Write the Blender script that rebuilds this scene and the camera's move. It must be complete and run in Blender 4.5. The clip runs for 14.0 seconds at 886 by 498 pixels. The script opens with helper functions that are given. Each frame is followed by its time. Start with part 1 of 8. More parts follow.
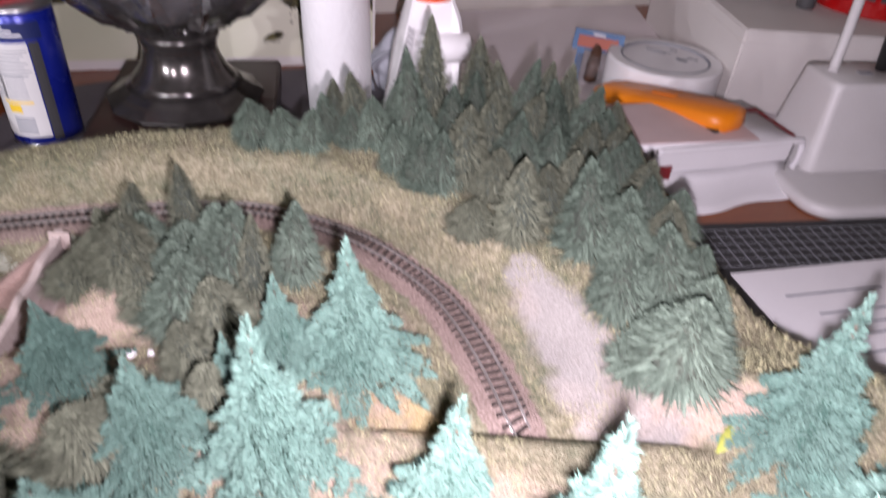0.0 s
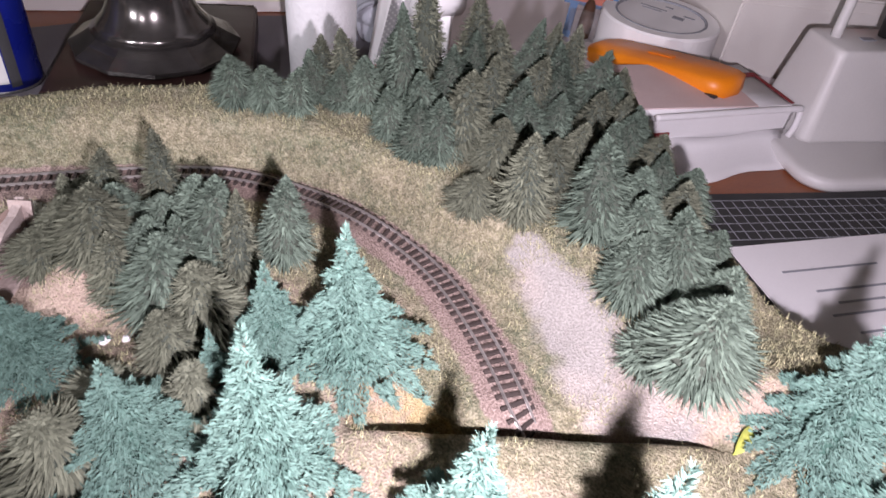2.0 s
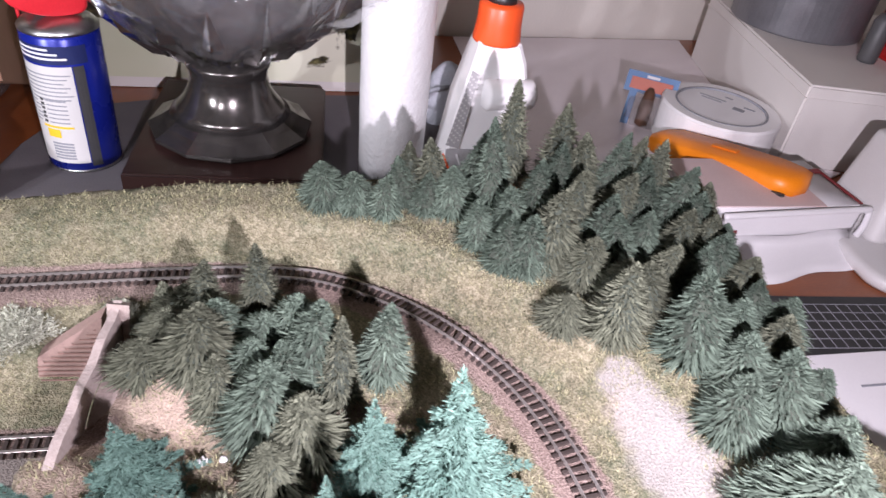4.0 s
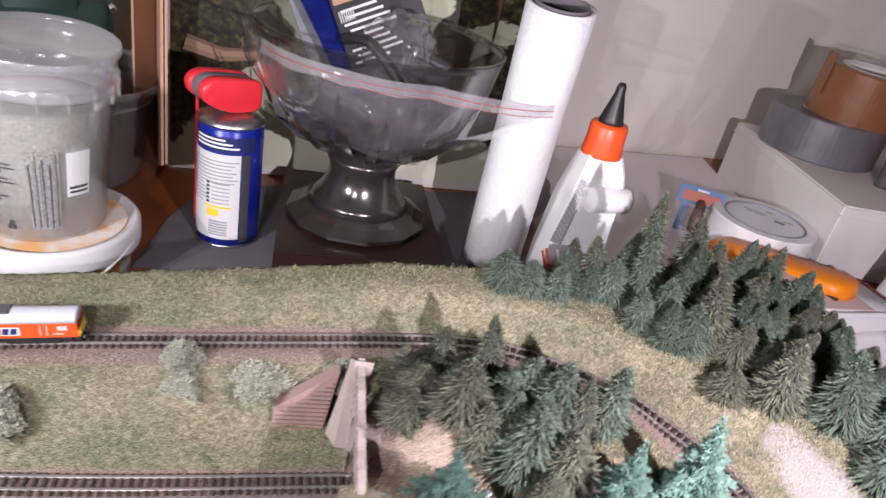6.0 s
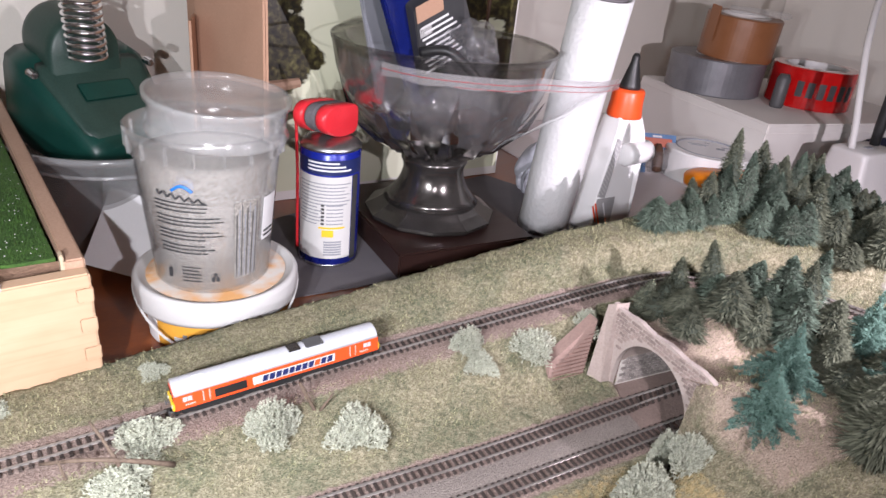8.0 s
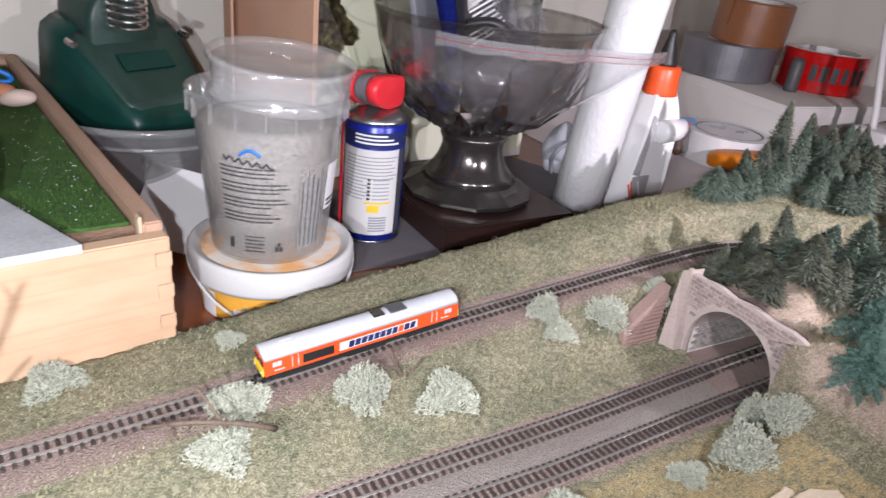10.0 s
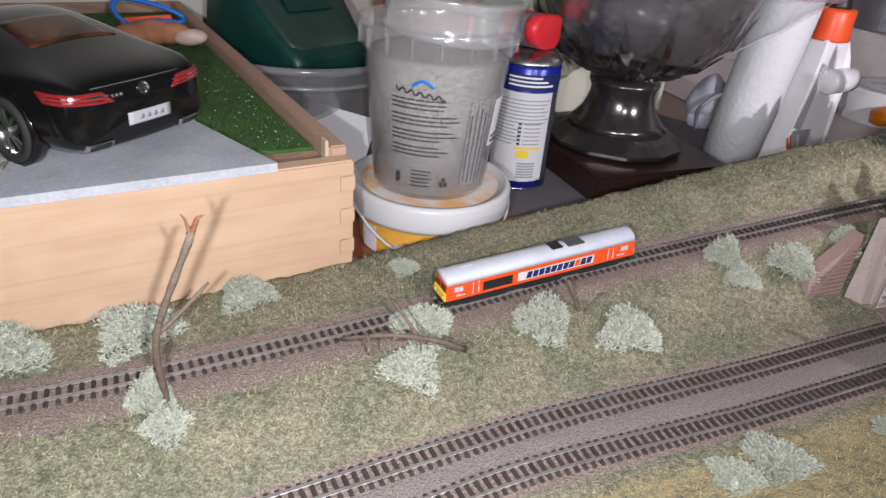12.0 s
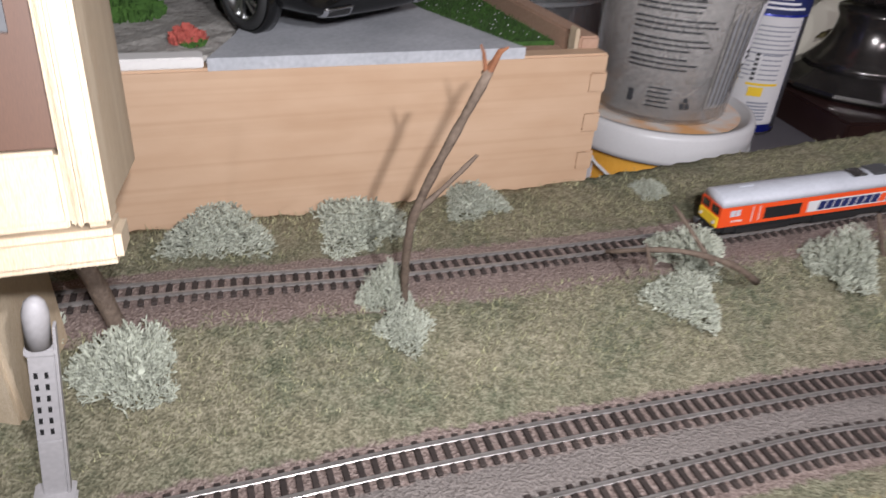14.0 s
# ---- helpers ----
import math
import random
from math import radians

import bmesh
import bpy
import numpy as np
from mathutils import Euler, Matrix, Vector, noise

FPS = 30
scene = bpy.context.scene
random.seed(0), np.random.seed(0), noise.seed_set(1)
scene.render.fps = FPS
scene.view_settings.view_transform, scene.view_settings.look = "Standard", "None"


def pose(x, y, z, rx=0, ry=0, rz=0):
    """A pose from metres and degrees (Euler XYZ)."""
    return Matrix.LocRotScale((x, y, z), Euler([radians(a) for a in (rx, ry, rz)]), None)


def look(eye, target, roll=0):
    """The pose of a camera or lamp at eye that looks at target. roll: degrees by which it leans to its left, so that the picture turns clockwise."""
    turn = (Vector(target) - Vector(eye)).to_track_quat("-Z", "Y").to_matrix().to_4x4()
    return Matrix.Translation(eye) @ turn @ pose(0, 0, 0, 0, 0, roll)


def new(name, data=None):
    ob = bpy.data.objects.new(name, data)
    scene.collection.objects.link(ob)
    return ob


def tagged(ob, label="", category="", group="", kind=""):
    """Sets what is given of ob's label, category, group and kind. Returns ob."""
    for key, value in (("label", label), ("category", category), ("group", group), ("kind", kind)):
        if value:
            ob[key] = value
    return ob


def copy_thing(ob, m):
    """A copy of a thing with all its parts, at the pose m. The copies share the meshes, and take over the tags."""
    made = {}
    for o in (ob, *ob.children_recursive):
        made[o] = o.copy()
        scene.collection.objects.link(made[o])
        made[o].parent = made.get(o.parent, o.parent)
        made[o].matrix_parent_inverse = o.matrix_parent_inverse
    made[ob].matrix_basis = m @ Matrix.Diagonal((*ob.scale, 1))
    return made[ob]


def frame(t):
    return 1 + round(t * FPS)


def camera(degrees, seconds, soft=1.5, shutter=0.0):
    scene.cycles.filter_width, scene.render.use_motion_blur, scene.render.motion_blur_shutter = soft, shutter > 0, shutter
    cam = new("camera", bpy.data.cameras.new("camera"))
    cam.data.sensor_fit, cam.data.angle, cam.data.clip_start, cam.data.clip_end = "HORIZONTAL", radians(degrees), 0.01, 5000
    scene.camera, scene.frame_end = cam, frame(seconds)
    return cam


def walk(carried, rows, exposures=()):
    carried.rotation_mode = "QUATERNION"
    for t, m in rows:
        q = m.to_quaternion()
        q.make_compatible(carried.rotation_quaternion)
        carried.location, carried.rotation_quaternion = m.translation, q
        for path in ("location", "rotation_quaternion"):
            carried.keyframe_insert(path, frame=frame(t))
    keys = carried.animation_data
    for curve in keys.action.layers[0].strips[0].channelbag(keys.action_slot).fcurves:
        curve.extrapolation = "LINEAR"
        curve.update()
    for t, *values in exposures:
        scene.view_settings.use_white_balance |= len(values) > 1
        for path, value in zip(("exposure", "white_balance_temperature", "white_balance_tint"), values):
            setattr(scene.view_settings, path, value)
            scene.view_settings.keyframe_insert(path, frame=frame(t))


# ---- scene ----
cam = camera(66.14, 14.0, 1.5, 0.4)
PATH = [
    (0.0, (0.0615, 0.1973, 0.3463), (0.0998, 1.0040, -0.2435), 4.98),
    (0.5, (0.0739, 0.1957, 0.3274), (0.1553, 0.9232, -0.3538), 7.57),
    (1.0, (0.0598, 0.2220, 0.3348), (0.1589, 0.9577, -0.3352), 8.33),
    (1.5, (0.0540, 0.2255, 0.3379), (0.1527, 0.9721, -0.3201), 8.59),
    (2.0, (0.0463, 0.2278, 0.3415), (0.1321, 0.9881, -0.3025), 8.29),
    (2.2, (0.0440, 0.2320, 0.3453), (0.1289, 0.9979, -0.2920), 8.32),
    (4.3, (-0.0061, 0.2517, 0.3658), (0.0296, 1.0633, -0.2174), 8.58),
    (4.5, (-0.0158, 0.2508, 0.3646), (0.0154, 1.0671, -0.2122), 8.68),
    (5.0, (-0.0500, 0.2405, 0.3653), (-0.0173, 1.0756, -0.1837), 9.59),
    (5.5, (-0.0850, 0.2139, 0.3781), (-0.0486, 1.0705, -0.1367), 11.05),
    (6.0, (-0.1461, 0.1778, 0.3779), (-0.0686, 1.0573, -0.0916), 12.29),
    (6.5, (-0.2322, 0.1345, 0.3736), (-0.0712, 1.0101, -0.0818), 11.79),
    (7.0, (-0.2880, 0.1403, 0.3651), (-0.0988, 1.0163, -0.0785), 8.27),
    (7.5, (-0.3768, 0.1498, 0.3568), (-0.1287, 1.0201, -0.0687), 5.55),
    (7.7, (-0.4211, 0.1434, 0.3591), (-0.1153, 0.9915, -0.0737), 6.24),
    (9.8, (-0.5144, 0.1698, 0.3267), (-0.1406, 0.9857, -0.1145), 6.73),
    (10.0, (-0.5212, 0.1676, 0.3238), (-0.1597, 0.9920, -0.1116), 6.96),
    (10.5, (-0.5367, 0.1668, 0.3176), (-0.2191, 1.0016, -0.1321), 5.93),
    (11.0, (-0.5546, 0.1761, 0.3086), (-0.2741, 1.0192, -0.1504), 5.61),
    (11.5, (-0.5676, 0.1785, 0.2976), (-0.3200, 1.0248, -0.1741), 5.15),
    (12.0, (-0.5733, 0.1789, 0.2899), (-0.3434, 1.0234, -0.1936), 5.11),
    (12.5, (-0.5849, 0.1780, 0.2877), (-0.3920, 1.0290, -0.2007), 4.87),
    (13.0, (-0.6039, 0.1867, 0.2742), (-0.4525, 1.0415, -0.2223), 4.51),
    (13.5, (-0.6211, 0.2028, 0.2505), (-0.5106, 1.0547, -0.2614), 4.56),
    (14.0, (-0.6312, 0.2236, 0.2199), (-0.5769, 1.0758, -0.3003), 3.98),
]
walk(cam, [(t, look(eye, target, roll)) for t, eye, target, roll in PATH],
     [(0.0, 0.28, 6350, 20), (0.5, -0.30, 6350, 20), (1.0, -0.12, 6350, 21), (1.5, 0.18, 6350, 21), (2.0, 0.32, 6350, 19), (4.5, 0.72, 6250, 17), (5.5, 0.68, 6300, 17), (6.5, 0.58, 6450, 15),
      (7.5, 0.72, 6400, 14), (10.0, 0.53, 6250, 13), (11.0, 0.22, 6250, 12), (12.0, 0.02, 6250, 12), (13.0, -0.02, 6250, 12), (14.0, -0.45, 6350, 13)])

# ---- light: the phone's lamp shines from beside the lens; four fixed spots along its way stand in for it; and a dim room ----
world = bpy.data.worlds.new("room_dusk")
scene.world = world
world.use_nodes = True
world.node_tree.nodes["Background"].inputs[0].default_value = (1.0, 0.93, 0.96, 1)
world.node_tree.nodes["Background"].inputs[1].default_value = 0.26


def spot(name, eye, target, watts, degrees, blend, colour, size=0.004):
    data = bpy.data.lights.new(name, "SPOT")
    data.energy, data.spot_size, data.spot_blend, data.shadow_soft_size = watts, radians(degrees), blend, size
    data.color = colour
    ob = new(name, data)
    ob.matrix_world = look(eye, target)
    return ob


spot("phone_lamp", (0.072, 0.206, 0.322), (0.27, 0.78, 0.05), 13.5, 148, 0.95, (1.0, 0.915, 0.99))
spot("phone_lamp", (-0.295, 0.142, 0.360), (-0.24, 0.82, 0.10), 4.4, 122, 1.0, (1.0, 0.93, 0.98))
spot("phone_lamp", (-0.546, 0.172, 0.306), (-0.50, 0.85, 0.17), 6.2, 145, 0.7, (0.96, 0.965, 1.0))
spot("phone_lamp", (-0.604, 0.188, 0.264), (-0.56, 0.85, 0.15), 5.4, 145, 0.7, (0.96, 0.965, 1.0))


# ---- materials ----
def srgb(r, g, b):
    return tuple(((c / 255) / 12.92 if c <= 10 else ((c / 255 + 0.055) / 1.055) ** 2.4) for c in (r, g, b))


def mat(name, a, b=None, rough=0.6, metal=0.0, scale=40.0, fine=600.0, bump=0.0, bump_scale=None, spread=0.5,
        coat=0.0, spec=0.5, per_island=0.0, per_object=0.0, stretch=(1, 1, 1)):
    """Two tones mixed by a broad and a fine noise, with gloss variation and relief."""
    m = bpy.data.materials.new(name)
    m.use_nodes = True
    n, l = m.node_tree.nodes, m.node_tree.links
    s = n["Principled BSDF"]
    b = b or tuple(c * 0.75 for c in a)
    tc = n.new("ShaderNodeTexCoord")
    mp = n.new("ShaderNodeMapping")
    mp.inputs["Scale"].default_value = stretch
    l.new(tc.outputs["Object"], mp.inputs[0])

    def noise_node(sc, detail):
        t = n.new("ShaderNodeTexNoise")
        t.inputs["Scale"].default_value, t.inputs["Detail"].default_value = sc, detail
        l.new(mp.outputs[0], t.inputs["Vector"])
        return t
    big, small = noise_node(scale, 4), noise_node(fine, 3)
    mix = n.new("ShaderNodeMix")
    mix.inputs[0].default_value = 0.5
    l.new(big.outputs[0], mix.inputs[2]), l.new(small.outputs[0], mix.inputs[3])
    ramp = n.new("ShaderNodeValToRGB")
    ramp.color_ramp.elements[0].position, ramp.color_ramp.elements[1].position = 0.5 - spread / 2, 0.5 + spread / 2
    ramp.color_ramp.elements[0].color, ramp.color_ramp.elements[1].color = (*b, 1), (*a, 1)
    l.new(mix.outputs[0], ramp.inputs[0])
    out = ramp.outputs[0]
    for amount, node, sock in ((per_island, "ShaderNodeNewGeometry", "Random Per Island"), (per_object, "ShaderNodeObjectInfo", "Random")):
        if amount:
            g = n.new(node)
            mr = n.new("ShaderNodeMapRange")
            mr.inputs[3].default_value, mr.inputs[4].default_value = 1 - amount, 1 + amount
            l.new(g.outputs[sock], mr.inputs[0])
            hsv = n.new("ShaderNodeHueSaturation")
            l.new(mr.outputs[0], hsv.inputs["Value"]), l.new(out, hsv.inputs["Color"])
            out = hsv.outputs[0]
    l.new(out, s.inputs["Base Color"])
    rr = n.new("ShaderNodeMapRange")
    rr.inputs[3].default_value, rr.inputs[4].default_value = max(rough - 0.12, 0.02), min(rough + 0.12, 1)
    l.new(big.outputs[0], rr.inputs[0]), l.new(rr.outputs[0], s.inputs["Roughness"])
    s.inputs["Metallic"].default_value = metal
    s.inputs["Specular IOR Level"].default_value = spec
    s.inputs["Coat Weight"].default_value = coat
    if bump:
        bp = n.new("ShaderNodeBump")
        bp.inputs["Strength"].default_value, bp.inputs["Distance"].default_value = 1.0, bump
        t = noise_node(bump_scale, 4) if bump_scale else small
        l.new(t.outputs[0], bp.inputs["Height"]), l.new(bp.outputs[0], s.inputs["Normal"])
    return m


def clear(name, tint, rough, ior=1.45, alpha=None, bump=0.0, bump_scale=60):
    """Clear or milky plastic and glass."""
    m = bpy.data.materials.new(name)
    m.use_nodes = True
    n, l = m.node_tree.nodes, m.node_tree.links
    s = n["Principled BSDF"]
    s.inputs["Base Color"].default_value = (*tint, 1)
    s.inputs["Roughness"].default_value, s.inputs["IOR"].default_value = rough, ior
    if alpha is None:
        s.inputs["Transmission Weight"].default_value = 1.0
    else:
        s.inputs["Alpha"].default_value = alpha
    if bump:
        t, bp = n.new("ShaderNodeTexNoise"), n.new("ShaderNodeBump")
        t.inputs["Scale"].default_value = bump_scale
        bp.inputs["Distance"].default_value = bump
        l.new(t.outputs[0], bp.inputs["Height"]), l.new(bp.outputs[0], s.inputs["Normal"])
    return m


def film(name, tint, rough, haze=0.0, haze_colour=(0.6, 0.6, 0.6), ior=1.5, bump=0.0, bump_scale=60.0, crease=False):
    """Thin clear glass or plastic: what lies behind shows through, the surface mirrors, and a haze scatters."""
    m = bpy.data.materials.new(name)
    m.use_nodes = True
    n, l = m.node_tree.nodes, m.node_tree.links
    n.remove(n["Principled BSDF"])
    tr, gl, df, fr = n.new("ShaderNodeBsdfTransparent"), n.new("ShaderNodeBsdfGlossy"), n.new("ShaderNodeBsdfDiffuse"), n.new("ShaderNodeLayerWeight")
    one, two = n.new("ShaderNodeMixShader"), n.new("ShaderNodeMixShader")
    tr.inputs[0].default_value, gl.inputs["Roughness"].default_value = (*tint, 1), rough
    df.inputs[0].default_value, fr.inputs["Blend"].default_value = (*haze_colour, 1), 0.2 * (ior - 1)
    base = n.new("ShaderNodeMath")
    base.inputs[1].default_value = 0.035
    l.new(fr.outputs["Facing"], base.inputs[0])
    one.inputs[0].default_value = haze
    l.new(tr.outputs[0], one.inputs[1]), l.new(df.outputs[0], one.inputs[2])
    l.new(base.outputs[0], two.inputs[0]), l.new(one.outputs[0], two.inputs[1]), l.new(gl.outputs[0], two.inputs[2])
    l.new(two.outputs[0], n["Material Output"].inputs[0])
    if bump:
        bp, tc = n.new("ShaderNodeBump"), n.new("ShaderNodeTexCoord")
        bp.inputs["Distance"].default_value = bump
        if crease:
            t = n.new("ShaderNodeTexVoronoi")
            t.inputs["Scale"].default_value = bump_scale
            height = t.outputs["Distance"]
        else:
            t = n.new("ShaderNodeTexNoise")
            t.inputs["Scale"].default_value, t.inputs["Detail"].default_value = bump_scale, 3
            height = t.outputs[0]
        l.new(tc.outputs["Object"], t.inputs["Vector"])
        l.new(height, bp.inputs["Height"])
        for nd in (gl, fr):
            l.new(bp.outputs[0], nd.inputs["Normal"])
    return m


def ground_material():
    """Scenic turf with zones of ballast, pale gravel, bare soil and straw, from the sheet's own masks."""
    m = bpy.data.materials.new("layout_ground")
    m.use_nodes = True
    n, l = m.node_tree.nodes, m.node_tree.links
    s = n["Principled BSDF"]
    s.inputs["Roughness"].default_value, s.inputs["Specular IOR Level"].default_value = 0.9, 0.15
    tc = n.new("ShaderNodeTexCoord")

    def noise_node(sc, detail=4, dist=0.0):
        t = n.new("ShaderNodeTexNoise")
        t.inputs["Scale"].default_value, t.inputs["Detail"].default_value, t.inputs["Distortion"].default_value = sc, detail, dist
        l.new(tc.outputs["Object"], t.inputs["Vector"])
        return t

    def tones(fac, *stops):
        r = n.new("ShaderNodeValToRGB")
        e = r.color_ramp.elements
        while len(e) < len(stops):
            e.new(0.5)
        for el, (p, c) in zip(e, stops):
            el.position, el.color = p, (*c, 1)
        l.new(fac, r.inputs[0])
        return r.outputs[0]

    def blend(fac, a, b):
        x = n.new("ShaderNodeMix")
        x.data_type = "RGBA"
        l.new(fac, x.inputs[0]), l.new(a, x.inputs[6]), l.new(b, x.inputs[7])
        return x.outputs[2]
    broad, mid, grain = noise_node(26), noise_node(170), noise_node(900, 6)
    coarse = noise_node(310, 5, 0.6)
    blendgrain = n.new("ShaderNodeMix")
    blendgrain.inputs[0].default_value = 0.45
    l.new(grain.outputs[0], blendgrain.inputs[2]), l.new(coarse.outputs[0], blendgrain.inputs[3])
    fleck = blendgrain.outputs[0]
    patch = n.new("ShaderNodeMapRange")
    patch.inputs[1].default_value, patch.inputs[2].default_value = 0.40, 0.60
    l.new(broad.outputs[0], patch.inputs[0])
    speck = n.new("ShaderNodeMapRange")
    speck.inputs[1].default_value, speck.inputs[2].default_value = 0.40, 0.62
    l.new(mid.outputs[0], speck.inputs[0])
    green = blend(speck.outputs[0], tones(fleck, (0.40, srgb(96, 94, 77)), (0.5, srgb(122, 119, 98)), (0.61, srgb(152, 148, 126))),
                  tones(fleck, (0.40, srgb(83, 86, 68)), (0.5, srgb(108, 110, 89)), (0.62, srgb(137, 136, 113))))
    dry = tones(fleck, (0.40, srgb(104, 100, 82)), (0.5, srgb(132, 126, 104)), (0.61, srgb(162, 155, 132)))
    turf = blend(patch.outputs[0], green, dry)
    straw = tones(grain.outputs[0], (0.3, srgb(138, 122, 88)), (0.7, srgb(188, 170, 128)))
    ballast = tones(grain.outputs[0], (0.3, srgb(106, 91, 85)), (0.52, srgb(139, 122, 114)), (0.72, srgb(173, 156, 148)))
    soil = tones(grain.outputs[0], (0.3, srgb(138, 121, 109)), (0.7, srgb(184, 167, 151)))
    worn = tones(grain.outputs[0], (0.3, srgb(130, 126, 121)), (0.7, srgb(164, 160, 155)))
    pale = tones(grain.outputs[0], (0.3, srgb(138, 130, 123)), (0.7, srgb(178, 169, 161)))
    gravel = blend(patch.outputs[0], worn, pale)
    asphalt = tones(grain.outputs[0], (0.3, srgb(112, 104, 99)), (0.7, srgb(150, 141, 135)))
    at = n.new("ShaderNodeAttribute")
    at.attribute_name = "zones"
    at2 = n.new("ShaderNodeAttribute")
    at2.attribute_name = "zones_two"
    sep, sep2 = n.new("ShaderNodeSeparateColor"), n.new("ShaderNodeSeparateColor")
    l.new(at.outputs["Color"], sep.inputs[0]), l.new(at2.outputs["Color"], sep2.inputs[0])
    col = turf
    for sock, zone in ((sep2.outputs[0], straw), (sep2.outputs[1], soil), (sep.outputs[0], ballast), (sep.outputs[1], gravel), (sep.outputs[2], asphalt)):
        ad = n.new("ShaderNodeMath")
        ad.operation = "ADD"
        l.new(sock, ad.inputs[0])
        sub = n.new("ShaderNodeMath")
        sub.operation, sub.inputs[1].default_value = "SUBTRACT", 0.5
        l.new(noise_node(110 if zone is gravel else 220, 6).outputs[0], sub.inputs[0]), l.new(sub.outputs[0], ad.inputs[1])
        mr = n.new("ShaderNodeMapRange")
        soft = 0.30 if zone is gravel or zone is soil else 0.12
        mr.inputs[1].default_value, mr.inputs[2].default_value = 0.5 - soft, 0.5 + soft
        l.new(ad.outputs[0], mr.inputs[0])
        col = blend(mr.outputs[0], col, zone)
    l.new(col, s.inputs["Base Color"])
    bp = n.new("ShaderNodeBump")
    bp.inputs["Distance"].default_value = 0.0016
    l.new(grain.outputs[0], bp.inputs["Height"]), l.new(bp.outputs[0], s.inputs["Normal"])
    return m


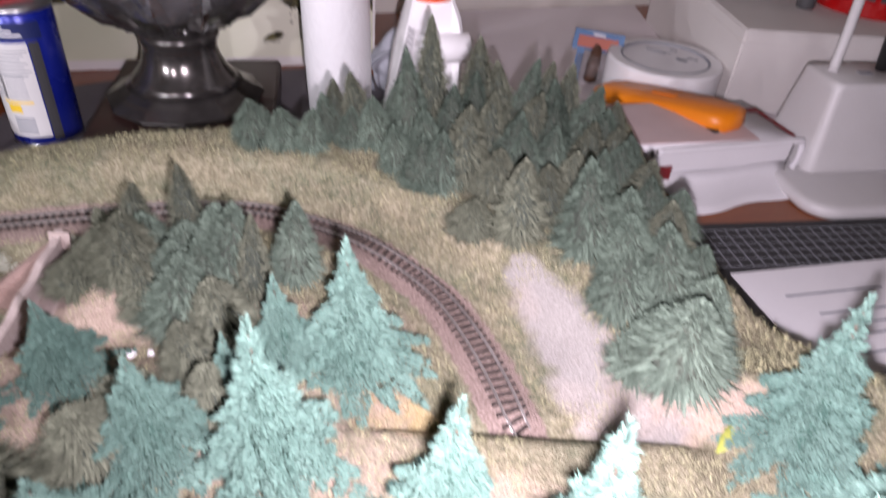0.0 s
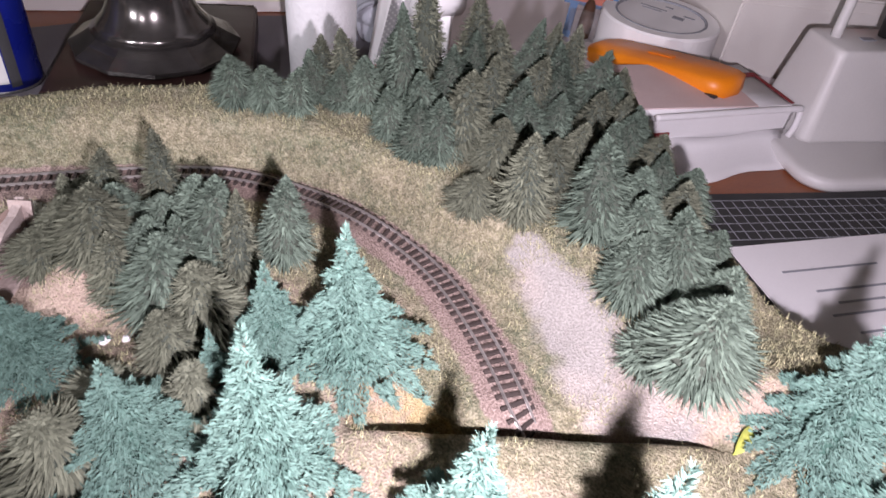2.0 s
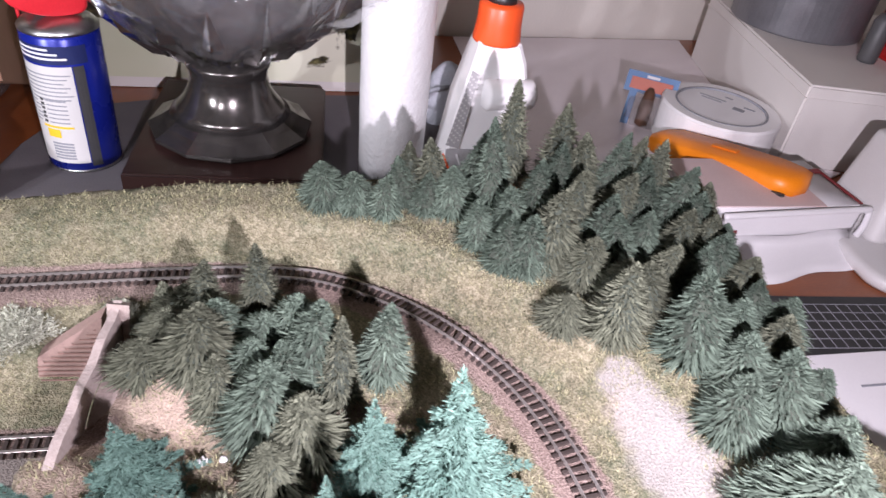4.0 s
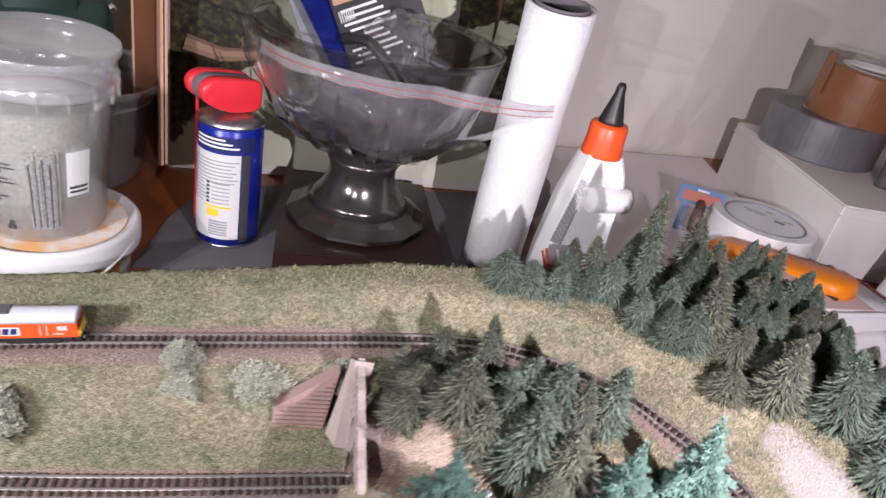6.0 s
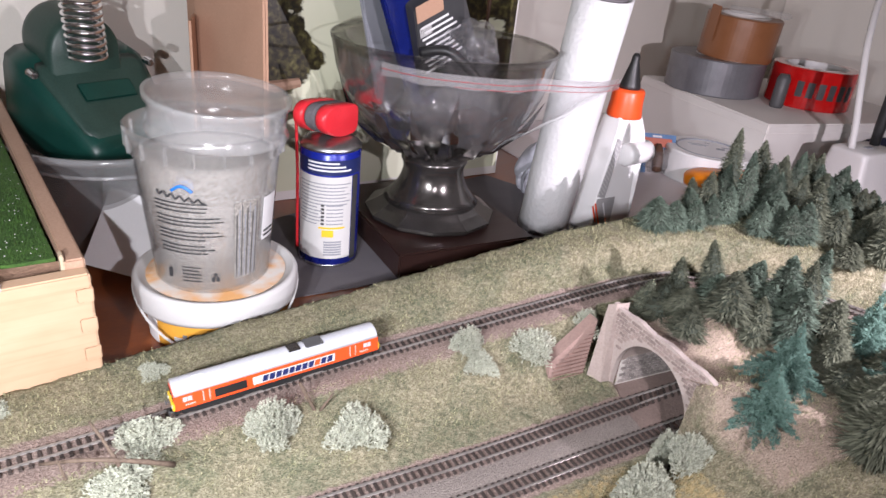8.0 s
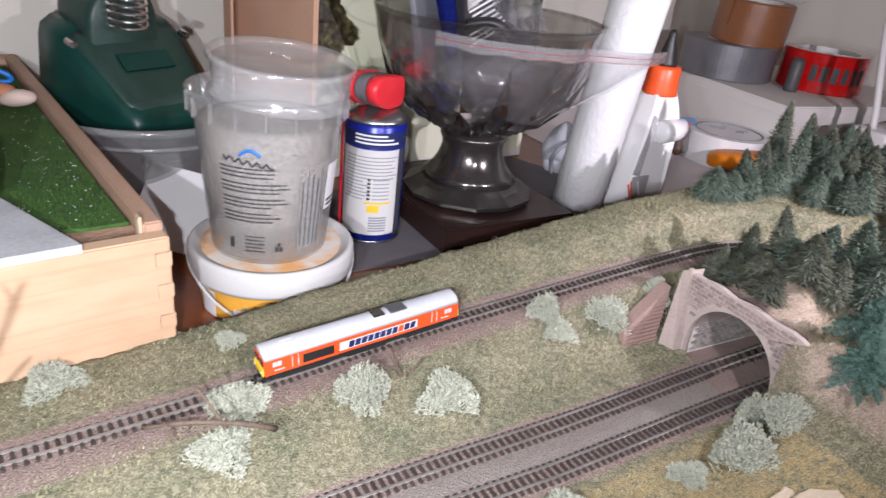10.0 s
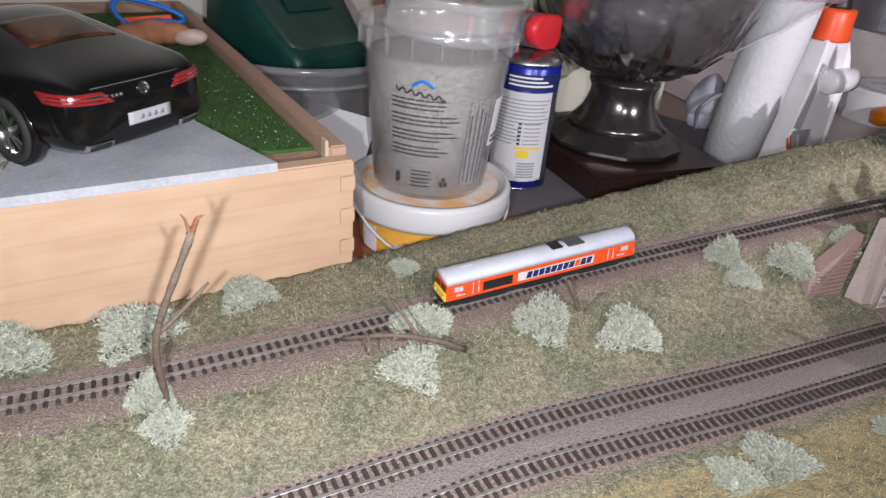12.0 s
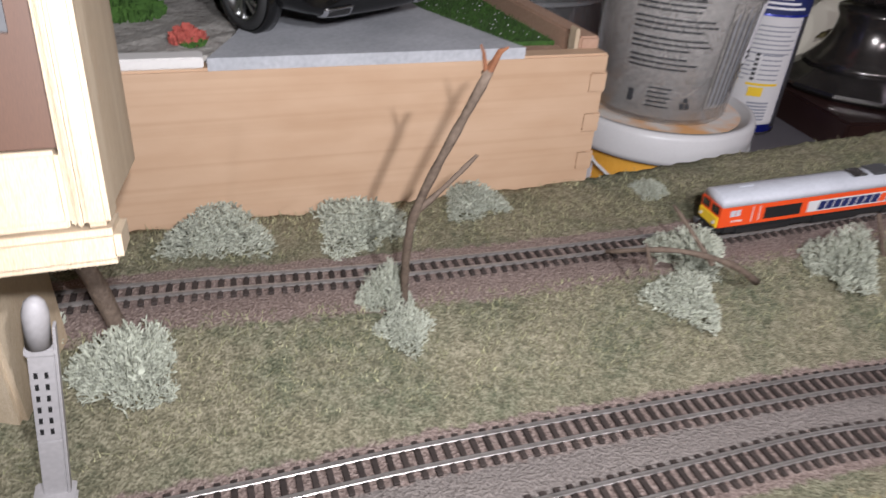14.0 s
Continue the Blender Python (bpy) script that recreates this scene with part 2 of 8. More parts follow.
M = {
    "ground": ground_material(),
    "blade": mat("flock_fibre", srgb(182, 177, 142), srgb(98, 100, 72), 0.85, per_island=0.5, scale=60, spec=0.15),
    "sleeper": mat("sleeper_plastic", srgb(72, 63, 59), srgb(46, 40, 38), 0.7, per_object=0.2, spec=0.25),
    "rail": mat("nickel_rail", (0.46, 0.43, 0.41), (0.24, 0.22, 0.20), 0.34, 0.6, scale=50),
    "conifer": mat("grey_green_needles", srgb(114, 129, 114), srgb(66, 79, 69), 0.8, per_island=0.38, per_object=0.18, scale=25, spec=0.2),
    "conifer_brown": mat("brownish_needles", srgb(118, 122, 104), srgb(76, 80, 67), 0.8, per_island=0.36, per_object=0.12, scale=25, spec=0.2),
    "core": mat("tree_core_shade", srgb(78, 84, 74), srgb(50, 56, 50), 0.95, spec=0.1),
    "teal": mat("turquoise_flock", srgb(115, 141, 130), srgb(75, 104, 94), 0.9, per_island=0.20, per_object=0.14, scale=40, spec=0.08),
    "tealcore": mat("turquoise_core_shade", srgb(70, 96, 86), srgb(50, 74, 66), 0.95, spec=0.08),
    "bark": mat("twig_bark", srgb(122, 106, 92), srgb(70, 56, 46), 0.85, scale=120, bump=0.0006),
    "lichen": mat("pale_lichen", srgb(195, 197, 181), srgb(147, 150, 134), 0.9, per_island=0.28, per_object=0.10, spec=0.12),
    "stone": mat("portal_plaster", srgb(164, 151, 144), srgb(134, 120, 114), 0.85, scale=60, bump=0.0006, per_object=0.14),
    "tunnelsoil": mat("tunnel_soil", srgb(146, 128, 120), srgb(112, 95, 88), 0.95, bump=0.0008, bump_scale=500),
    "petal": film("cut_glass", (0.34, 0.33, 0.32), 0.10, 0.05, (0.5, 0.5, 0.5), 5.0),
    "rearglass": mat("tan_cabin_glass", srgb(92, 56, 36), srgb(22, 15, 13), 0.1, scale=45, fine=70, spread=0.25, spec=0.4),
    "blister": film("clear_blister", (0.93, 0.93, 0.94), 0.05, 0.08, (0.7, 0.7, 0.7), 1.45),
    "lidprint": mat("pail_lid_print", srgb(232, 178, 120), srgb(228, 222, 214), 0.5, scale=28, fine=60, spread=0.2),
    "lidplastic": film("milky_lid", (0.97, 0.97, 0.97), 0.16, 0.17, (0.66, 0.66, 0.66), 1.5),
    "ceilingpaint": mat("ceiling_paint", (0.80, 0.79, 0.77), (0.76, 0.75, 0.73), 0.9, scale=3),
    "course": mat("pale_mortar_course", srgb(150, 120, 110), srgb(120, 94, 86), 0.85, scale=80),
    "dullred": mat("dull_red_seal", srgb(168, 74, 76), srgb(140, 58, 60), 0.5),
    "tapewhite": mat("white_tape_edge", (0.84, 0.83, 0.83), (0.78, 0.77, 0.77), 0.6, scale=30),
    "mortar": mat("portal_joint", srgb(206, 200, 194), srgb(178, 170, 164), 0.9),
    "brick_face": mat("red_brown_masonry", srgb(144, 121, 113), srgb(116, 95, 88), 0.85, scale=80, per_object=0.2),
    "plaster": mat("pale_portal_plaster", srgb(182, 170, 164), srgb(152, 138, 132), 0.9, scale=70, bump=0.0005),
    "facing": mat("greyish_facing_stone", srgb(154, 139, 133), srgb(126, 111, 106), 0.88, scale=90, per_object=0.22),
    "lining": mat("grey_lining_brick", srgb(150, 142, 138), srgb(112, 104, 100), 0.9, scale=80, per_object=0.25),
    "foam": mat("layout_board_edge", srgb(86, 66, 52), srgb(52, 40, 34), 0.9, bump=0.0006),
    "desk": mat("desk_wood", srgb(150, 84, 44), srgb(112, 58, 30), 0.35, scale=6, fine=140, stretch=(1, 9, 1), coat=0.2),
    "wall": mat("wall_paint", (0.86, 0.82, 0.75), (0.80, 0.76, 0.69), 0.85, scale=4, bump=0.0003, bump_scale=220),
    "orange": mat("loco_orange", srgb(232, 84, 36), srgb(214, 72, 30), 0.35, scale=80, spread=0.9),
    "locogrey": mat("loco_roof_grey", srgb(196, 198, 204), srgb(172, 174, 180), 0.45, scale=60),
    "black": mat("black_plastic", (0.012, 0.012, 0.013), (0.02, 0.02, 0.02), 0.45),
    "darkgrey": mat("dark_grey_plastic", (0.06, 0.06, 0.065), (0.09, 0.09, 0.09), 0.5),
    "white": mat("white_plastic", (0.64, 0.63, 0.62), (0.58, 0.57, 0.56), 0.4, scale=30),
    "gluewhite": mat("glossy_white_bottle", (0.84, 0.83, 0.83), (0.79, 0.78, 0.78), 0.35, scale=30),
    "paper": mat("paper", (0.80, 0.79, 0.80), (0.74, 0.73, 0.74), 0.8, scale=20),
    "card": mat("white_carton", (0.74, 0.71, 0.68), (0.68, 0.65, 0.62), 0.75, scale=15, bump=0.0002),
    "blue": mat("can_blue", srgb(26, 42, 150), srgb(20, 32, 128), 0.28, 0.2, scale=30),
    "deepblue": mat("deep_blue_sleeve", srgb(24, 38, 120), srgb(14, 22, 74), 0.22, scale=24, coat=0.4),
    "red": mat("red_plastic", srgb(232, 52, 62), srgb(210, 40, 50), 0.4, scale=40),
    "yellow": mat("yellow_print", srgb(236, 200, 52), srgb(226, 186, 40), 0.5),
    "navy": mat("print_navy", srgb(28, 40, 92), srgb(24, 34, 80), 0.5),
    "ink": mat("print_ink", (0.03, 0.03, 0.035), (0.05, 0.05, 0.05), 0.6),
    "midink": mat("print_grey", (0.30, 0.31, 0.34), (0.24, 0.25, 0.28), 0.6),
    "silver": mat("aluminium", (0.62, 0.62, 0.62), (0.5, 0.5, 0.5), 0.3, 1.0),
    "glueorange": mat("orange_cap", srgb(240, 92, 40), srgb(226, 80, 32), 0.4),
    "knife": mat("orange_handle", srgb(250, 148, 28), srgb(240, 132, 20), 0.38),
    "pewter": mat("dark_metal", (0.15, 0.14, 0.132), (0.07, 0.064, 0.06), 0.20, 0.8, scale=60),
    "block": mat("dark_stained_block", srgb(56, 36, 32), srgb(40, 26, 24), 0.4, scale=10, stretch=(1, 6, 1)),
    "felt": mat("grey_cloth", srgb(112, 108, 112), srgb(92, 88, 92), 0.95, scale=30),
    "palegrey": mat("pale_grey_print", srgb(176, 174, 176), srgb(160, 158, 160), 0.5),
    "tissue": mat("embossed_paper_roll", (0.68, 0.68, 0.68), (0.63, 0.63, 0.63), 0.95, bump=0.0010, bump_scale=180),
    "ply": mat("brown_ply", srgb(190, 158, 136), srgb(162, 128, 106), 0.7, scale=12),
    "whitewood": mat("limewashed_wood", srgb(206, 190, 166), srgb(172, 150, 122), 0.65, scale=14, stretch=(6, 6, 1), spread=0.4, bump=0.0003, bump_scale=90),
    "brownpanel": mat("brown_panel_wood", srgb(98, 68, 50), srgb(74, 50, 36), 0.55, scale=10, stretch=(8, 8, 1)),
    "road": mat("model_road", srgb(190, 191, 195), srgb(150, 152, 156), 0.85, scale=30, fine=420, bump=0.0004, bump_scale=500, spread=0.5),
    "rubble": mat("grey_rubble", srgb(192, 187, 180), srgb(128, 122, 115), 0.95, bump=0.0016, bump_scale=240, scale=120, spread=0.4),
    "lawn": mat("green_model_lawn", srgb(70, 106, 40), srgb(38, 68, 22), 0.9, bump=0.0015, bump_scale=420, scale=70),
    "carblack": mat("car_paint_black", (0.004, 0.004, 0.0045), (0.006, 0.006, 0.006), 0.14, spec=0.35, coat=0.25),
    "carglass": mat("car_glass", (0.02, 0.018, 0.016), (0.03, 0.025, 0.02), 0.06, coat=0.6),
    "rawwood": mat("raw_splintered_wood", srgb(140, 92, 62), srgb(92, 54, 34), 0.8, scale=200),
    "taillight": mat("tail_lens_red", srgb(160, 44, 46), srgb(96, 14, 18), 0.15, coat=0.6, scale=200, stretch=(1, 1, 5)),
    "chrome": mat("chrome", (0.8, 0.8, 0.82), (0.7, 0.7, 0.72), 0.12, 1.0),
    "tyre": mat("tyre_rubber", (0.015, 0.015, 0.015), (0.025, 0.025, 0.025), 0.8),
    "greentool": mat("dark_green_plastic", srgb(18, 66, 58), srgb(10, 48, 42), 0.38, scale=30),
    "brightgreen": mat("green_plastic_skirt", srgb(12, 100, 88), srgb(8, 82, 72), 0.35, scale=30),
    "greydust": mat("dusty_dark_plastic", srgb(50, 74, 66), srgb(26, 48, 42), 0.5, scale=20),
    "sand": mat("grey_sand", srgb(182, 177, 170), srgb(96, 92, 88), 0.95, scale=420, fine=900, bump=0.0004, spread=0.34),
    "milky": film("milky_plastic", (0.99, 0.99, 0.99), 0.16, 0.10, (0.70, 0.70, 0.70), 1.5),
    "tubplastic": film("grey_clear_tub", (0.88, 0.88, 0.88), 0.15, 0.32, (0.55, 0.55, 0.56), 1.5),
    "glass": film("smoky_glass", (0.70, 0.69, 0.68), 0.03, 0.01, (0.35, 0.34, 0.33), 1.6),
    "palecloth": mat("pale_blue_cloth", srgb(186, 187, 194), srgb(154, 156, 166), 0.9, scale=30, bump=0.0012, bump_scale=120),
    "zipband": film("milky_zip_strip", (0.90, 0.89, 0.90), 0.10, 0.15, (0.80, 0.77, 0.78), 1.8, 0.002, 50.0),
    "bag": film("clear_bag", (0.95, 0.95, 0.96), 0.07, 0.05, (0.85, 0.84, 0.86), 2.0, 0.004, 22.0),
    "cloud": film("cloudy_film", (0.84, 0.84, 0.86), 0.12, 0.20, (0.62, 0.61, 0.64), 2.0, 0.004, 40.0),
    "cardboard": mat("brown_cardboard", srgb(190, 152, 128), srgb(172, 134, 110), 0.85, scale=20),
    "ducttape": mat("grey_duct_tape", srgb(126, 126, 130), srgb(102, 102, 106), 0.35, 0.3, scale=40),
    "browntape": mat("brown_parcel_tape", srgb(138, 92, 60), srgb(120, 76, 48), 0.35, scale=40),
    "redtape": mat("red_tape", srgb(200, 26, 24), srgb(150, 12, 14), 0.16, scale=60, coat=0.6),
    "labelorange": mat("pail_label_orange", srgb(236, 176, 72), srgb(222, 158, 56), 0.5),
    "skyblue": mat("print_blue", srgb(36, 120, 206), srgb(28, 104, 190), 0.5),
    "gridmat": mat("cutting_mat_black", (0.02, 0.02, 0.022), (0.03, 0.03, 0.03), 0.6),
    "flower": mat("red_flower_foam", srgb(190, 96, 84), srgb(140, 60, 52), 0.9, bump=0.001, bump_scale=500),
    "leaf": mat("yellow_green_leaf", srgb(170, 172, 84), srgb(124, 132, 58), 0.6, scale=150),
}


# ---- mesh helpers ----
def link_mesh(name, bm, material, smooth=False):
    me = bpy.data.meshes.new(name)
    bmesh.ops.recalc_face_normals(bm, faces=bm.faces)
    bm.to_mesh(me)
    bm.free()
    me.materials.append(material)
    if smooth:
        me.shade_smooth()
    return me


def part(name, bm, material, parent, label="", smooth=False):
    ob = new(name, bm if isinstance(bm, bpy.types.Mesh) else link_mesh(name, bm, material, smooth))
    ob.parent = parent
    return tagged(ob, label)


def thing(name, m, label, category, group="", kind=""):
    ob = new(name)
    ob.empty_display_size = 0.01
    ob.matrix_world = m
    return tagged(ob, label, category, group, kind)


def solid(name, bm, material, m, label, category, group="", kind="", smooth=False):
    ob = new(name, link_mesh(name, bm, material, smooth))
    ob.matrix_world = m
    return tagged(ob, label, category, group, kind)


def add_box(bm, lo, hi, bevel=0.0, seg=2, m=None):
    v = [bm.verts.new((x, y, z)) for z in (lo[2], hi[2]) for y in (lo[1], hi[1]) for x in (lo[0], hi[0])]
    f = [bm.faces.new([v[i] for i in q]) for q in ((0, 2, 3, 1), (4, 5, 7, 6), (0, 1, 5, 4), (2, 6, 7, 3), (0, 4, 6, 2), (1, 3, 7, 5))]
    if m is not None:
        bmesh.ops.transform(bm, matrix=m, verts=v)
    if bevel:
        bmesh.ops.bevel(bm, geom=list({e for q in f for e in q.edges}), offset=bevel, segments=seg, affect="EDGES", clamp_overlap=True)
    return bm


def boxed(lo, hi, bevel=0.0, seg=2, m=None):
    return add_box(bmesh.new(), lo, hi, bevel, seg, m)


def add_lathe(bm, profile, seg=48, m=None, closed=False):
    """Turn (radius, height) pairs round the z axis."""
    rings = []
    for r, z in profile:
        if r < 1e-6:
            rings.append([bm.verts.new((0, 0, z))])
        else:
            rings.append([bm.verts.new((r * math.cos(2 * math.pi * i / seg), r * math.sin(2 * math.pi * i / seg), z)) for i in range(seg)])
    pairs = list(zip(rings, rings[1:])) + ([(rings[-1], rings[0])] if closed else [])
    for a, b in pairs:
        for i in range(seg):
            j = (i + 1) % seg
            if len(a) == 1 and len(b) > 1:
                bm.faces.new((a[0], b[j], b[i]))
            elif len(b) == 1 and len(a) > 1:
                bm.faces.new((a[i], a[j], b[0]))
            elif len(a) > 1:
                bm.faces.new((a[i], a[j], b[j], b[i]))
    if m is not None:
        bmesh.ops.transform(bm, matrix=m, verts=[v for r in rings for v in r])
    return bm


def lathe(profile, seg=48, m=None, closed=False):
    return add_lathe(bmesh.new(), profile, seg, m, closed)


def add_tube(bm, pts, radii, seg=8, caps=True):
    pts = [Vector(p) for p in pts]
    rings = []
    up = Vector((0, 0, 1))
    for i, p in enumerate(pts):
        d = (pts[min(i + 1, len(pts) - 1)] - pts[max(i - 1, 0)]).normalized()
        side = d.cross(up)
        if side.length < 1e-3:
            side = d.cross(Vector((1, 0, 0)))
        side.normalize()
        other = side.cross(d)
        r = radii[i] if isinstance(radii, (list, tuple)) else radii
        rings.append([bm.verts.new(p + r * (math.cos(2 * math.pi * k / seg) * side + math.sin(2 * math.pi * k / seg) * other)) for k in range(seg)])
    for a, b in zip(rings, rings[1:]):
        for k in range(seg):
            bm.faces.new((a[k], a[(k + 1) % seg], b[(k + 1) % seg], b[k]))
    if caps:
        bm.faces.new(rings[0][::-1]), bm.faces.new(rings[-1])
    return bm


def tube(pts, radii, seg=8):
    return add_tube(bmesh.new(), pts, radii, seg)


def mesh_from(name, verts, faces, material, smooth=False):
    me = bpy.data.meshes.new(name)
    me.from_pydata(verts, [], faces)
    me.materials.append(material)
    if smooth:
        me.shade_smooth()
    return me


def smooth_line(points, step):
    """A Catmull-Rom line through the points, with even steps."""
    p = [Vector(q) for q in points]
    p = [2 * p[0] - p[1], *p, 2 * p[-1] - p[-2]]
    dense = []
    for a, b, c, d in zip(p, p[1:], p[2:], p[3:]):
        for k in range(60):
            s = k / 60
            dense.append(0.5 * (2 * b + (c - a) * s + (2 * a - 5 * b + 4 * c - d) * s * s + (3 * b - a - 3 * c + d) * s ** 3))
    dense.append(p[-2])
    out, left = [dense[0]], step
    for a, b in zip(dense, dense[1:]):
        d = (b - a).length
        while d >= left:
            a = a + (b - a) * (left / d)
            d -= left
            out.append(a)
            left = step
        left -= d
    return out


# ---- the plan: the layout and all that stands along it lie at an angle to the axes ----
ANGLE = 18.2
CA, SA = math.cos(radians(ANGLE)), math.sin(radians(ANGLE))


def along(u, v, z=0.0):
    """The place u metres along the layout and v metres across it."""
    return Vector((u * CA - v * SA, u * SA + v * CA, z))


def across(x, y):
    return x * CA + y * SA, -x * SA + y * CA


UPPER = [(-1.00, 0.385), (-0.86, 0.424), (-0.73, 0.459), (-0.62, 0.483), (-0.466, 0.526), (-0.379, 0.555), (-0.22, 0.600), (-0.154, 0.618),
         (-0.10, 0.630), (-0.055, 0.632), (-0.008, 0.618), (0.030, 0.598), (0.060, 0.573), (0.088, 0.540), (0.109, 0.500), (0.123, 0.462),
         (0.131, 0.430), (0.134, 0.400), (0.130, 0.36)]
LOWER = [(-1.00, 0.2865), (-0.80, 0.3365), (-0.688, 0.3685), (-0.612, 0.3915), (-0.480, 0.4255), (-0.410, 0.4405), (-0.285, 0.4615), (-0.140, 0.4905), (-0.05, 0.5065), (0.03, 0.5145)]
LOWER_TWO = [(-1.00, 0.2465), (-0.80, 0.3015), (-0.640, 0.3495), (-0.529, 0.3825), (-0.454, 0.4025), (-0.345, 0.4185), (-0.300, 0.4255), (-0.140, 0.4555), (-0.05, 0.4695), (0.03, 0.4765)]
Z_UP, Z_LOW = 0.050, 0.032


def lift(points, z):
    return [(x, y, z) for x, y in points]


def near_line(line):
    arr = np.array([(p.x, p.y) for p in smooth_line(lift(line, 0), 0.004)])
    return lambda x, y: float(np.sqrt(np.min((arr[:, 0] - x) ** 2 + (arr[:, 1] - y) ** 2)))


far_upper, far_lower, far_two = near_line(UPPER), near_line(LOWER), near_line(LOWER_TWO)


def step(a, b, x):
    s = min(max((x - a) / (b - a), 0), 1)
    return s * s * (3 - 2 * s)


def upper_y(x):
    return float(np.interp(x, [p[0] for p in UPPER[:10]], [p[1] for p in UPPER[:10]]))


def lower_y(x):
    return float(np.interp(x, [p[0] for p in LOWER], [p[1] for p in LOWER]))


def two_y(x):
    return float(np.interp(x, [p[0] for p in LOWER_TWO], [p[1] for p in LOWER_TWO]))


PORTAL_X = -0.146


def line_y(x):
    return float(np.interp(x, [p[0] for p in UPPER[:18]], [p[1] for p in UPPER[:18]]))


def swell(x, y):
    """How far a place is drawn towards the camera: the upper line climbs into its curve, and a bank rises behind it."""
    yu = line_y(x)
    lo = float(np.interp(x, [-0.14, -0.05, 0.05, 0.10], [yu - 0.09 if x < -0.14 else 0.525, 0.42, 0.395, 0.39]))
    hi = float(np.interp(x, [-0.14, -0.05, 0.05, 0.10], [yu - 0.01 if x < -0.14 else 0.605, 0.57, 0.52, 0.45]))
    f = 1 + 0.13 * step(-0.50, -0.05, x) * step(lo, hi, y)
    # a wooded hump within the curve
    f += 0.11 * step(-0.150, -0.105, x) * step(0.07, 0.0, x) * step(0.435, 0.50, y) * step(0.62, 0.575, y)
    if x > 0.134 or y > yu:
        f += 0.16 * step(-0.55, -0.08, x) * step(0.0, 0.10, far_upper(x, y)) * step(0.40, 0.62, y)
    return f


# The camera's mean early place, towards which the plan is drawn
VIEW_POINT = Vector((0.0, 0.23, 0.355))


def heave(x, y, z):
    """A place of the flat plan, drawn along the camera's early sight lines onto the heaved land, to keep that view."""
    return VIEW_POINT + (Vector((x, y, z)) - VIEW_POINT) / swell(x, y)


def ground(x, y):
    """The layout's height."""
    # left: a bank that falls from the upper line to the two lower ones
    yu, yl = upper_y(x), lower_y(x)
    bank = Z_LOW + (Z_UP - Z_LOW) * step(yl + 0.006, yu - 0.020, y) ** 0.8
    bank += 0.010 * step(yl - 0.055, yl - 0.12, y)
    # right: a wooded hill over the lower lines, with the upper line's curve at its foot
    base = Z_UP - 0.004
    rise = step(0.540, 0.400, y)
    hill = base + max(0.056 * rise, 0.036 * step(-0.05, -0.12, x) * step(0.565, 0.520, y))
    cut = step(0.088, 0.066, abs(x - 0.116))
    extra = 0.034 * step(0.098, 0.045, x) * step(0.50, 0.42, y)
    edge = base + extra + (0.060 - extra) * step(0.402, 0.389, y)
    hill = hill * (1 - cut) + edge * cut
    right = hill
    if far_upper(x, y) < 0.030 and y > 0.41:
        s = step(0.012, 0.030, far_upper(x, y))
        right = base * (1 - s) + hill * s
    wide = 0.002 + 0.06 * step(0.422, 0.385, y)
    knee = step(PORTAL_X - wide, PORTAL_X + wide, x - 0.13 * (y - 0.48)) if y < yu - 0.03 else step(-0.20, -0.10, x)
    z = bank * (1 - knee) + right * knee
    z += 0.0016 * noise.noise((x * 30, y * 30, 0)) + 0.0008 * noise.noise((x * 90, y * 90, 3))
    d = min(far_upper(x, y), 1)
    if d < 0.012 and y > 0.405:
        z = z * 0.3 + 0.7 * (Z_UP - 0.0005)
    if knee < 0.5 and min(far_lower(x, y), far_two(x, y)) < 0.013:
        z = Z_LOW - 0.0005
    return z


def back_v(u):
    """Where the layout ends, behind."""
    return float(np.interp(u, [-0.9, -0.45, -0.35, -0.10, 0.06, 0.30, 0.55], [0.715, 0.722, 0.722, 0.745, 0.762, 0.765, 0.74])) + 0.002 * noise.noise((u * 40, 0, 7))


def right_x(y):
    return float(np.interp(y, [0.2, 0.45, 0.55, 0.64, 0.75, 0.9], [0.40, 0.345, 0.312, 0.292, 0.292, 0.29])) + 0.004 * noise.noise((y * 30, 4, 1))


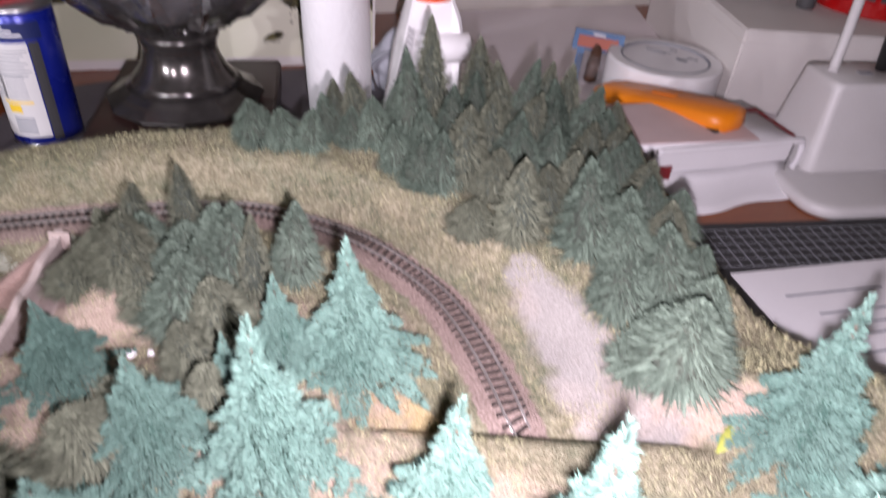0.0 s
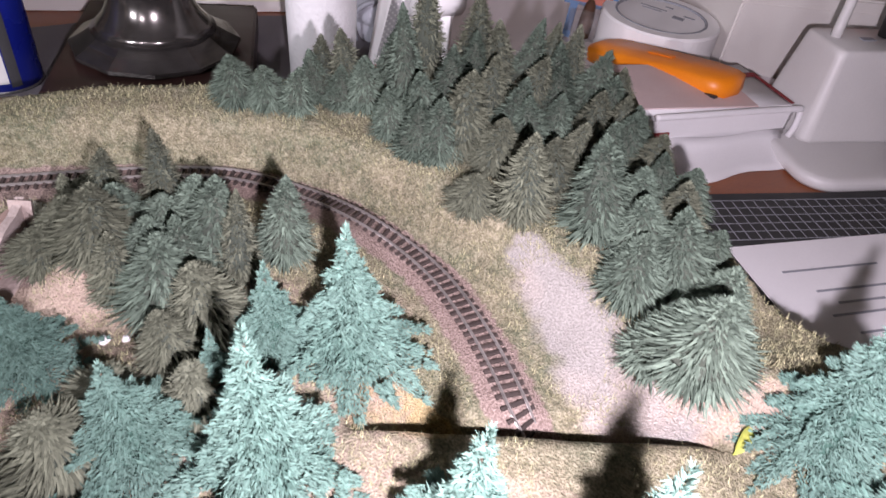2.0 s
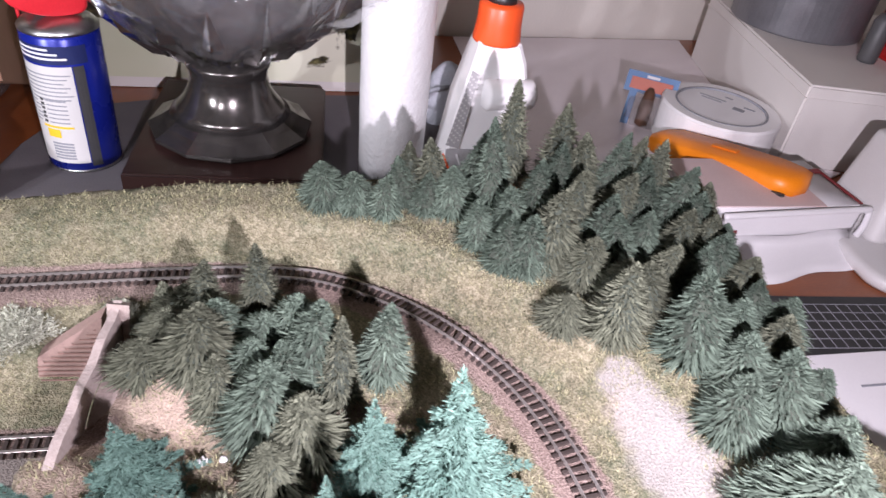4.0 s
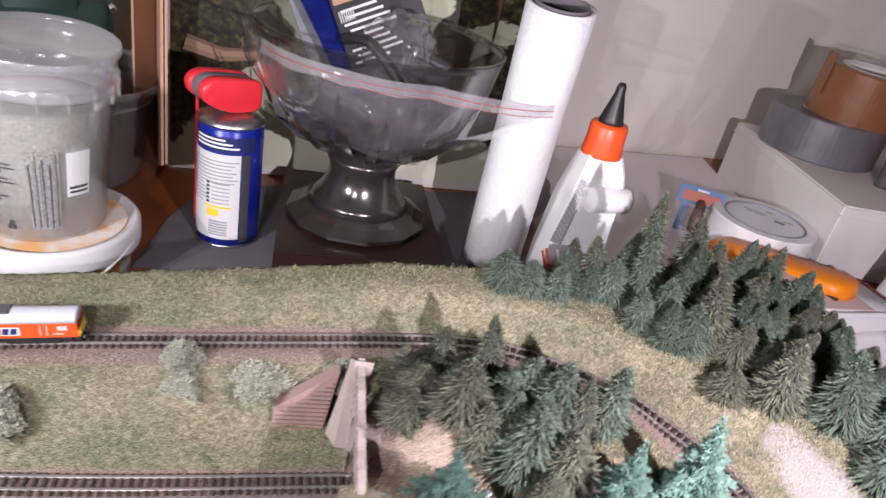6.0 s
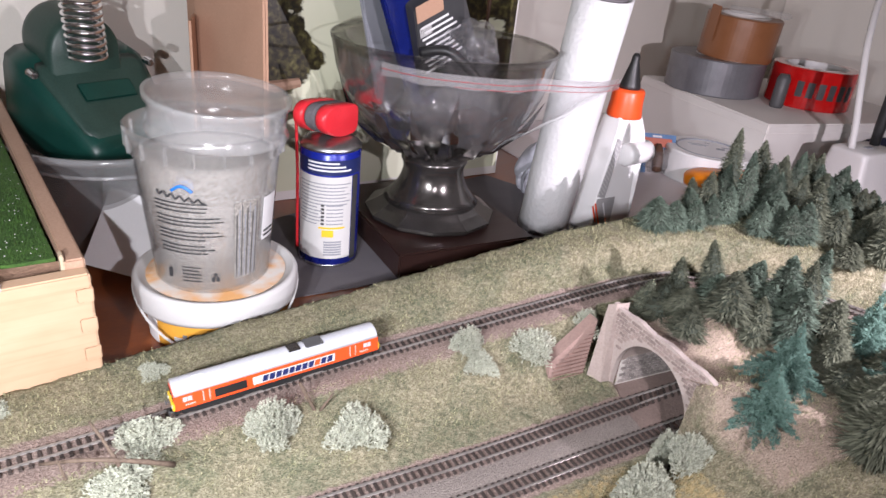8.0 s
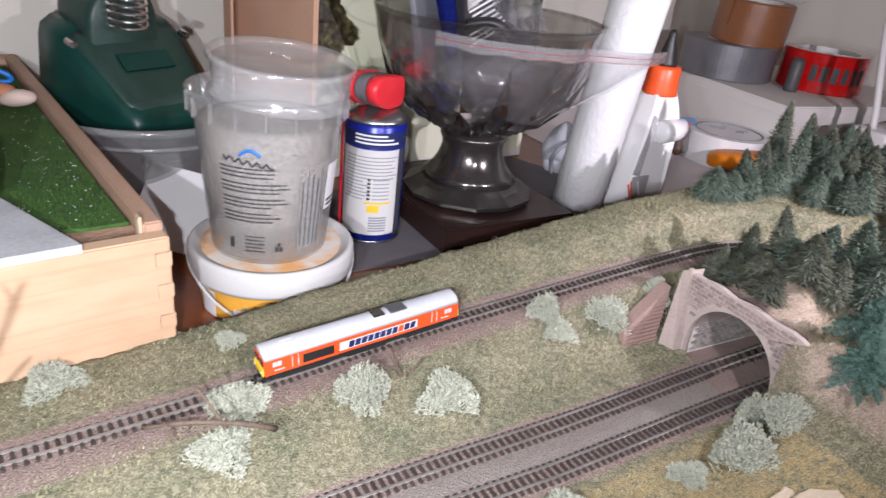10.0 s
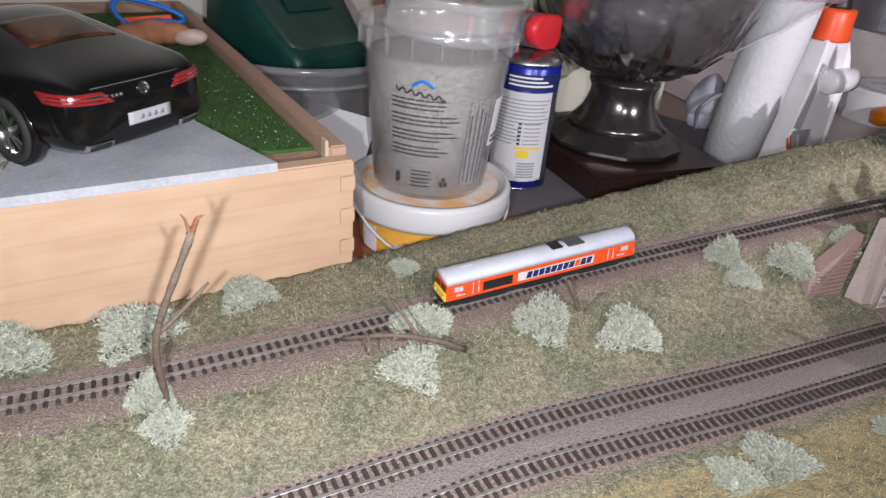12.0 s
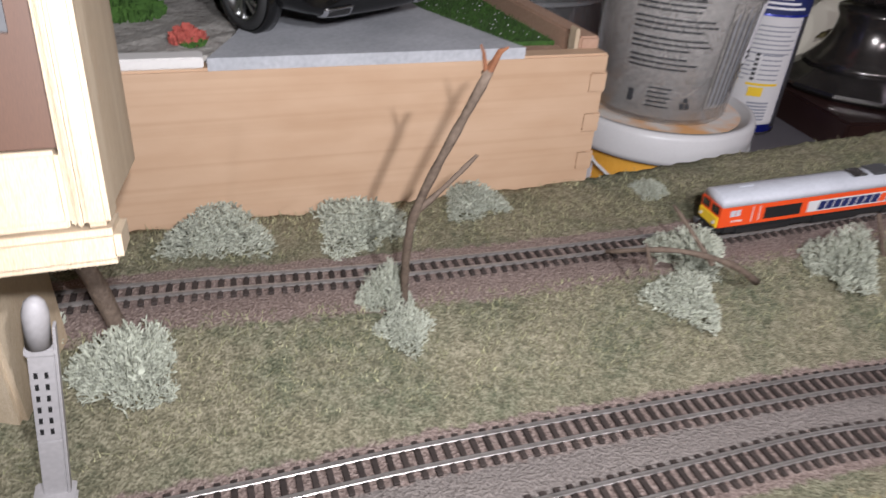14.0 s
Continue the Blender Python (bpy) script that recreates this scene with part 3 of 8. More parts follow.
def layout_ground():
    xs, ys = np.arange(-0.98, 0.44, 0.005), np.arange(0.10, 0.93, 0.005)
    verts, faces, index, zones, two = [], [], {}, [], []
    for j, y in enumerate(ys):
        for i, x in enumerate(xs):
            u, v = across(x, y)
            if v > back_v(u) + 0.006 or x > right_x(y) + 0.006:
                continue
            over = max(v - back_v(u), x - right_x(y))
            z = ground(x, y)
            index[i, j] = len(verts)
            verts.append(tuple(heave(x, y, z if over < 0 else z - 0.02 * step(0, 0.006, over))))
            du, dl = far_upper(x, y), min(far_lower(x, y), far_two(x, y))
            below = x < -0.16 and y < upper_y(x)
            ballast = max((1 - step(0.016 if below else 0.010, 0.036 if below else 0.024, du)) if y > 0.402 else 0, (1 - step(0.008, 0.016, dl)) if x < PORTAL_X + 0.02 else 0)
            # the pale track that leads off from the curve
            path = 0
            for cx, cy, r in ((0.158, 0.584, 0.012), (0.158, 0.566, 0.020), (0.168, 0.538, 0.027), (0.176, 0.505, 0.028), (0.178, 0.470, 0.024), (0.182, 0.440, 0.018), (0.186, 0.415, 0.014)):
                path = max(path, 1 - step(r * 0.55, r * 1.45, math.hypot(x - cx, y - cy)))
            road = step(two_y(x) + 0.002, two_y(x) + 0.008, y) * step(lower_y(x) - 0.002, lower_y(x) - 0.008, y) if x < PORTAL_X + 0.01 else 0
            zones.append((ballast, path, road * min(dl / 0.010, 1) ** 3, 1))
            straw = 1 - step(0.025, 0.045, math.hypot(x - 0.066, (y - 0.415) * 1.3))
            straw = max(straw, 0.56 * step(0.035, 0.06, lower_y(x) - y) if x < PORTAL_X - 0.02 else 0)
            soil = max(1 - step(0.02, 0.05, math.hypot(x - 0.215, y - 0.43)), 0.95 * (1 - step(0.022, 0.042, abs(x + 0.118)) if 0.35 < y < 0.53 else 0),
                       0.7 * (1 - step(0.02, 0.05, math.hypot(x - 0.10, y - 0.335))), 0.8 * (1 - step(0.02, 0.06, math.hypot(x - 0.045, y - 0.295))))
            soil = max(soil, 0.70 * step(-0.150, -0.125, x) * step(0.085, 0.05, x) * step(0.33, 0.37, y) * step(0.545, 0.520, y) * (0.75 + 0.5 * noise.noise((x * 24, y * 24, 5))))
            two.append((straw, soil, 0, 1))
    for j in range(len(ys) - 1):
        for i in range(len(xs) - 1):
            q = [(i, j), (i + 1, j), (i + 1, j + 1), (i, j + 1)]
            if all(k in index for k in q):
                x, y = xs[i] + 0.0025, ys[j] + 0.0025
                if abs(x - PORTAL_X - 0.13 * (y - 0.48)) < 0.0075 and 0.432 < y < 0.518:
                    continue    # the mouth of the tunnel
                faces.append([index[k] for k in q])
    me = mesh_from("ground", verts, faces, M["ground"], True)
    for name, values in (("zones", zones), ("zones_two", two)):
        attr = me.attributes.new(name, "FLOAT_COLOR", "POINT")
        attr.data.foreach_set("color", np.array(values, dtype=np.float32).ravel())
    return tagged(new("ground", me), "olive scenic turf with red-brown ballast and pale gravel", "ground", kind="structure")


layout_ground()


def layout_board():
    """The board's edge, below the turf, down to the desk."""
    rim = [along(-0.95, back_v(-0.95) + 0.003)] + [along(u, back_v(u) + 0.003) for u in np.arange(-0.9, 0.52, 0.02)]
    rim = [p for p in rim if p.x < right_x(p.y)]
    rim += [Vector((right_x(y) + 0.003, y, 0)) for y in np.arange(min(rim[-1].y, 0.90), 0.10, -0.02)]
    rim += [Vector((0.40, 0.12, 0)), Vector((-0.95, 0.12, 0))]
    bm = bmesh.new()
    edge = [heave(p.x, p.y, min(ground(p.x, p.y), Z_UP) - 0.010) for p in rim]
    top = [bm.verts.new(p) for p in edge]
    low = [bm.verts.new((p.x, p.y, 0.0)) for p in edge]
    for i in range(len(rim)):
        j = (i + 1) % len(rim)
        bm.faces.new((top[i], top[j], low[j], low[i]))
    return solid("layout_board", bm, M["foam"], Matrix(), "rough dark edge of the model railway's board", "board", kind="structure")


layout_board()


# ---- desk, wall and floor round it ----
def setting():
    # the desk
    rot = pose(0, 0, 0, 0, 0, ANGLE)
    solid("desk_top", boxed((-1.3, -0.10, -0.03), (1.1, 1.245, 0.0), 0.003), M["desk"], rot, "orange-brown wooden desk top", "desk", kind="structure")
    solid("wall_back", boxed((-1.6, 1.25, -0.8), (1.6, 1.35, 1.7)), M["wall"], rot, "off-white painted wall behind the desk", "wall", kind="structure")
    solid("wall_right", boxed((1.5, -1.4, -0.8), (1.6, 1.248, 1.7)), M["wall"], rot, "off-white painted wall", "wall", kind="structure")
    solid("wall_left", boxed((-1.6, -1.4, -0.8), (-1.5, 1.248, 1.7)), M["wall"], rot, "off-white painted wall", "wall", kind="structure")
    solid("wall_front", boxed((-1.6, -1.5, -0.8), (1.6, -1.402, 1.7)), M["wall"], rot, "off-white painted wall", "wall", kind="structure")
    # Unseen ceiling, added to shut out the world's light and bounce the lamps
    solid("ceiling", boxed((-1.6, -1.5, 1.703), (1.6, 1.35, 1.75)), M["ceilingpaint"], rot, "plain white ceiling", "ceiling", kind="structure")
    solid("floor", boxed((-1.6, -1.5, -0.84), (1.6, 1.35, -0.803)), M["desk"], rot, "brown wooden floor", "floor", kind="structure")


setting()


# ---- the railway ----
GAUGE = 0.0094


def offset_line(line, side):
    out = []
    for i, p in enumerate(line):
        d = line[min(i + 1, len(line) - 1)] - line[max(i - 1, 0)]
        d.z = 0
        d.normalize()
        out.append(p + Vector((-d.y, d.x, 0)) * side)
    return out


def rail_mesh(line):
    """A rail with foot, web and head."""
    prof = [(-0.00050, 0), (0.00050, 0), (0.00050, 0.0002), (0.00025, 0.0004), (0.00025, 0.0011), (0.00038, 0.0013), (0.00038, 0.0018), (-0.00038, 0.0018),
            (-0.00038, 0.0013), (-0.00025, 0.0011), (-0.00025, 0.0004), (-0.00050, 0.0002)]
    verts, faces, k = [], [], len(prof)
    for i, p in enumerate(line):
        d = (line[min(i + 1, len(line) - 1)] - line[max(i - 1, 0)])
        d.z = 0
        d.normalize()
        n = Vector((-d.y, d.x, 0))
        verts += [tuple(p + n * a + Vector((0, 0, b))) for a, b in prof]
    for i in range(len(line) - 1):
        for j in range(k):
            a, b = i * k + j, i * k + (j + 1) % k
            faces.append((a, b, b + k, a + k))
    return mesh_from("rail", verts, faces, M["rail"])


def sleeper_mesh():
    bm = boxed((-0.0011, -0.0084, 0), (0.0011, 0.0084, 0.0013), 0.0002, 1)
    for s in (-1, 1):
        for o in (-0.0011, 0.0011):
            add_box(bm, (-0.0006, s * GAUGE / 2 + o - 0.0004, 0.0014), (0.0006, s * GAUGE / 2 + o + 0.0004, 0.0021))
    return link_mesh("sleeper", bm, M["sleeper"])


SLEEPER = sleeper_mesh()


def track(points, z, label):
    t = thing("railway_track", Matrix(), label, "track", "model railway tracks")
    line = [heave(*p) for p in smooth_line(lift(points, z + 0.0014), 0.006)]
    for s in (-1, 1):
        part("rail", rail_mesh(offset_line(line, s * GAUGE / 2)), None, t, "worn nickel-silver rail")
    ties = smooth_line([heave(*p) for p in smooth_line(lift(points, z), 0.004)], 0.0052)
    for a, b in zip(ties, ties[1:]):
        if a.x < -0.93:
            continue
        o = new("sleeper", SLEEPER)
        o.parent = t
        d = b - a
        o.matrix_basis = Matrix.Translation(a) @ Matrix.Rotation(math.atan2(d.y, d.x) + random.uniform(-0.03, 0.03), 4, "Z") @ Matrix.Rotation(-math.atan2(d.z, math.hypot(d.x, d.y)), 4, "Y")
    return t


track(UPPER, Z_UP, "single small-gauge track with dark sleepers on brown ballast")
track(LOWER, Z_LOW, "lower small-gauge track running into the tunnel")
track(LOWER_TWO, Z_LOW, "second lower small-gauge track beside the first")


# ---- the tunnel mouth ----
def tunnel_portal():
    """Built with x across the line (towards the hill's front), y into the hill; the mouth at y = 0."""
    m = pose(-0.147, 0.4755, 0, 0, 0, -83.0)
    t = thing("tunnel_portal", m, "weathered pinkish stone-faced tunnel mouth with sloping wings", "tunnel portal", kind="structure")
    r, foot, spring, rise = 0.0385, Z_LOW - 0.004, 0.049, 0.039

    def crest(x):
        # the broken upper edge: highest over the pillar, falling away to the front
        return 0.1005 + 0.001 * math.sin(x * 190) - 0.10 * max(x - 0.03, 0) - 9.0 * max(x - 0.058, 0) ** 2
    n = 21
    arch = [(-r, foot), (-r, 0.040)] + [(-r * math.cos(a), spring + rise * math.sin(a)) for a in np.linspace(0.0, math.pi, n)] + [(r, 0.040), (r, foot)]
    outer = [(-0.052, foot), (-0.053, 0.060)] + [(x, crest(x)) for x in np.linspace(-0.054, 0.100, n)] + [(0.112, 0.050), (0.114, foot)]
    bm = bmesh.new()
    rows = []
    for y in (0.0, 0.0045):
        rows.append(([bm.verts.new((x, y, z)) for x, z in arch], [bm.verts.new((x, y, z)) for x, z in outer]))
    for k in range(len(arch) - 1):
        for a, b in rows:
            bm.faces.new((a[k], a[k + 1], b[k + 1], b[k]))
        bm.faces.new((rows[0][0][k], rows[0][0][k + 1], rows[1][0][k + 1], rows[1][0][k]))
        bm.faces.new((rows[0][1][k], rows[0][1][k + 1], rows[1][1][k + 1], rows[1][1][k]))
    part("face_wall", bm, M["plaster"], t)
    bm = bmesh.new()
    ringa = [bm.verts.new((x, 0.005, z)) for x, z in arch]
    ringb = [bm.verts.new((x, 0.13, z)) for x, z in arch]
    for k in range(len(arch) - 1):
        bm.faces.new((ringa[k], ringa[k + 1], ringb[k + 1], ringb[k]))
    bm.faces.new(ringb)
    part("vault", bm, M["stone"], t, "plastered inner vault")
    part("tunnel_floor", boxed((-0.044, -0.010, Z_LOW - 0.006), (0.052, 0.13, Z_LOW - 0.001)), M["tunnelsoil"], t)
    # bricks of the inner wall, which show through the mouth
    brick = link_mesh("brick", boxed((-0.0004, -0.0031, -0.0013), (0.0006, 0.0031, 0.0013), 0.0003, 1), M["lining"])
    joint = part("inner_lining", boxed((-r + 0.0002, 0.006, Z_LOW), (-r + 0.0007, 0.075, 0.058)), M["mortar"], t, "pale joints of the inner wall")
    for row in range(8):
        for col in range(10):
            o = new("brick", brick)
            o.parent = joint
            o.matrix_basis = pose(-r + 0.0009, 0.0105 + col * 0.0068 + (row % 2) * 0.0034, 0.0350 + row * 0.0031, random.uniform(-2, 2), 0, 0)
    # courses of small stones over the arch, proud of the face
    stone = link_mesh("stone", boxed((-0.0027, -0.0006, -0.0011), (0.0027, 0.0006, 0.0011), 0.0004, 1), M["facing"])
    for row in range(14):
        z = 0.060 + row * 0.0031
        for col in range(24):
            x = -0.048 + col * 0.0064 + (row % 2) * 0.0032
            inside = abs(x) < r + 0.003 and z < spring + rise * math.sqrt(max(1 - (x / (r + 0.004)) ** 2, 0)) + 0.003
            if inside or z > crest(x) - 0.002 or x > 0.062 or (abs(x) > r and z < 0.075):
                continue
            o = new("stone", stone)
            o.parent = t
            o.matrix_basis = pose(x + random.uniform(-4e-4, 4e-4), -0.0002, z + random.uniform(-2e-4, 2e-4), 0, random.uniform(-3, 3), 0)

    def slab(name, face, push, material, label):
        # a thick slab: a front outline and its copy, pushed back
        w = bmesh.new()
        f, b = [w.verts.new(p) for p in face], [w.verts.new(Vector(p) + Vector(push)) for p in face]
        w.faces.new(f), w.faces.new(b[::-1])
        k = len(face)
        for i in range(k):
            w.faces.new((f[i], f[(i + 1) % k], b[(i + 1) % k], b[i]))
        return part(name, w, material, t, label)
    # the buttress beside the mouth, leaning back to the crest
    slab("buttress", [(-r - 0.001, -0.009, foot), (-0.050, -0.016, foot), (-0.056, -0.004, 0.099), (-0.049, -0.002, 0.103)], (0.001, 0.012, 0), M["stone"], "leaning plastered buttress")
    # a retaining wall of red-brown masonry with thin pale courses, falling away along the line
    slab("wing_wall", [(-0.0525, -0.018, foot), (-0.050, -0.052, foot), (-0.056, -0.050, 0.053), (-0.0575, -0.010, 0.085)], (-0.010, 0, 0), M["brick_face"], "red-brown masonry retaining wall")
    slab("wing_wall", [(0.070, 0.002, foot), (0.098, -0.022, foot), (0.098, -0.022, 0.042), (0.074, 0.002, 0.078)], (0.004, 0.006, 0), M["stone"], "sloping plastered wing wall")
    for k in range(13):
        z = 0.036 + k * 0.0035
        reach = min(0.049, 0.006 + 0.040 * (0.0845 - z) / 0.032)
        part("course", boxed((-0.0003, -reach, z), (0.0006, -0.0195 + 0.0075 * (z - 0.03) / 0.055, z + 0.0005), 0, 1, pose(-0.0520 - 0.05 * (z - 0.03), 0, 0, 0, 0, 2)), M["course"], t)
    return t


tunnel_portal()


# ---- trees ----
def brush_tree(seed, height, radius, material, full=1.0):
    """A bottle-brush conifer: a wire trunk with radiating needles."""
    rnd = random.Random(seed)
    t = thing("conifer", Matrix(), "", "")
    part("trunk", tube([(0, 0, -0.006), (0.0005, 0, height * 0.5), (0, 0, height * 0.97)], [0.0014, 0.0011, 0.0004], 6), M["bark"], t)
    verts, faces = [], []
    low = 0.10
    count = int(2500 * full)
    for k in range(count):
        s = rnd.random() ** 0.9
        z0 = height * (low + (1 - low) * s)
        reach = radius * ((1 - s) ** 0.72 * 0.96 + 0.04) * rnd.uniform(0.62, 1.12)
        if s < 0.12:
            reach *= 0.6 + 3.3 * s
        a = rnd.uniform(0, 2 * math.pi)
        up = rnd.uniform(-0.20, 0.30) + 0.7 * s * s
        d = Vector((math.cos(a), math.sin(a), up)).normalized()
        side = Vector((-math.sin(a), math.cos(a), rnd.uniform(-0.6, 0.6))).normalized() * rnd.uniform(0.00045, 0.00095)
        p = Vector((0, 0, z0 - up * reach * 0.6))
        q = p + d * reach * 0.62 + Vector((0, 0, rnd.uniform(-0.001, 0.001)))
        e = p + d * reach + Vector((rnd.uniform(-1, 1), rnd.uniform(-1, 1), rnd.uniform(-1.6, 0.2))) * reach * 0.10
        i = len(verts)
        verts += [tuple(p + d * reach * 0.25 - side), tuple(p + d * reach * 0.25 + side), tuple(q + side * 1.1), tuple(q - side * 1.1), tuple(e)]
        faces += [(i, i + 1, i + 2, i + 3), (i + 3, i + 2, i + 4)]
    core = part("crown", mesh_from("crown", verts, faces, material), None, t)
    # Solid cone stops see-through; its darker tone paints the shade between the needles
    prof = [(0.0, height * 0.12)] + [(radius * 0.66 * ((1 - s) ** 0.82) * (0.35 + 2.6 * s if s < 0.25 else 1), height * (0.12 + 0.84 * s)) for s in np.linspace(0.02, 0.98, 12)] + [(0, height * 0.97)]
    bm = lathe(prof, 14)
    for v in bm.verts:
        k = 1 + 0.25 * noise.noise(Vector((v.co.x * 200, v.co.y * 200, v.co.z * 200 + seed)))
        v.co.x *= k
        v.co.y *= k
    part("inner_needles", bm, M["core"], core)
    return t


def fir_tree(seed, height, radius, dense=1.0):
    """A turquoise flocked fir: whorls of drooping boughs with clumps of flock."""
    rnd = random.Random(seed)
    t = thing("fir_tree", Matrix(), "", "")
    part("trunk", tube([(0, 0, -0.008), (0, 0, height * 0.6), (0, 0, height * 0.98)], [0.0022, 0.0014, 0.0004], 7), M["bark"], t)
    verts, faces = [], []

    def clump(c, r, out):
        # a small ragged leaf-like tuft
        i = len(verts)
        a = Vector((rnd.uniform(-1, 1), rnd.uniform(-1, 1), rnd.uniform(-1, 1))).normalized()
        b = out.cross(a).normalized()
        c2 = c + out * r * 3.6
        verts.extend([tuple(c - out * r * 1.4), tuple(c + b * r * 0.55), tuple(c - b * r * 0.55), tuple(c2)])
        faces.extend([(i, i + 1, i + 3), (i, i + 3, i + 2)])
    levels = 13
    for lv in range(levels):
        s = lv / (levels - 1)
        z = height * (0.16 + 0.80 * s)
        reach = radius * (1 - s) ** 1.22 + 0.0016
        boughs = max(int((9 - 5 * s) * dense), 4)
        for b in range(boughs):
            a = 2 * math.pi * (b + rnd.uniform(-0.3, 0.3)) / boughs + lv
            length = reach * rnd.uniform(0.68, 1.18)
            steps = max(int(length / 0.0012), 2)
            for k in range(steps):
                f = (k + 0.7) / steps
                f += rnd.uniform(-0.04, 0.04)
                wide = 0.0046 * math.sin(math.pi * min(f * 0.85 + 0.1, 1)) * (1 - 0.4 * s)
                for _ in range(30):
                    lat = rnd.uniform(-wide, wide)
                    p = Vector((math.cos(a) * length * f - math.sin(a) * lat, math.sin(a) * length * f + math.cos(a) * lat,
                                z - 0.34 * length * f * f + rnd.uniform(-0.0020, 0.0018)))
                    out = Vector((math.cos(a + rnd.uniform(-0.9, 0.9)), math.sin(a + rnd.uniform(-0.9, 0.9)), rnd.uniform(-0.35, 0.5))).normalized()
                    clump(p, rnd.uniform(0.00024, 0.00080), out)
    for k in range(150):
        up = rnd.random()
        turn = rnd.uniform(0, 2 * math.pi)
        far = 0.0016 * (1 - 0.75 * up)
        clump(Vector((math.cos(turn) * far, math.sin(turn) * far, height * (0.90 + 0.17 * up))), 0.0006, Vector((math.cos(turn) * 0.5, math.sin(turn) * 0.5, 0.9)).normalized())
    crown = part("crown", mesh_from("crown", verts, faces, M["teal"]), None, t)
    # Inner cone, toned darker than the flock to paint the shaded gaps
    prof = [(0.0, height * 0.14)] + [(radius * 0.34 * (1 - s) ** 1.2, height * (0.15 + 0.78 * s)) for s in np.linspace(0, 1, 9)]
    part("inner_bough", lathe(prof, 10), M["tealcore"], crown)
    return t


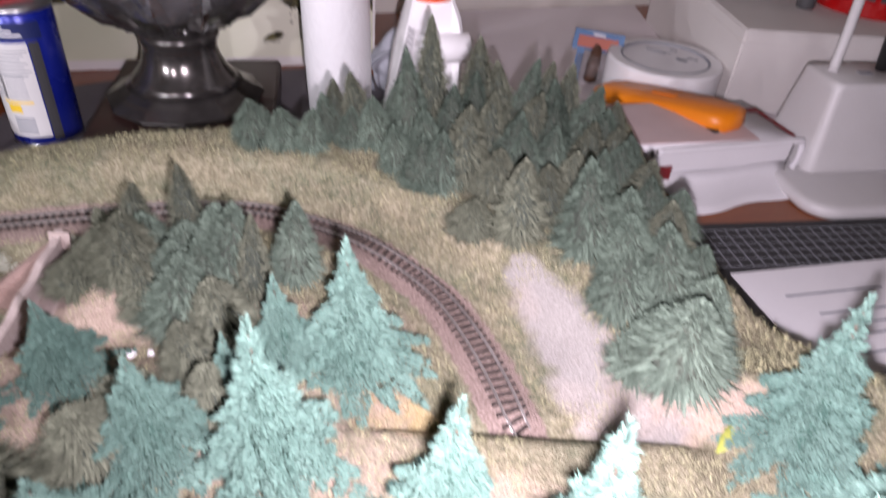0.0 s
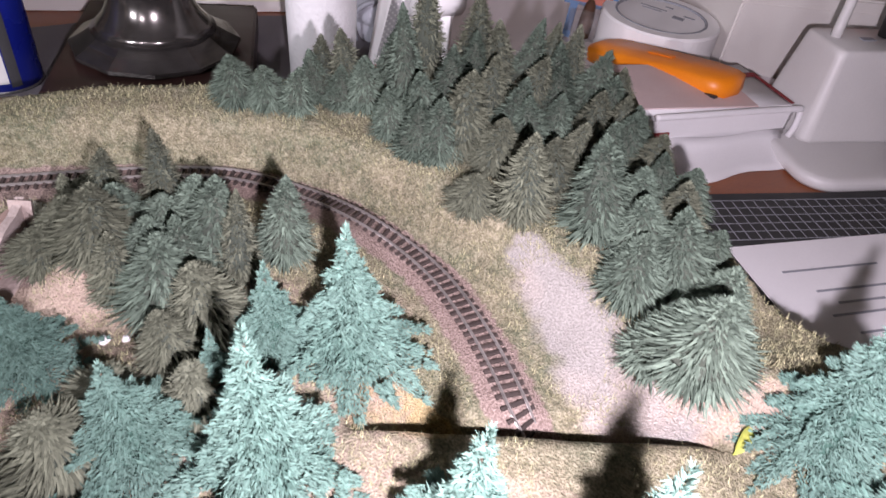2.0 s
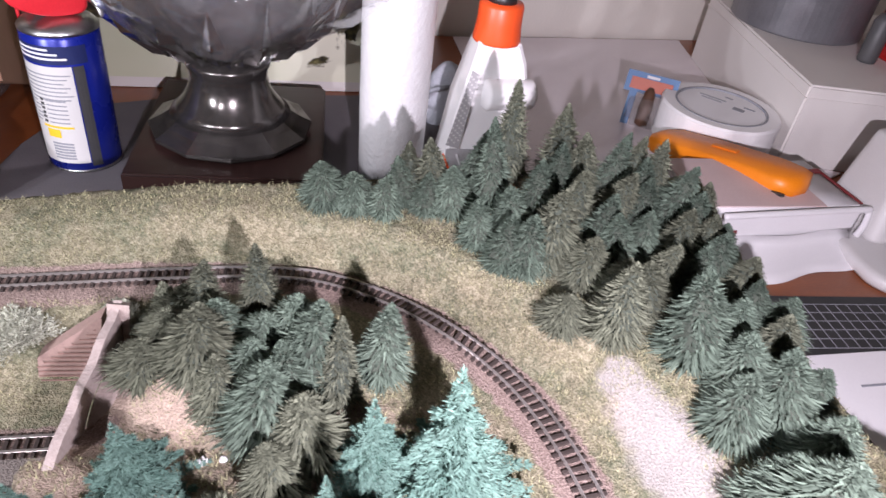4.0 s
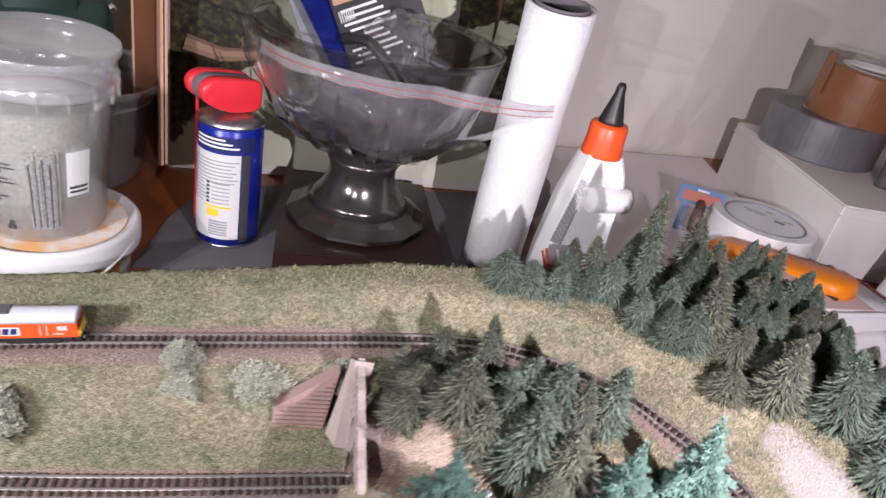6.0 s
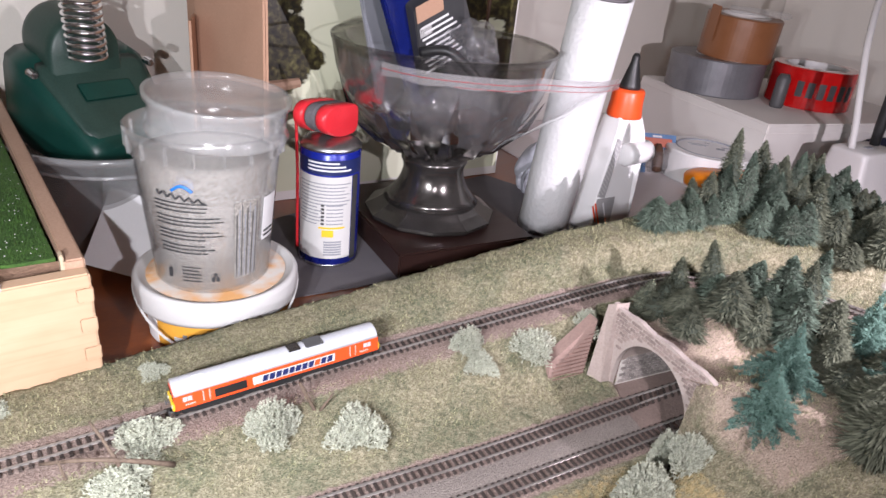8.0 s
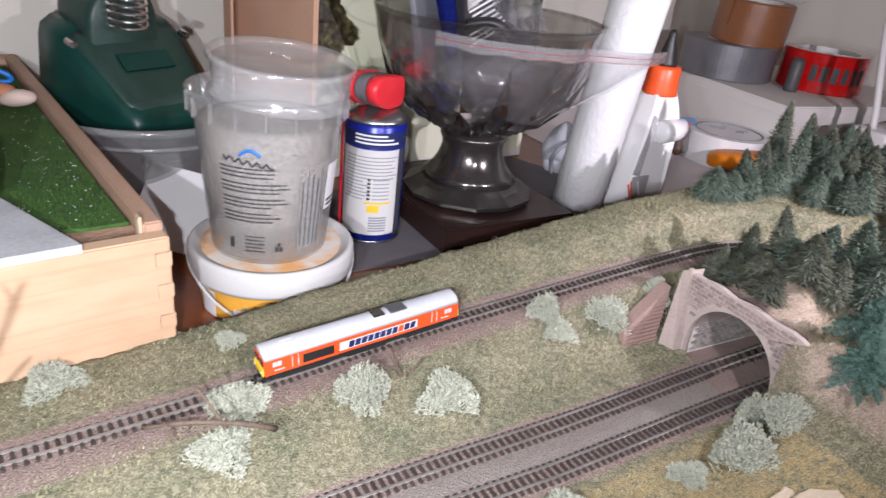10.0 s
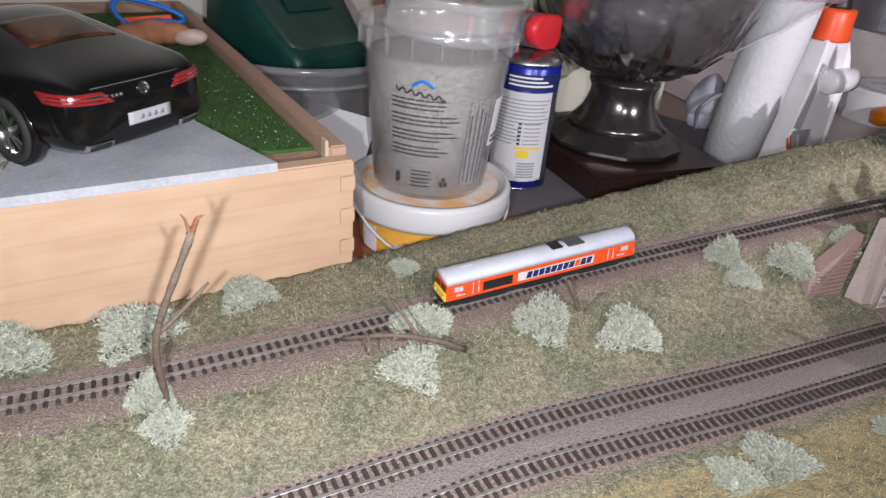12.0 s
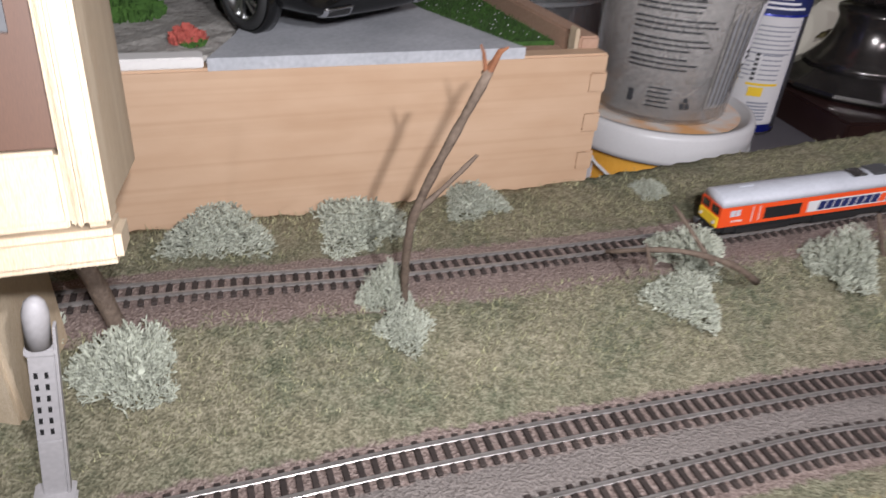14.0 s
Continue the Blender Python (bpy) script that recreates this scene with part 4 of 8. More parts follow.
def plant_all():
    grey = [brush_tree(s, 0.062, 0.026, M["conifer"]) for s in range(5)]
    brown = [brush_tree(20 + s, 0.060, 0.025, M["conifer_brown"]) for s in range(3)]
    bushy = [brush_tree(40 + s, 0.044, 0.030, M["conifer"], 1.1) for s in range(2)]
    firs = [fir_tree(60 + s, 0.085, 0.030) for s in range(3)]
    rnd = random.Random(5)
    LAB = {"g": ("grey-green bristly model conifer on the turf", "model conifers"), "b": ("brownish bristly model conifer on the turf", "model conifers"),
           "s": ("low bushy grey-green model conifer", "model conifers"), "f": ("turquoise flocked model fir with drooping boughs", "turquoise firs")}
    KIND = {"g": grey, "b": brown, "s": bushy, "f": firs}
    HIGH = {"g": 0.062, "b": 0.060, "s": 0.044, "f": 0.085}
    spots = [
        # the wood behind the curve
        ("s", -0.069, 0.745, 0.090, 0.027), ("s", -0.045, 0.742, 0.084, 0.024), ("s", -0.022, 0.735, 0.086, 0.025), ("s", 0.015, 0.742, 0.086, 0.024),
        ("s", 0.049, 0.750, 0.082, 0.022), ("s", -0.004, 0.752, 0.092, 0.025), ("b", 0.022, 0.766, 0.112, 0.022), ("b", -0.002, 0.760, 0.100, 0.022),
        ("g", 0.072, 0.757, 0.139, 0.024), ("g", 0.085, 0.806, 0.150, 0.024), ("g", 0.111, 0.690, 0.118, 0.032), ("g", 0.078, 0.672, 0.096, 0.028),
        ("g", 0.094, 0.676, 0.100, 0.026), ("g", 0.167, 0.748, 0.114, 0.027), ("g", 0.189, 0.712, 0.096, 0.025), ("g", 0.139, 0.672, 0.094, 0.027),
        ("b", 0.154, 0.611, 0.118, 0.031), ("b", 0.119, 0.622, 0.076, 0.024), ("g", 0.220, 0.711, 0.100, 0.026), ("g", 0.246, 0.693, 0.096, 0.025),
        ("g", 0.206, 0.592, 0.126, 0.034), ("b", 0.182, 0.640, 0.096, 0.027), ("b", 0.261, 0.672, 0.090, 0.024), ("g", 0.262, 0.637, 0.093, 0.025),
        ("g", 0.277, 0.628, 0.090, 0.025), ("g", 0.249, 0.541, 0.115, 0.032), ("s", 0.214, 0.536, 0.101, 0.030), ("s", 0.246, 0.498, 0.112, 0.030),
        ("b", 0.128, 0.792, 0.135, 0.030), ("b", 0.150, 0.785, 0.124, 0.028), ("g", 0.165, 0.775, 0.127, 0.025), ("g", 0.187, 0.785, 0.124, 0.026),
        ("b", 0.211, 0.790, 0.124, 0.026), ("g", 0.223, 0.765, 0.116, 0.026), ("g", 0.238, 0.738, 0.100, 0.026), ("g", 0.201, 0.755, 0.116, 0.026),
        ("g", 0.124, 0.765, 0.114, 0.028), ("g", 0.104, 0.735, 0.114, 0.028), ("g", 0.090, 0.715, 0.104, 0.026), ("g", 0.136, 0.735, 0.112, 0.026),
        ("g", 0.152, 0.708, 0.106, 0.026), ("g", 0.168, 0.690, 0.100, 0.025), ("g", 0.060, 0.708, 0.092, 0.022), ("g", 0.036, 0.748, 0.098, 0.024),
        ("g", 0.225, 0.665, 0.100, 0.025), ("g", 0.205, 0.680, 0.098, 0.024), ("g", 0.236, 0.612, 0.102, 0.029),
        ("b", 0.262, 0.592, 0.098, 0.028), ("g", 0.230, 0.570, 0.108, 0.030), ("g", 0.192, 0.735, 0.106, 0.025),
        ("g", 0.246, 0.715, 0.095, 0.024), ("b", 0.258, 0.765, 0.098, 0.025), ("g", 0.052, 0.775, 0.112, 0.024), ("s", 0.208, 0.440, 0.145, 0.034),
        ("s", 0.194, 0.462, 0.118, 0.026), ("g", 0.268, 0.560, 0.090, 0.028), ("g", 0.158, 0.655, 0.092, 0.024), ("g", 0.264, 0.720, 0.088, 0.022),
        # the clump inside the curve
        ("b", -0.084, 0.585, 0.107, 0.020), ("b", -0.122, 0.572, 0.101, 0.021), ("b", -0.136, 0.566, 0.100, 0.020), ("b", -0.128, 0.545, 0.103, 0.026),
        ("s", -0.104, 0.553, 0.094, 0.026), ("s", -0.080, 0.556, 0.090, 0.032), ("g", -0.064, 0.572, 0.096, 0.027), ("g", -0.046, 0.540, 0.110, 0.029),
        ("g", -0.005, 0.551, 0.112, 0.021), ("b", -0.027, 0.523, 0.112, 0.018), ("b", -0.102, 0.511, 0.122, 0.030), ("b", -0.128, 0.496, 0.110, 0.022),
        ("g", -0.060, 0.478, 0.124, 0.031), ("b", -0.032, 0.460, 0.132, 0.026), ("b", -0.018, 0.398, 0.140, 0.022), ("b", -0.064, 0.372, 0.140, 0.026),
        ("g", -0.078, 0.522, 0.104, 0.026), ("g", -0.122, 0.526, 0.100, 0.024), ("b", -0.086, 0.492, 0.110, 0.022), ("g", -0.050, 0.508, 0.106, 0.022),
        ("b", -0.040, 0.425, 0.132, 0.020),
        # turquoise firs
        ("f", -0.095, 0.414, 0.147, 0.026), ("f", 0.000, 0.440, 0.145, 0.027), ("f", 0.037, 0.440, 0.162, 0.034), ("f", -0.127, 0.391, 0.134, 0.022),
        ("f", -0.040, 0.374, 0.158, 0.034), ("f", 0.011, 0.364, 0.188, 0.040), ("f", 0.075, 0.330, 0.186, 0.036), ("f", 0.116, 0.304, 0.205, 0.042),
        ("f", 0.233, 0.388, 0.190, 0.037), ("f", 0.196, 0.300, 0.197, 0.042), ("f", 0.238, 0.335, 0.178, 0.038), ("f", -0.048, 0.318, 0.160, 0.036),
        ("f", -0.014, 0.398, 0.147, 0.022), ("f", 0.088, 0.283, 0.185, 0.030), ("b", -0.088, 0.345, 0.146, 0.030), ("f", 0.268, 0.350, 0.165, 0.034),
        ("f", 0.160, 0.290, 0.165, 0.034), ("b", -0.062, 0.398, 0.128, 0.022), ("f", 0.000, 0.316, 0.150, 0.030),
    ]
    used = set()
    for kind, x, y, top, wide in spots:
        z = ground(x, y)
        if kind == "g" and rnd.random() < 0.28:
            kind = "b"
        k = rnd.randrange(len(KIND[kind]))
        high = max(top - z, 0.026) * 1.04
        base = {"g": 0.026, "b": 0.025, "s": 0.030, "f": 0.030}[kind]
        src = KIND[kind][k]
        ob = src if (kind, k) not in used else copy_thing(src, Matrix())
        used.add((kind, k))
        lean = 4 if kind == "f" else 11
        wide *= rnd.uniform(0.88, 1.14)
        f = swell(x, y)
        p = heave(x, y, z - 0.002)
        ob.matrix_world = pose(p.x, p.y, p.z, rnd.uniform(-lean, lean), rnd.uniform(-lean, lean), rnd.uniform(0, 360))
        ob.scale = (wide / base / f, wide / base / f, high / HIGH[kind] / f)
        label, group = LAB[kind]
        if high > 0.10:
            label = "tall " + label
        tagged(ob, label, "tree", group)


plant_all()


# ---- bushes of lichen, sticks, leaf ----
def lichen_mesh(seed, radius, high):
    """A cushion of thin forked tendrils."""
    rnd = random.Random(seed)
    verts, faces = [], []

    def twig(p, d, length, r, depth):
        q = p + d * length
        side = d.cross(Vector((rnd.uniform(-1, 1), rnd.uniform(-1, 1), rnd.uniform(-1, 1)))).normalized() * r
        other = d.cross(side).normalized() * r
        i = len(verts)
        for c, k in ((p, 1.0), (q, 0.8)):
            verts.extend([tuple(c + side * k), tuple(c - side * 0.5 * k + other * 0.87 * k), tuple(c - side * 0.5 * k - other * 0.87 * k)])
        faces.extend([(i, i + 1, i + 4, i + 3), (i + 1, i + 2, i + 5, i + 4), (i + 2, i, i + 3, i + 5), (i + 3, i + 4, i + 5)])
        if depth:
            for _ in range(2):
                n = (d + Vector((rnd.uniform(-1, 1), rnd.uniform(-1, 1), rnd.uniform(-0.7, 0.8))) * 0.85).normalized()
                twig(q, n, length * rnd.uniform(0.6, 0.9), r * 0.85, depth - 1)
    for _ in range(900):
        a, s = rnd.uniform(0, 2 * math.pi), math.sqrt(rnd.random())
        lump = 1 + 0.35 * math.sin(3 * a + seed) + 0.15 * math.sin(7 * a + 2 * seed)
        p = Vector((math.cos(a) * radius * s * lump * 0.85, math.sin(a) * radius * s * lump * 0.85, high * (1 - s * s) * rnd.uniform(0.15, 0.85)))
        d = Vector((p.x / radius + rnd.uniform(-0.5, 0.5), p.y / radius + rnd.uniform(-0.5, 0.5), 0.7 + rnd.uniform(-0.5, 0.5))).normalized()
        twig(p, d, radius * 0.14, radius * 0.013 + 0.00014, 2)
    # the dense inside of the cushion
    base, ring = len(verts), 14
    for q, zz in ((0.86, 0.0), (0.80, 0.45), (0.52, 0.78), (0.2, 0.92)):
        for k in range(ring):
            a = 2 * math.pi * k / ring
            lump = (1 + 0.35 * math.sin(3 * a + seed) + 0.15 * math.sin(7 * a + 2 * seed)) * rnd.uniform(0.85, 1.1) * 0.55
            verts.append((math.cos(a) * radius * q * lump, math.sin(a) * radius * q * lump, high * zz * rnd.uniform(0.6, 0.78)))
    for j in range(3):
        for k in range(ring):
            faces.append((base + j * ring + k, base + j * ring + (k + 1) % ring, base + (j + 1) * ring + (k + 1) % ring, base + (j + 1) * ring + k))
    return mesh_from("lichen_bush", verts, faces, M["lichen"])


def bushes():
    kinds = [lichen_mesh(s, 0.016, 0.015) for s in range(5)]
    spots = [(-0.638, 0.458, 0.68, 1.4), (-0.630, 0.440, 0.72, 0.9), (-0.494, 0.500, 1.15, 1.2), (-0.506, 0.470, 1.1, 1.0), (-0.422, 0.497, 1.10, 1.7), (-0.367, 0.490, 1.25, 1.5),
             (-0.284, 0.556, 0.80, 1.3), (-0.272, 0.536, 0.80, 1.0), (-0.226, 0.549, 1.30, 1.1), (-0.172, 0.568, 0.80, 1.2), (-0.728, 0.412, 1.15, 1.5), (-0.720, 0.506, 1.55, 1.0),
             (-0.655, 0.518, 1.50, 1.1), (-0.596, 0.548, 1.10, 0.9), (-0.494, 0.572, 0.65, 0.6), (-0.197, 0.396, 1.35, 1.7), (-0.166, 0.400, 1.0, 1.5), (-0.155, 0.430, 0.9, 1.6),
             (-0.326, 0.386, 1.2, 1.0), (-0.355, 0.380, 0.9, 0.8), (-0.776, 0.430, 1.0, 1.6), (-0.240, 0.395, 0.8, 0.8)]
    rnd = random.Random(9)
    for x, y, s, h in spots:
        ob = new("lichen_bush", kinds[rnd.randrange(5)])
        ob.matrix_world = pose(*heave(x, y, ground(x, y) - 0.0015), 0, 0, rnd.uniform(0, 360))
        ob.scale = (s * 0.88, s * 0.88, h)
        tagged(ob, "pale grey-green lichen bush on the turf", "bush", "lichen bushes")


bushes()


def sticks():
    def stick(label, *branches):
        t = thing("stick", Matrix(), label, "stick", "dry sticks")
        for k, (pts, r0, r1) in enumerate(branches):
            line = smooth_line(pts, 0.006)
            rad = [r0 + (r1 - r0) * i / max(len(line) - 1, 1) + 0.0002 * math.sin(i * 2.1) for i in range(len(line))]
            part("stem" if k == 0 else "side_shoot", tube(line, rad, 7), M["bark"], t, smooth=True)
        return t
    upright = stick("upright dry twig with a broken pale tip beside the track",
          ([(-0.631, 0.457, 0.046), (-0.631, 0.447, 0.080), (-0.627, 0.439, 0.108), (-0.607, 0.430, 0.160)], 0.0018, 0.0016),
          ([(-0.609, 0.431, 0.157), (-0.604, 0.431, 0.165)], 0.0013, 0.0007), ([(-0.627, 0.440, 0.104), (-0.618, 0.447, 0.110), (-0.606, 0.455, 0.120)], 0.0012, 0.0008))
    bm = tube([(-0.6075, 0.4302, 0.1585), (-0.6050, 0.4290, 0.1650), (-0.6025, 0.4285, 0.1665)], [0.0013, 0.0010, 0.0003], 6)
    add_tube(bm, [(-0.6085, 0.4305, 0.1580), (-0.6098, 0.4305, 0.1640), (-0.6110, 0.4300, 0.1665)], [0.0009, 0.0006, 0.0002], 6)
    part("broken_tip", bm, M["rawwood"], upright, "splintered orange-brown tip")
    stick("fallen forked dry twig lying over a bush",
          ([(-0.545, 0.472, 0.070), (-0.520, 0.460, 0.079), (-0.495, 0.460, 0.073), (-0.474, 0.468, 0.058)], 0.0009, 0.0017),
          ([(-0.504, 0.457, 0.074), (-0.512, 0.468, 0.084), (-0.519, 0.476, 0.092)], 0.0012, 0.0008), ([(-0.530, 0.455, 0.072), (-0.534, 0.460, 0.084)], 0.0008, 0.0005))
    stick("short leaning dry twig with a forked shoot",
          ([(-0.388, 0.508, 0.046), (-0.394, 0.510, 0.060), (-0.402, 0.512, 0.078)], 0.0012, 0.0012), ([(-0.387, 0.508, 0.050), (-0.378, 0.506, 0.066)], 0.0011, 0.0007))
    stick("thick dark twig leaning by the wooden box",
          ([(-0.738, 0.432, 0.046), (-0.746, 0.434, 0.075), (-0.758, 0.436, 0.098), (-0.772, 0.438, 0.112)], 0.0034, 0.0038))
    # a fallen leaf on the hill
    bm = bmesh.new()
    n = 9
    left, mid, right = [], [], []
    for i in range(n):
        s = i / (n - 1)
        w = 0.0034 * math.sin(math.pi * min(s * 0.96 + 0.02, 1)) ** 0.8 + 0.0003
        z = 0.0015 + 0.003 * math.sin(s * 3)
        left.append(bm.verts.new((-w, 0.017 * s, z + 0.0022)))
        mid.append(bm.verts.new((0, 0.017 * s, z)))
        right.append(bm.verts.new((w * 0.9, 0.017 * s, z + 0.0012)))
    for i in range(n - 1):
        bm.faces.new((left[i], mid[i], mid[i + 1], left[i + 1]))
        bm.faces.new((mid[i], right[i], right[i + 1], mid[i + 1]))
    solid("fallen_leaf", bm, M["leaf"], pose(*heave(0.198, 0.388, ground(0.200, 0.394) + 0.002), 8, 24, -38), "small yellow-green leaf lying on the hill", "leaf", smooth=True)


    # crumbs of white foam dropped among the trees
    for x, y, r in ((0.042, 0.456, 0.0028), (-0.030, 0.452, 0.0024), (-0.032, 0.488, 0.0020), (-0.078, 0.440, 0.0024), (-0.070, 0.444, 0.0018), (0.020, 0.475, 0.0015)):
        bm = bmesh.new()
        bmesh.ops.create_icosphere(bm, subdivisions=2, radius=r)
        for v in bm.verts:
            v.co *= 1 + 0.5 * noise.noise(v.co * 500 + Vector((x * 90, 0, 0)))
        solid("foam_crumb", bm, M["paper"], pose(*heave(x, y, ground(x, y) + r * 0.6)), "small white foam crumb on the turf", "crumb", "foam crumbs")


sticks()


# ---- the locomotive on the upper line ----
def locomotive():
    line = [heave(*p) for p in smooth_line(lift(UPPER, Z_UP + 0.0032), 0.002)]
    front = min(range(len(line)), key=lambda i: abs(line[i].x + 0.484))
    rear = front + 72
    d = line[rear] - line[front]
    mid = (line[front] + line[rear]) / 2
    t = thing("locomotive", Matrix.Translation(mid) @ Matrix.Rotation(math.atan2(d.y, d.x), 4, "Z") @ Matrix.Rotation(-math.asin(d.z / d.length), 4, "Y"),
              "orange and grey model diesel locomotive with a yellow nose", "locomotive")
    half, w = 0.0710, 0.0085
    # body side outline: straight sides, a rounded roof
    side = [(-w, 0.0075), (-w, 0.0180)]
    roof = [(-w, 0.0182), (-w * 0.93, 0.0208), (-w * 0.70, 0.0230), (-w * 0.35, 0.0241), (0, 0.0244), (w * 0.35, 0.0241), (w * 0.70, 0.0230), (w * 0.93, 0.0208), (w, 0.0182)]

    def loft(profile, x0, x1, closed):
        bm = bmesh.new()
        xs = [x0, x0 + 0.0005, x1 - 0.0005, x1]
        rows = [[bm.verts.new((x, y * (0.97 if k in (0, 3) else 1), z)) for y, z in profile] for k, x in enumerate(xs)]
        for a, b in zip(rows, rows[1:]):
            for i in range(len(profile) - (0 if closed else 1)):
                j = (i + 1) % len(profile)
                bm.faces.new((a[i], a[j], b[j], b[i]))
        bm.faces.new(rows[0]), bm.faces.new(rows[-1])
        return bm
    body = part("body", loft([(-w, 0.0072), (-w, 0.0182), (w, 0.0182), (w, 0.0072)], -half, half, True), M["orange"], t)
    part("roof", loft(roof, -half + 0.0005, half - 0.0005, True), M["locogrey"], t, "pale grey rounded roof", True)
    part("underframe", boxed((-half + 0.004, -0.0072, 0.0022), (half - 0.004, 0.0072, 0.0074), 0.0006), M["black"], t)
    part("fuel_tank", boxed((-0.016, -0.0080, 0.0012), (0.014, 0.0080, 0.0070), 0.0010), M["black"], t)
    for x in (-0.044, 0.044):
        b = part("bogie", boxed((x - 0.0165, -0.0078, 0.0014), (x + 0.0165, 0.0078, 0.0056), 0.0008), M["black"], t)
        for k in (-1, 0, 1):
            for s in (-1, 1):
                part("wheel", lathe([(0, -0.0008), (0.0030, -0.0008), (0.0034, -0.0003), (0.0034, 0.0006), (0, 0.0008)], 20, pose(x + k * 0.0108, s * GAUGE / 2, 0.0032, 90, 0, 0)), M["pewter"], b)
    # noses, cab windows and lamps at both ends
    for s, paint in ((-1, M["yellow"]), (1, M["yellow"])):
        x = s * half
        nose = part("nose", boxed((min(x, x + s * 0.0012), -0.0078, 0.0068), (max(x, x + s * 0.0012), 0.0078, 0.0126), 0.0004), paint, t, "yellow warning panel")
        for y in (-0.0055, 0.0055):
            part("headlight", lathe([(0, 0), (0.0009, 0), (0.0009, 0.0006), (0, 0.0006)], 12, pose(x + s * 0.0011, y, 0.0092, 0, 90 * s, 0)), M["white"], nose)
        for y in (-1, 1):
            part("windscreen", boxed((min(x, x + s * 0.0006), min(y * 0.0012, y * 0.0068), 0.0136), (max(x, x + s * 0.0006), max(y * 0.0012, y * 0.0068), 0.0178), 0.0003), M["carglass"], t)
        part("buffer_beam", boxed((min(x - s * 0.003, x + s * 0.001), -0.0078, 0.0036), (max(x - s * 0.003, x + s * 0.001), 0.0078, 0.0068), 0.0003), M["black"], t)
        for y in (-0.0055, 0.0055):
            part("buffer", lathe([(0, 0), (0.0006, 0), (0.0006, 0.0022), (0.0017, 0.0024), (0.0017, 0.0030), (0, 0.0032)], 14, pose(x + s * 0.0008, y, 0.0052, 0, 90 * s, 0)), M["darkgrey"], t)
        part("coupling", boxed((min(x, x + s * 0.0045), -0.0016, 0.0022), (max(x, x + s * 0.0045), 0.0016, 0.0040), 0.0004), M["black"], t)
    # sides: cab windows, doors, grille, pale stripe with slanted dark blocks
    for s in (-1, 1):
        def plate(name, x0, x1, z0, z1, material, lab="", out=0.0002, parent=t):
            y0, y1 = s * w, s * (w + out)
            return part(name, boxed((x0, min(y0, y1) - (0 if s > 0 else 0), z0), (x1, max(y0, y1), z1)), material, parent, lab)
        for e in (-1, 1):
            for k in (0, 1):
                plate("cab_window", e * 0.0625 - 0.0022 + k * 0.0030 - 0.001, e * 0.0625 + 0.0004 + k * 0.0030 - 0.001, 0.0128, 0.0162, M["locogrey"])
            plate("door_rail", e * 0.0530 - 0.0003, e * 0.0530 + 0.0001, 0.0088, 0.0172, M["white"])
            plate("door_rail", e * 0.0490 - 0.0003, e * 0.0490 + 0.0001, 0.0088, 0.0172, M["white"])
            for k in range(5):
                plate("number_mark", e * 0.0605 - 0.004 + k * 0.0013, e * 0.0605 - 0.0032 + k * 0.0013, 0.0096, 0.0106, M["white"])
        gr = plate("grille", -0.0460 if s < 0 else 0.0250, -0.0250 if s < 0 else 0.0460, 0.0092, 0.0156, M["black"])
        stripe = plate("name_panel", -0.0210, 0.0370, 0.0094, 0.0156, M["white"], "white panel with slanted dark blue blocks")
        for k in range(11):
            x0 = -0.0150 + k * 0.0046
            bm = bmesh.new()
            z0, z1, lean = 0.0101, 0.0149, 0.0010
            y0, y1 = s * (w + 0.0001), s * (w + 0.00035)
            v = [bm.verts.new(p) for y in (y0, y1) for p in ((x0, y, z0), (x0 + 0.0038, y, z0), (x0 + 0.0038 + lean, y, z1), (x0 + lean, y, z1))]
            for f in ((0, 1, 2, 3), (7, 6, 5, 4), (0, 4, 5, 1), (1, 5, 6, 2), (2, 6, 7, 3), (3, 7, 4, 0)):
                bm.faces.new([v[i] for i in f])
            part("letter_block", bm, M["orange"] if k == 8 else M["navy"], stripe)
    fan = part("roof_vent", boxed((0.018, -0.0052, 0.0236), (0.0310, 0.0052, 0.0250), 0.0005), M["darkgrey"], t, "dark roof grille")
    part("exhaust", boxed((0.0060, -0.0046, 0.0238), (0.0145, 0.0040, 0.0249), 0.0004), M["pewter"], t, "grey exhaust plate")
    part("horn", boxed((-0.058, -0.0010, 0.0242), (-0.050, 0.0010, 0.0250), 0.0003), M["locogrey"], t)
    return t


locomotive()


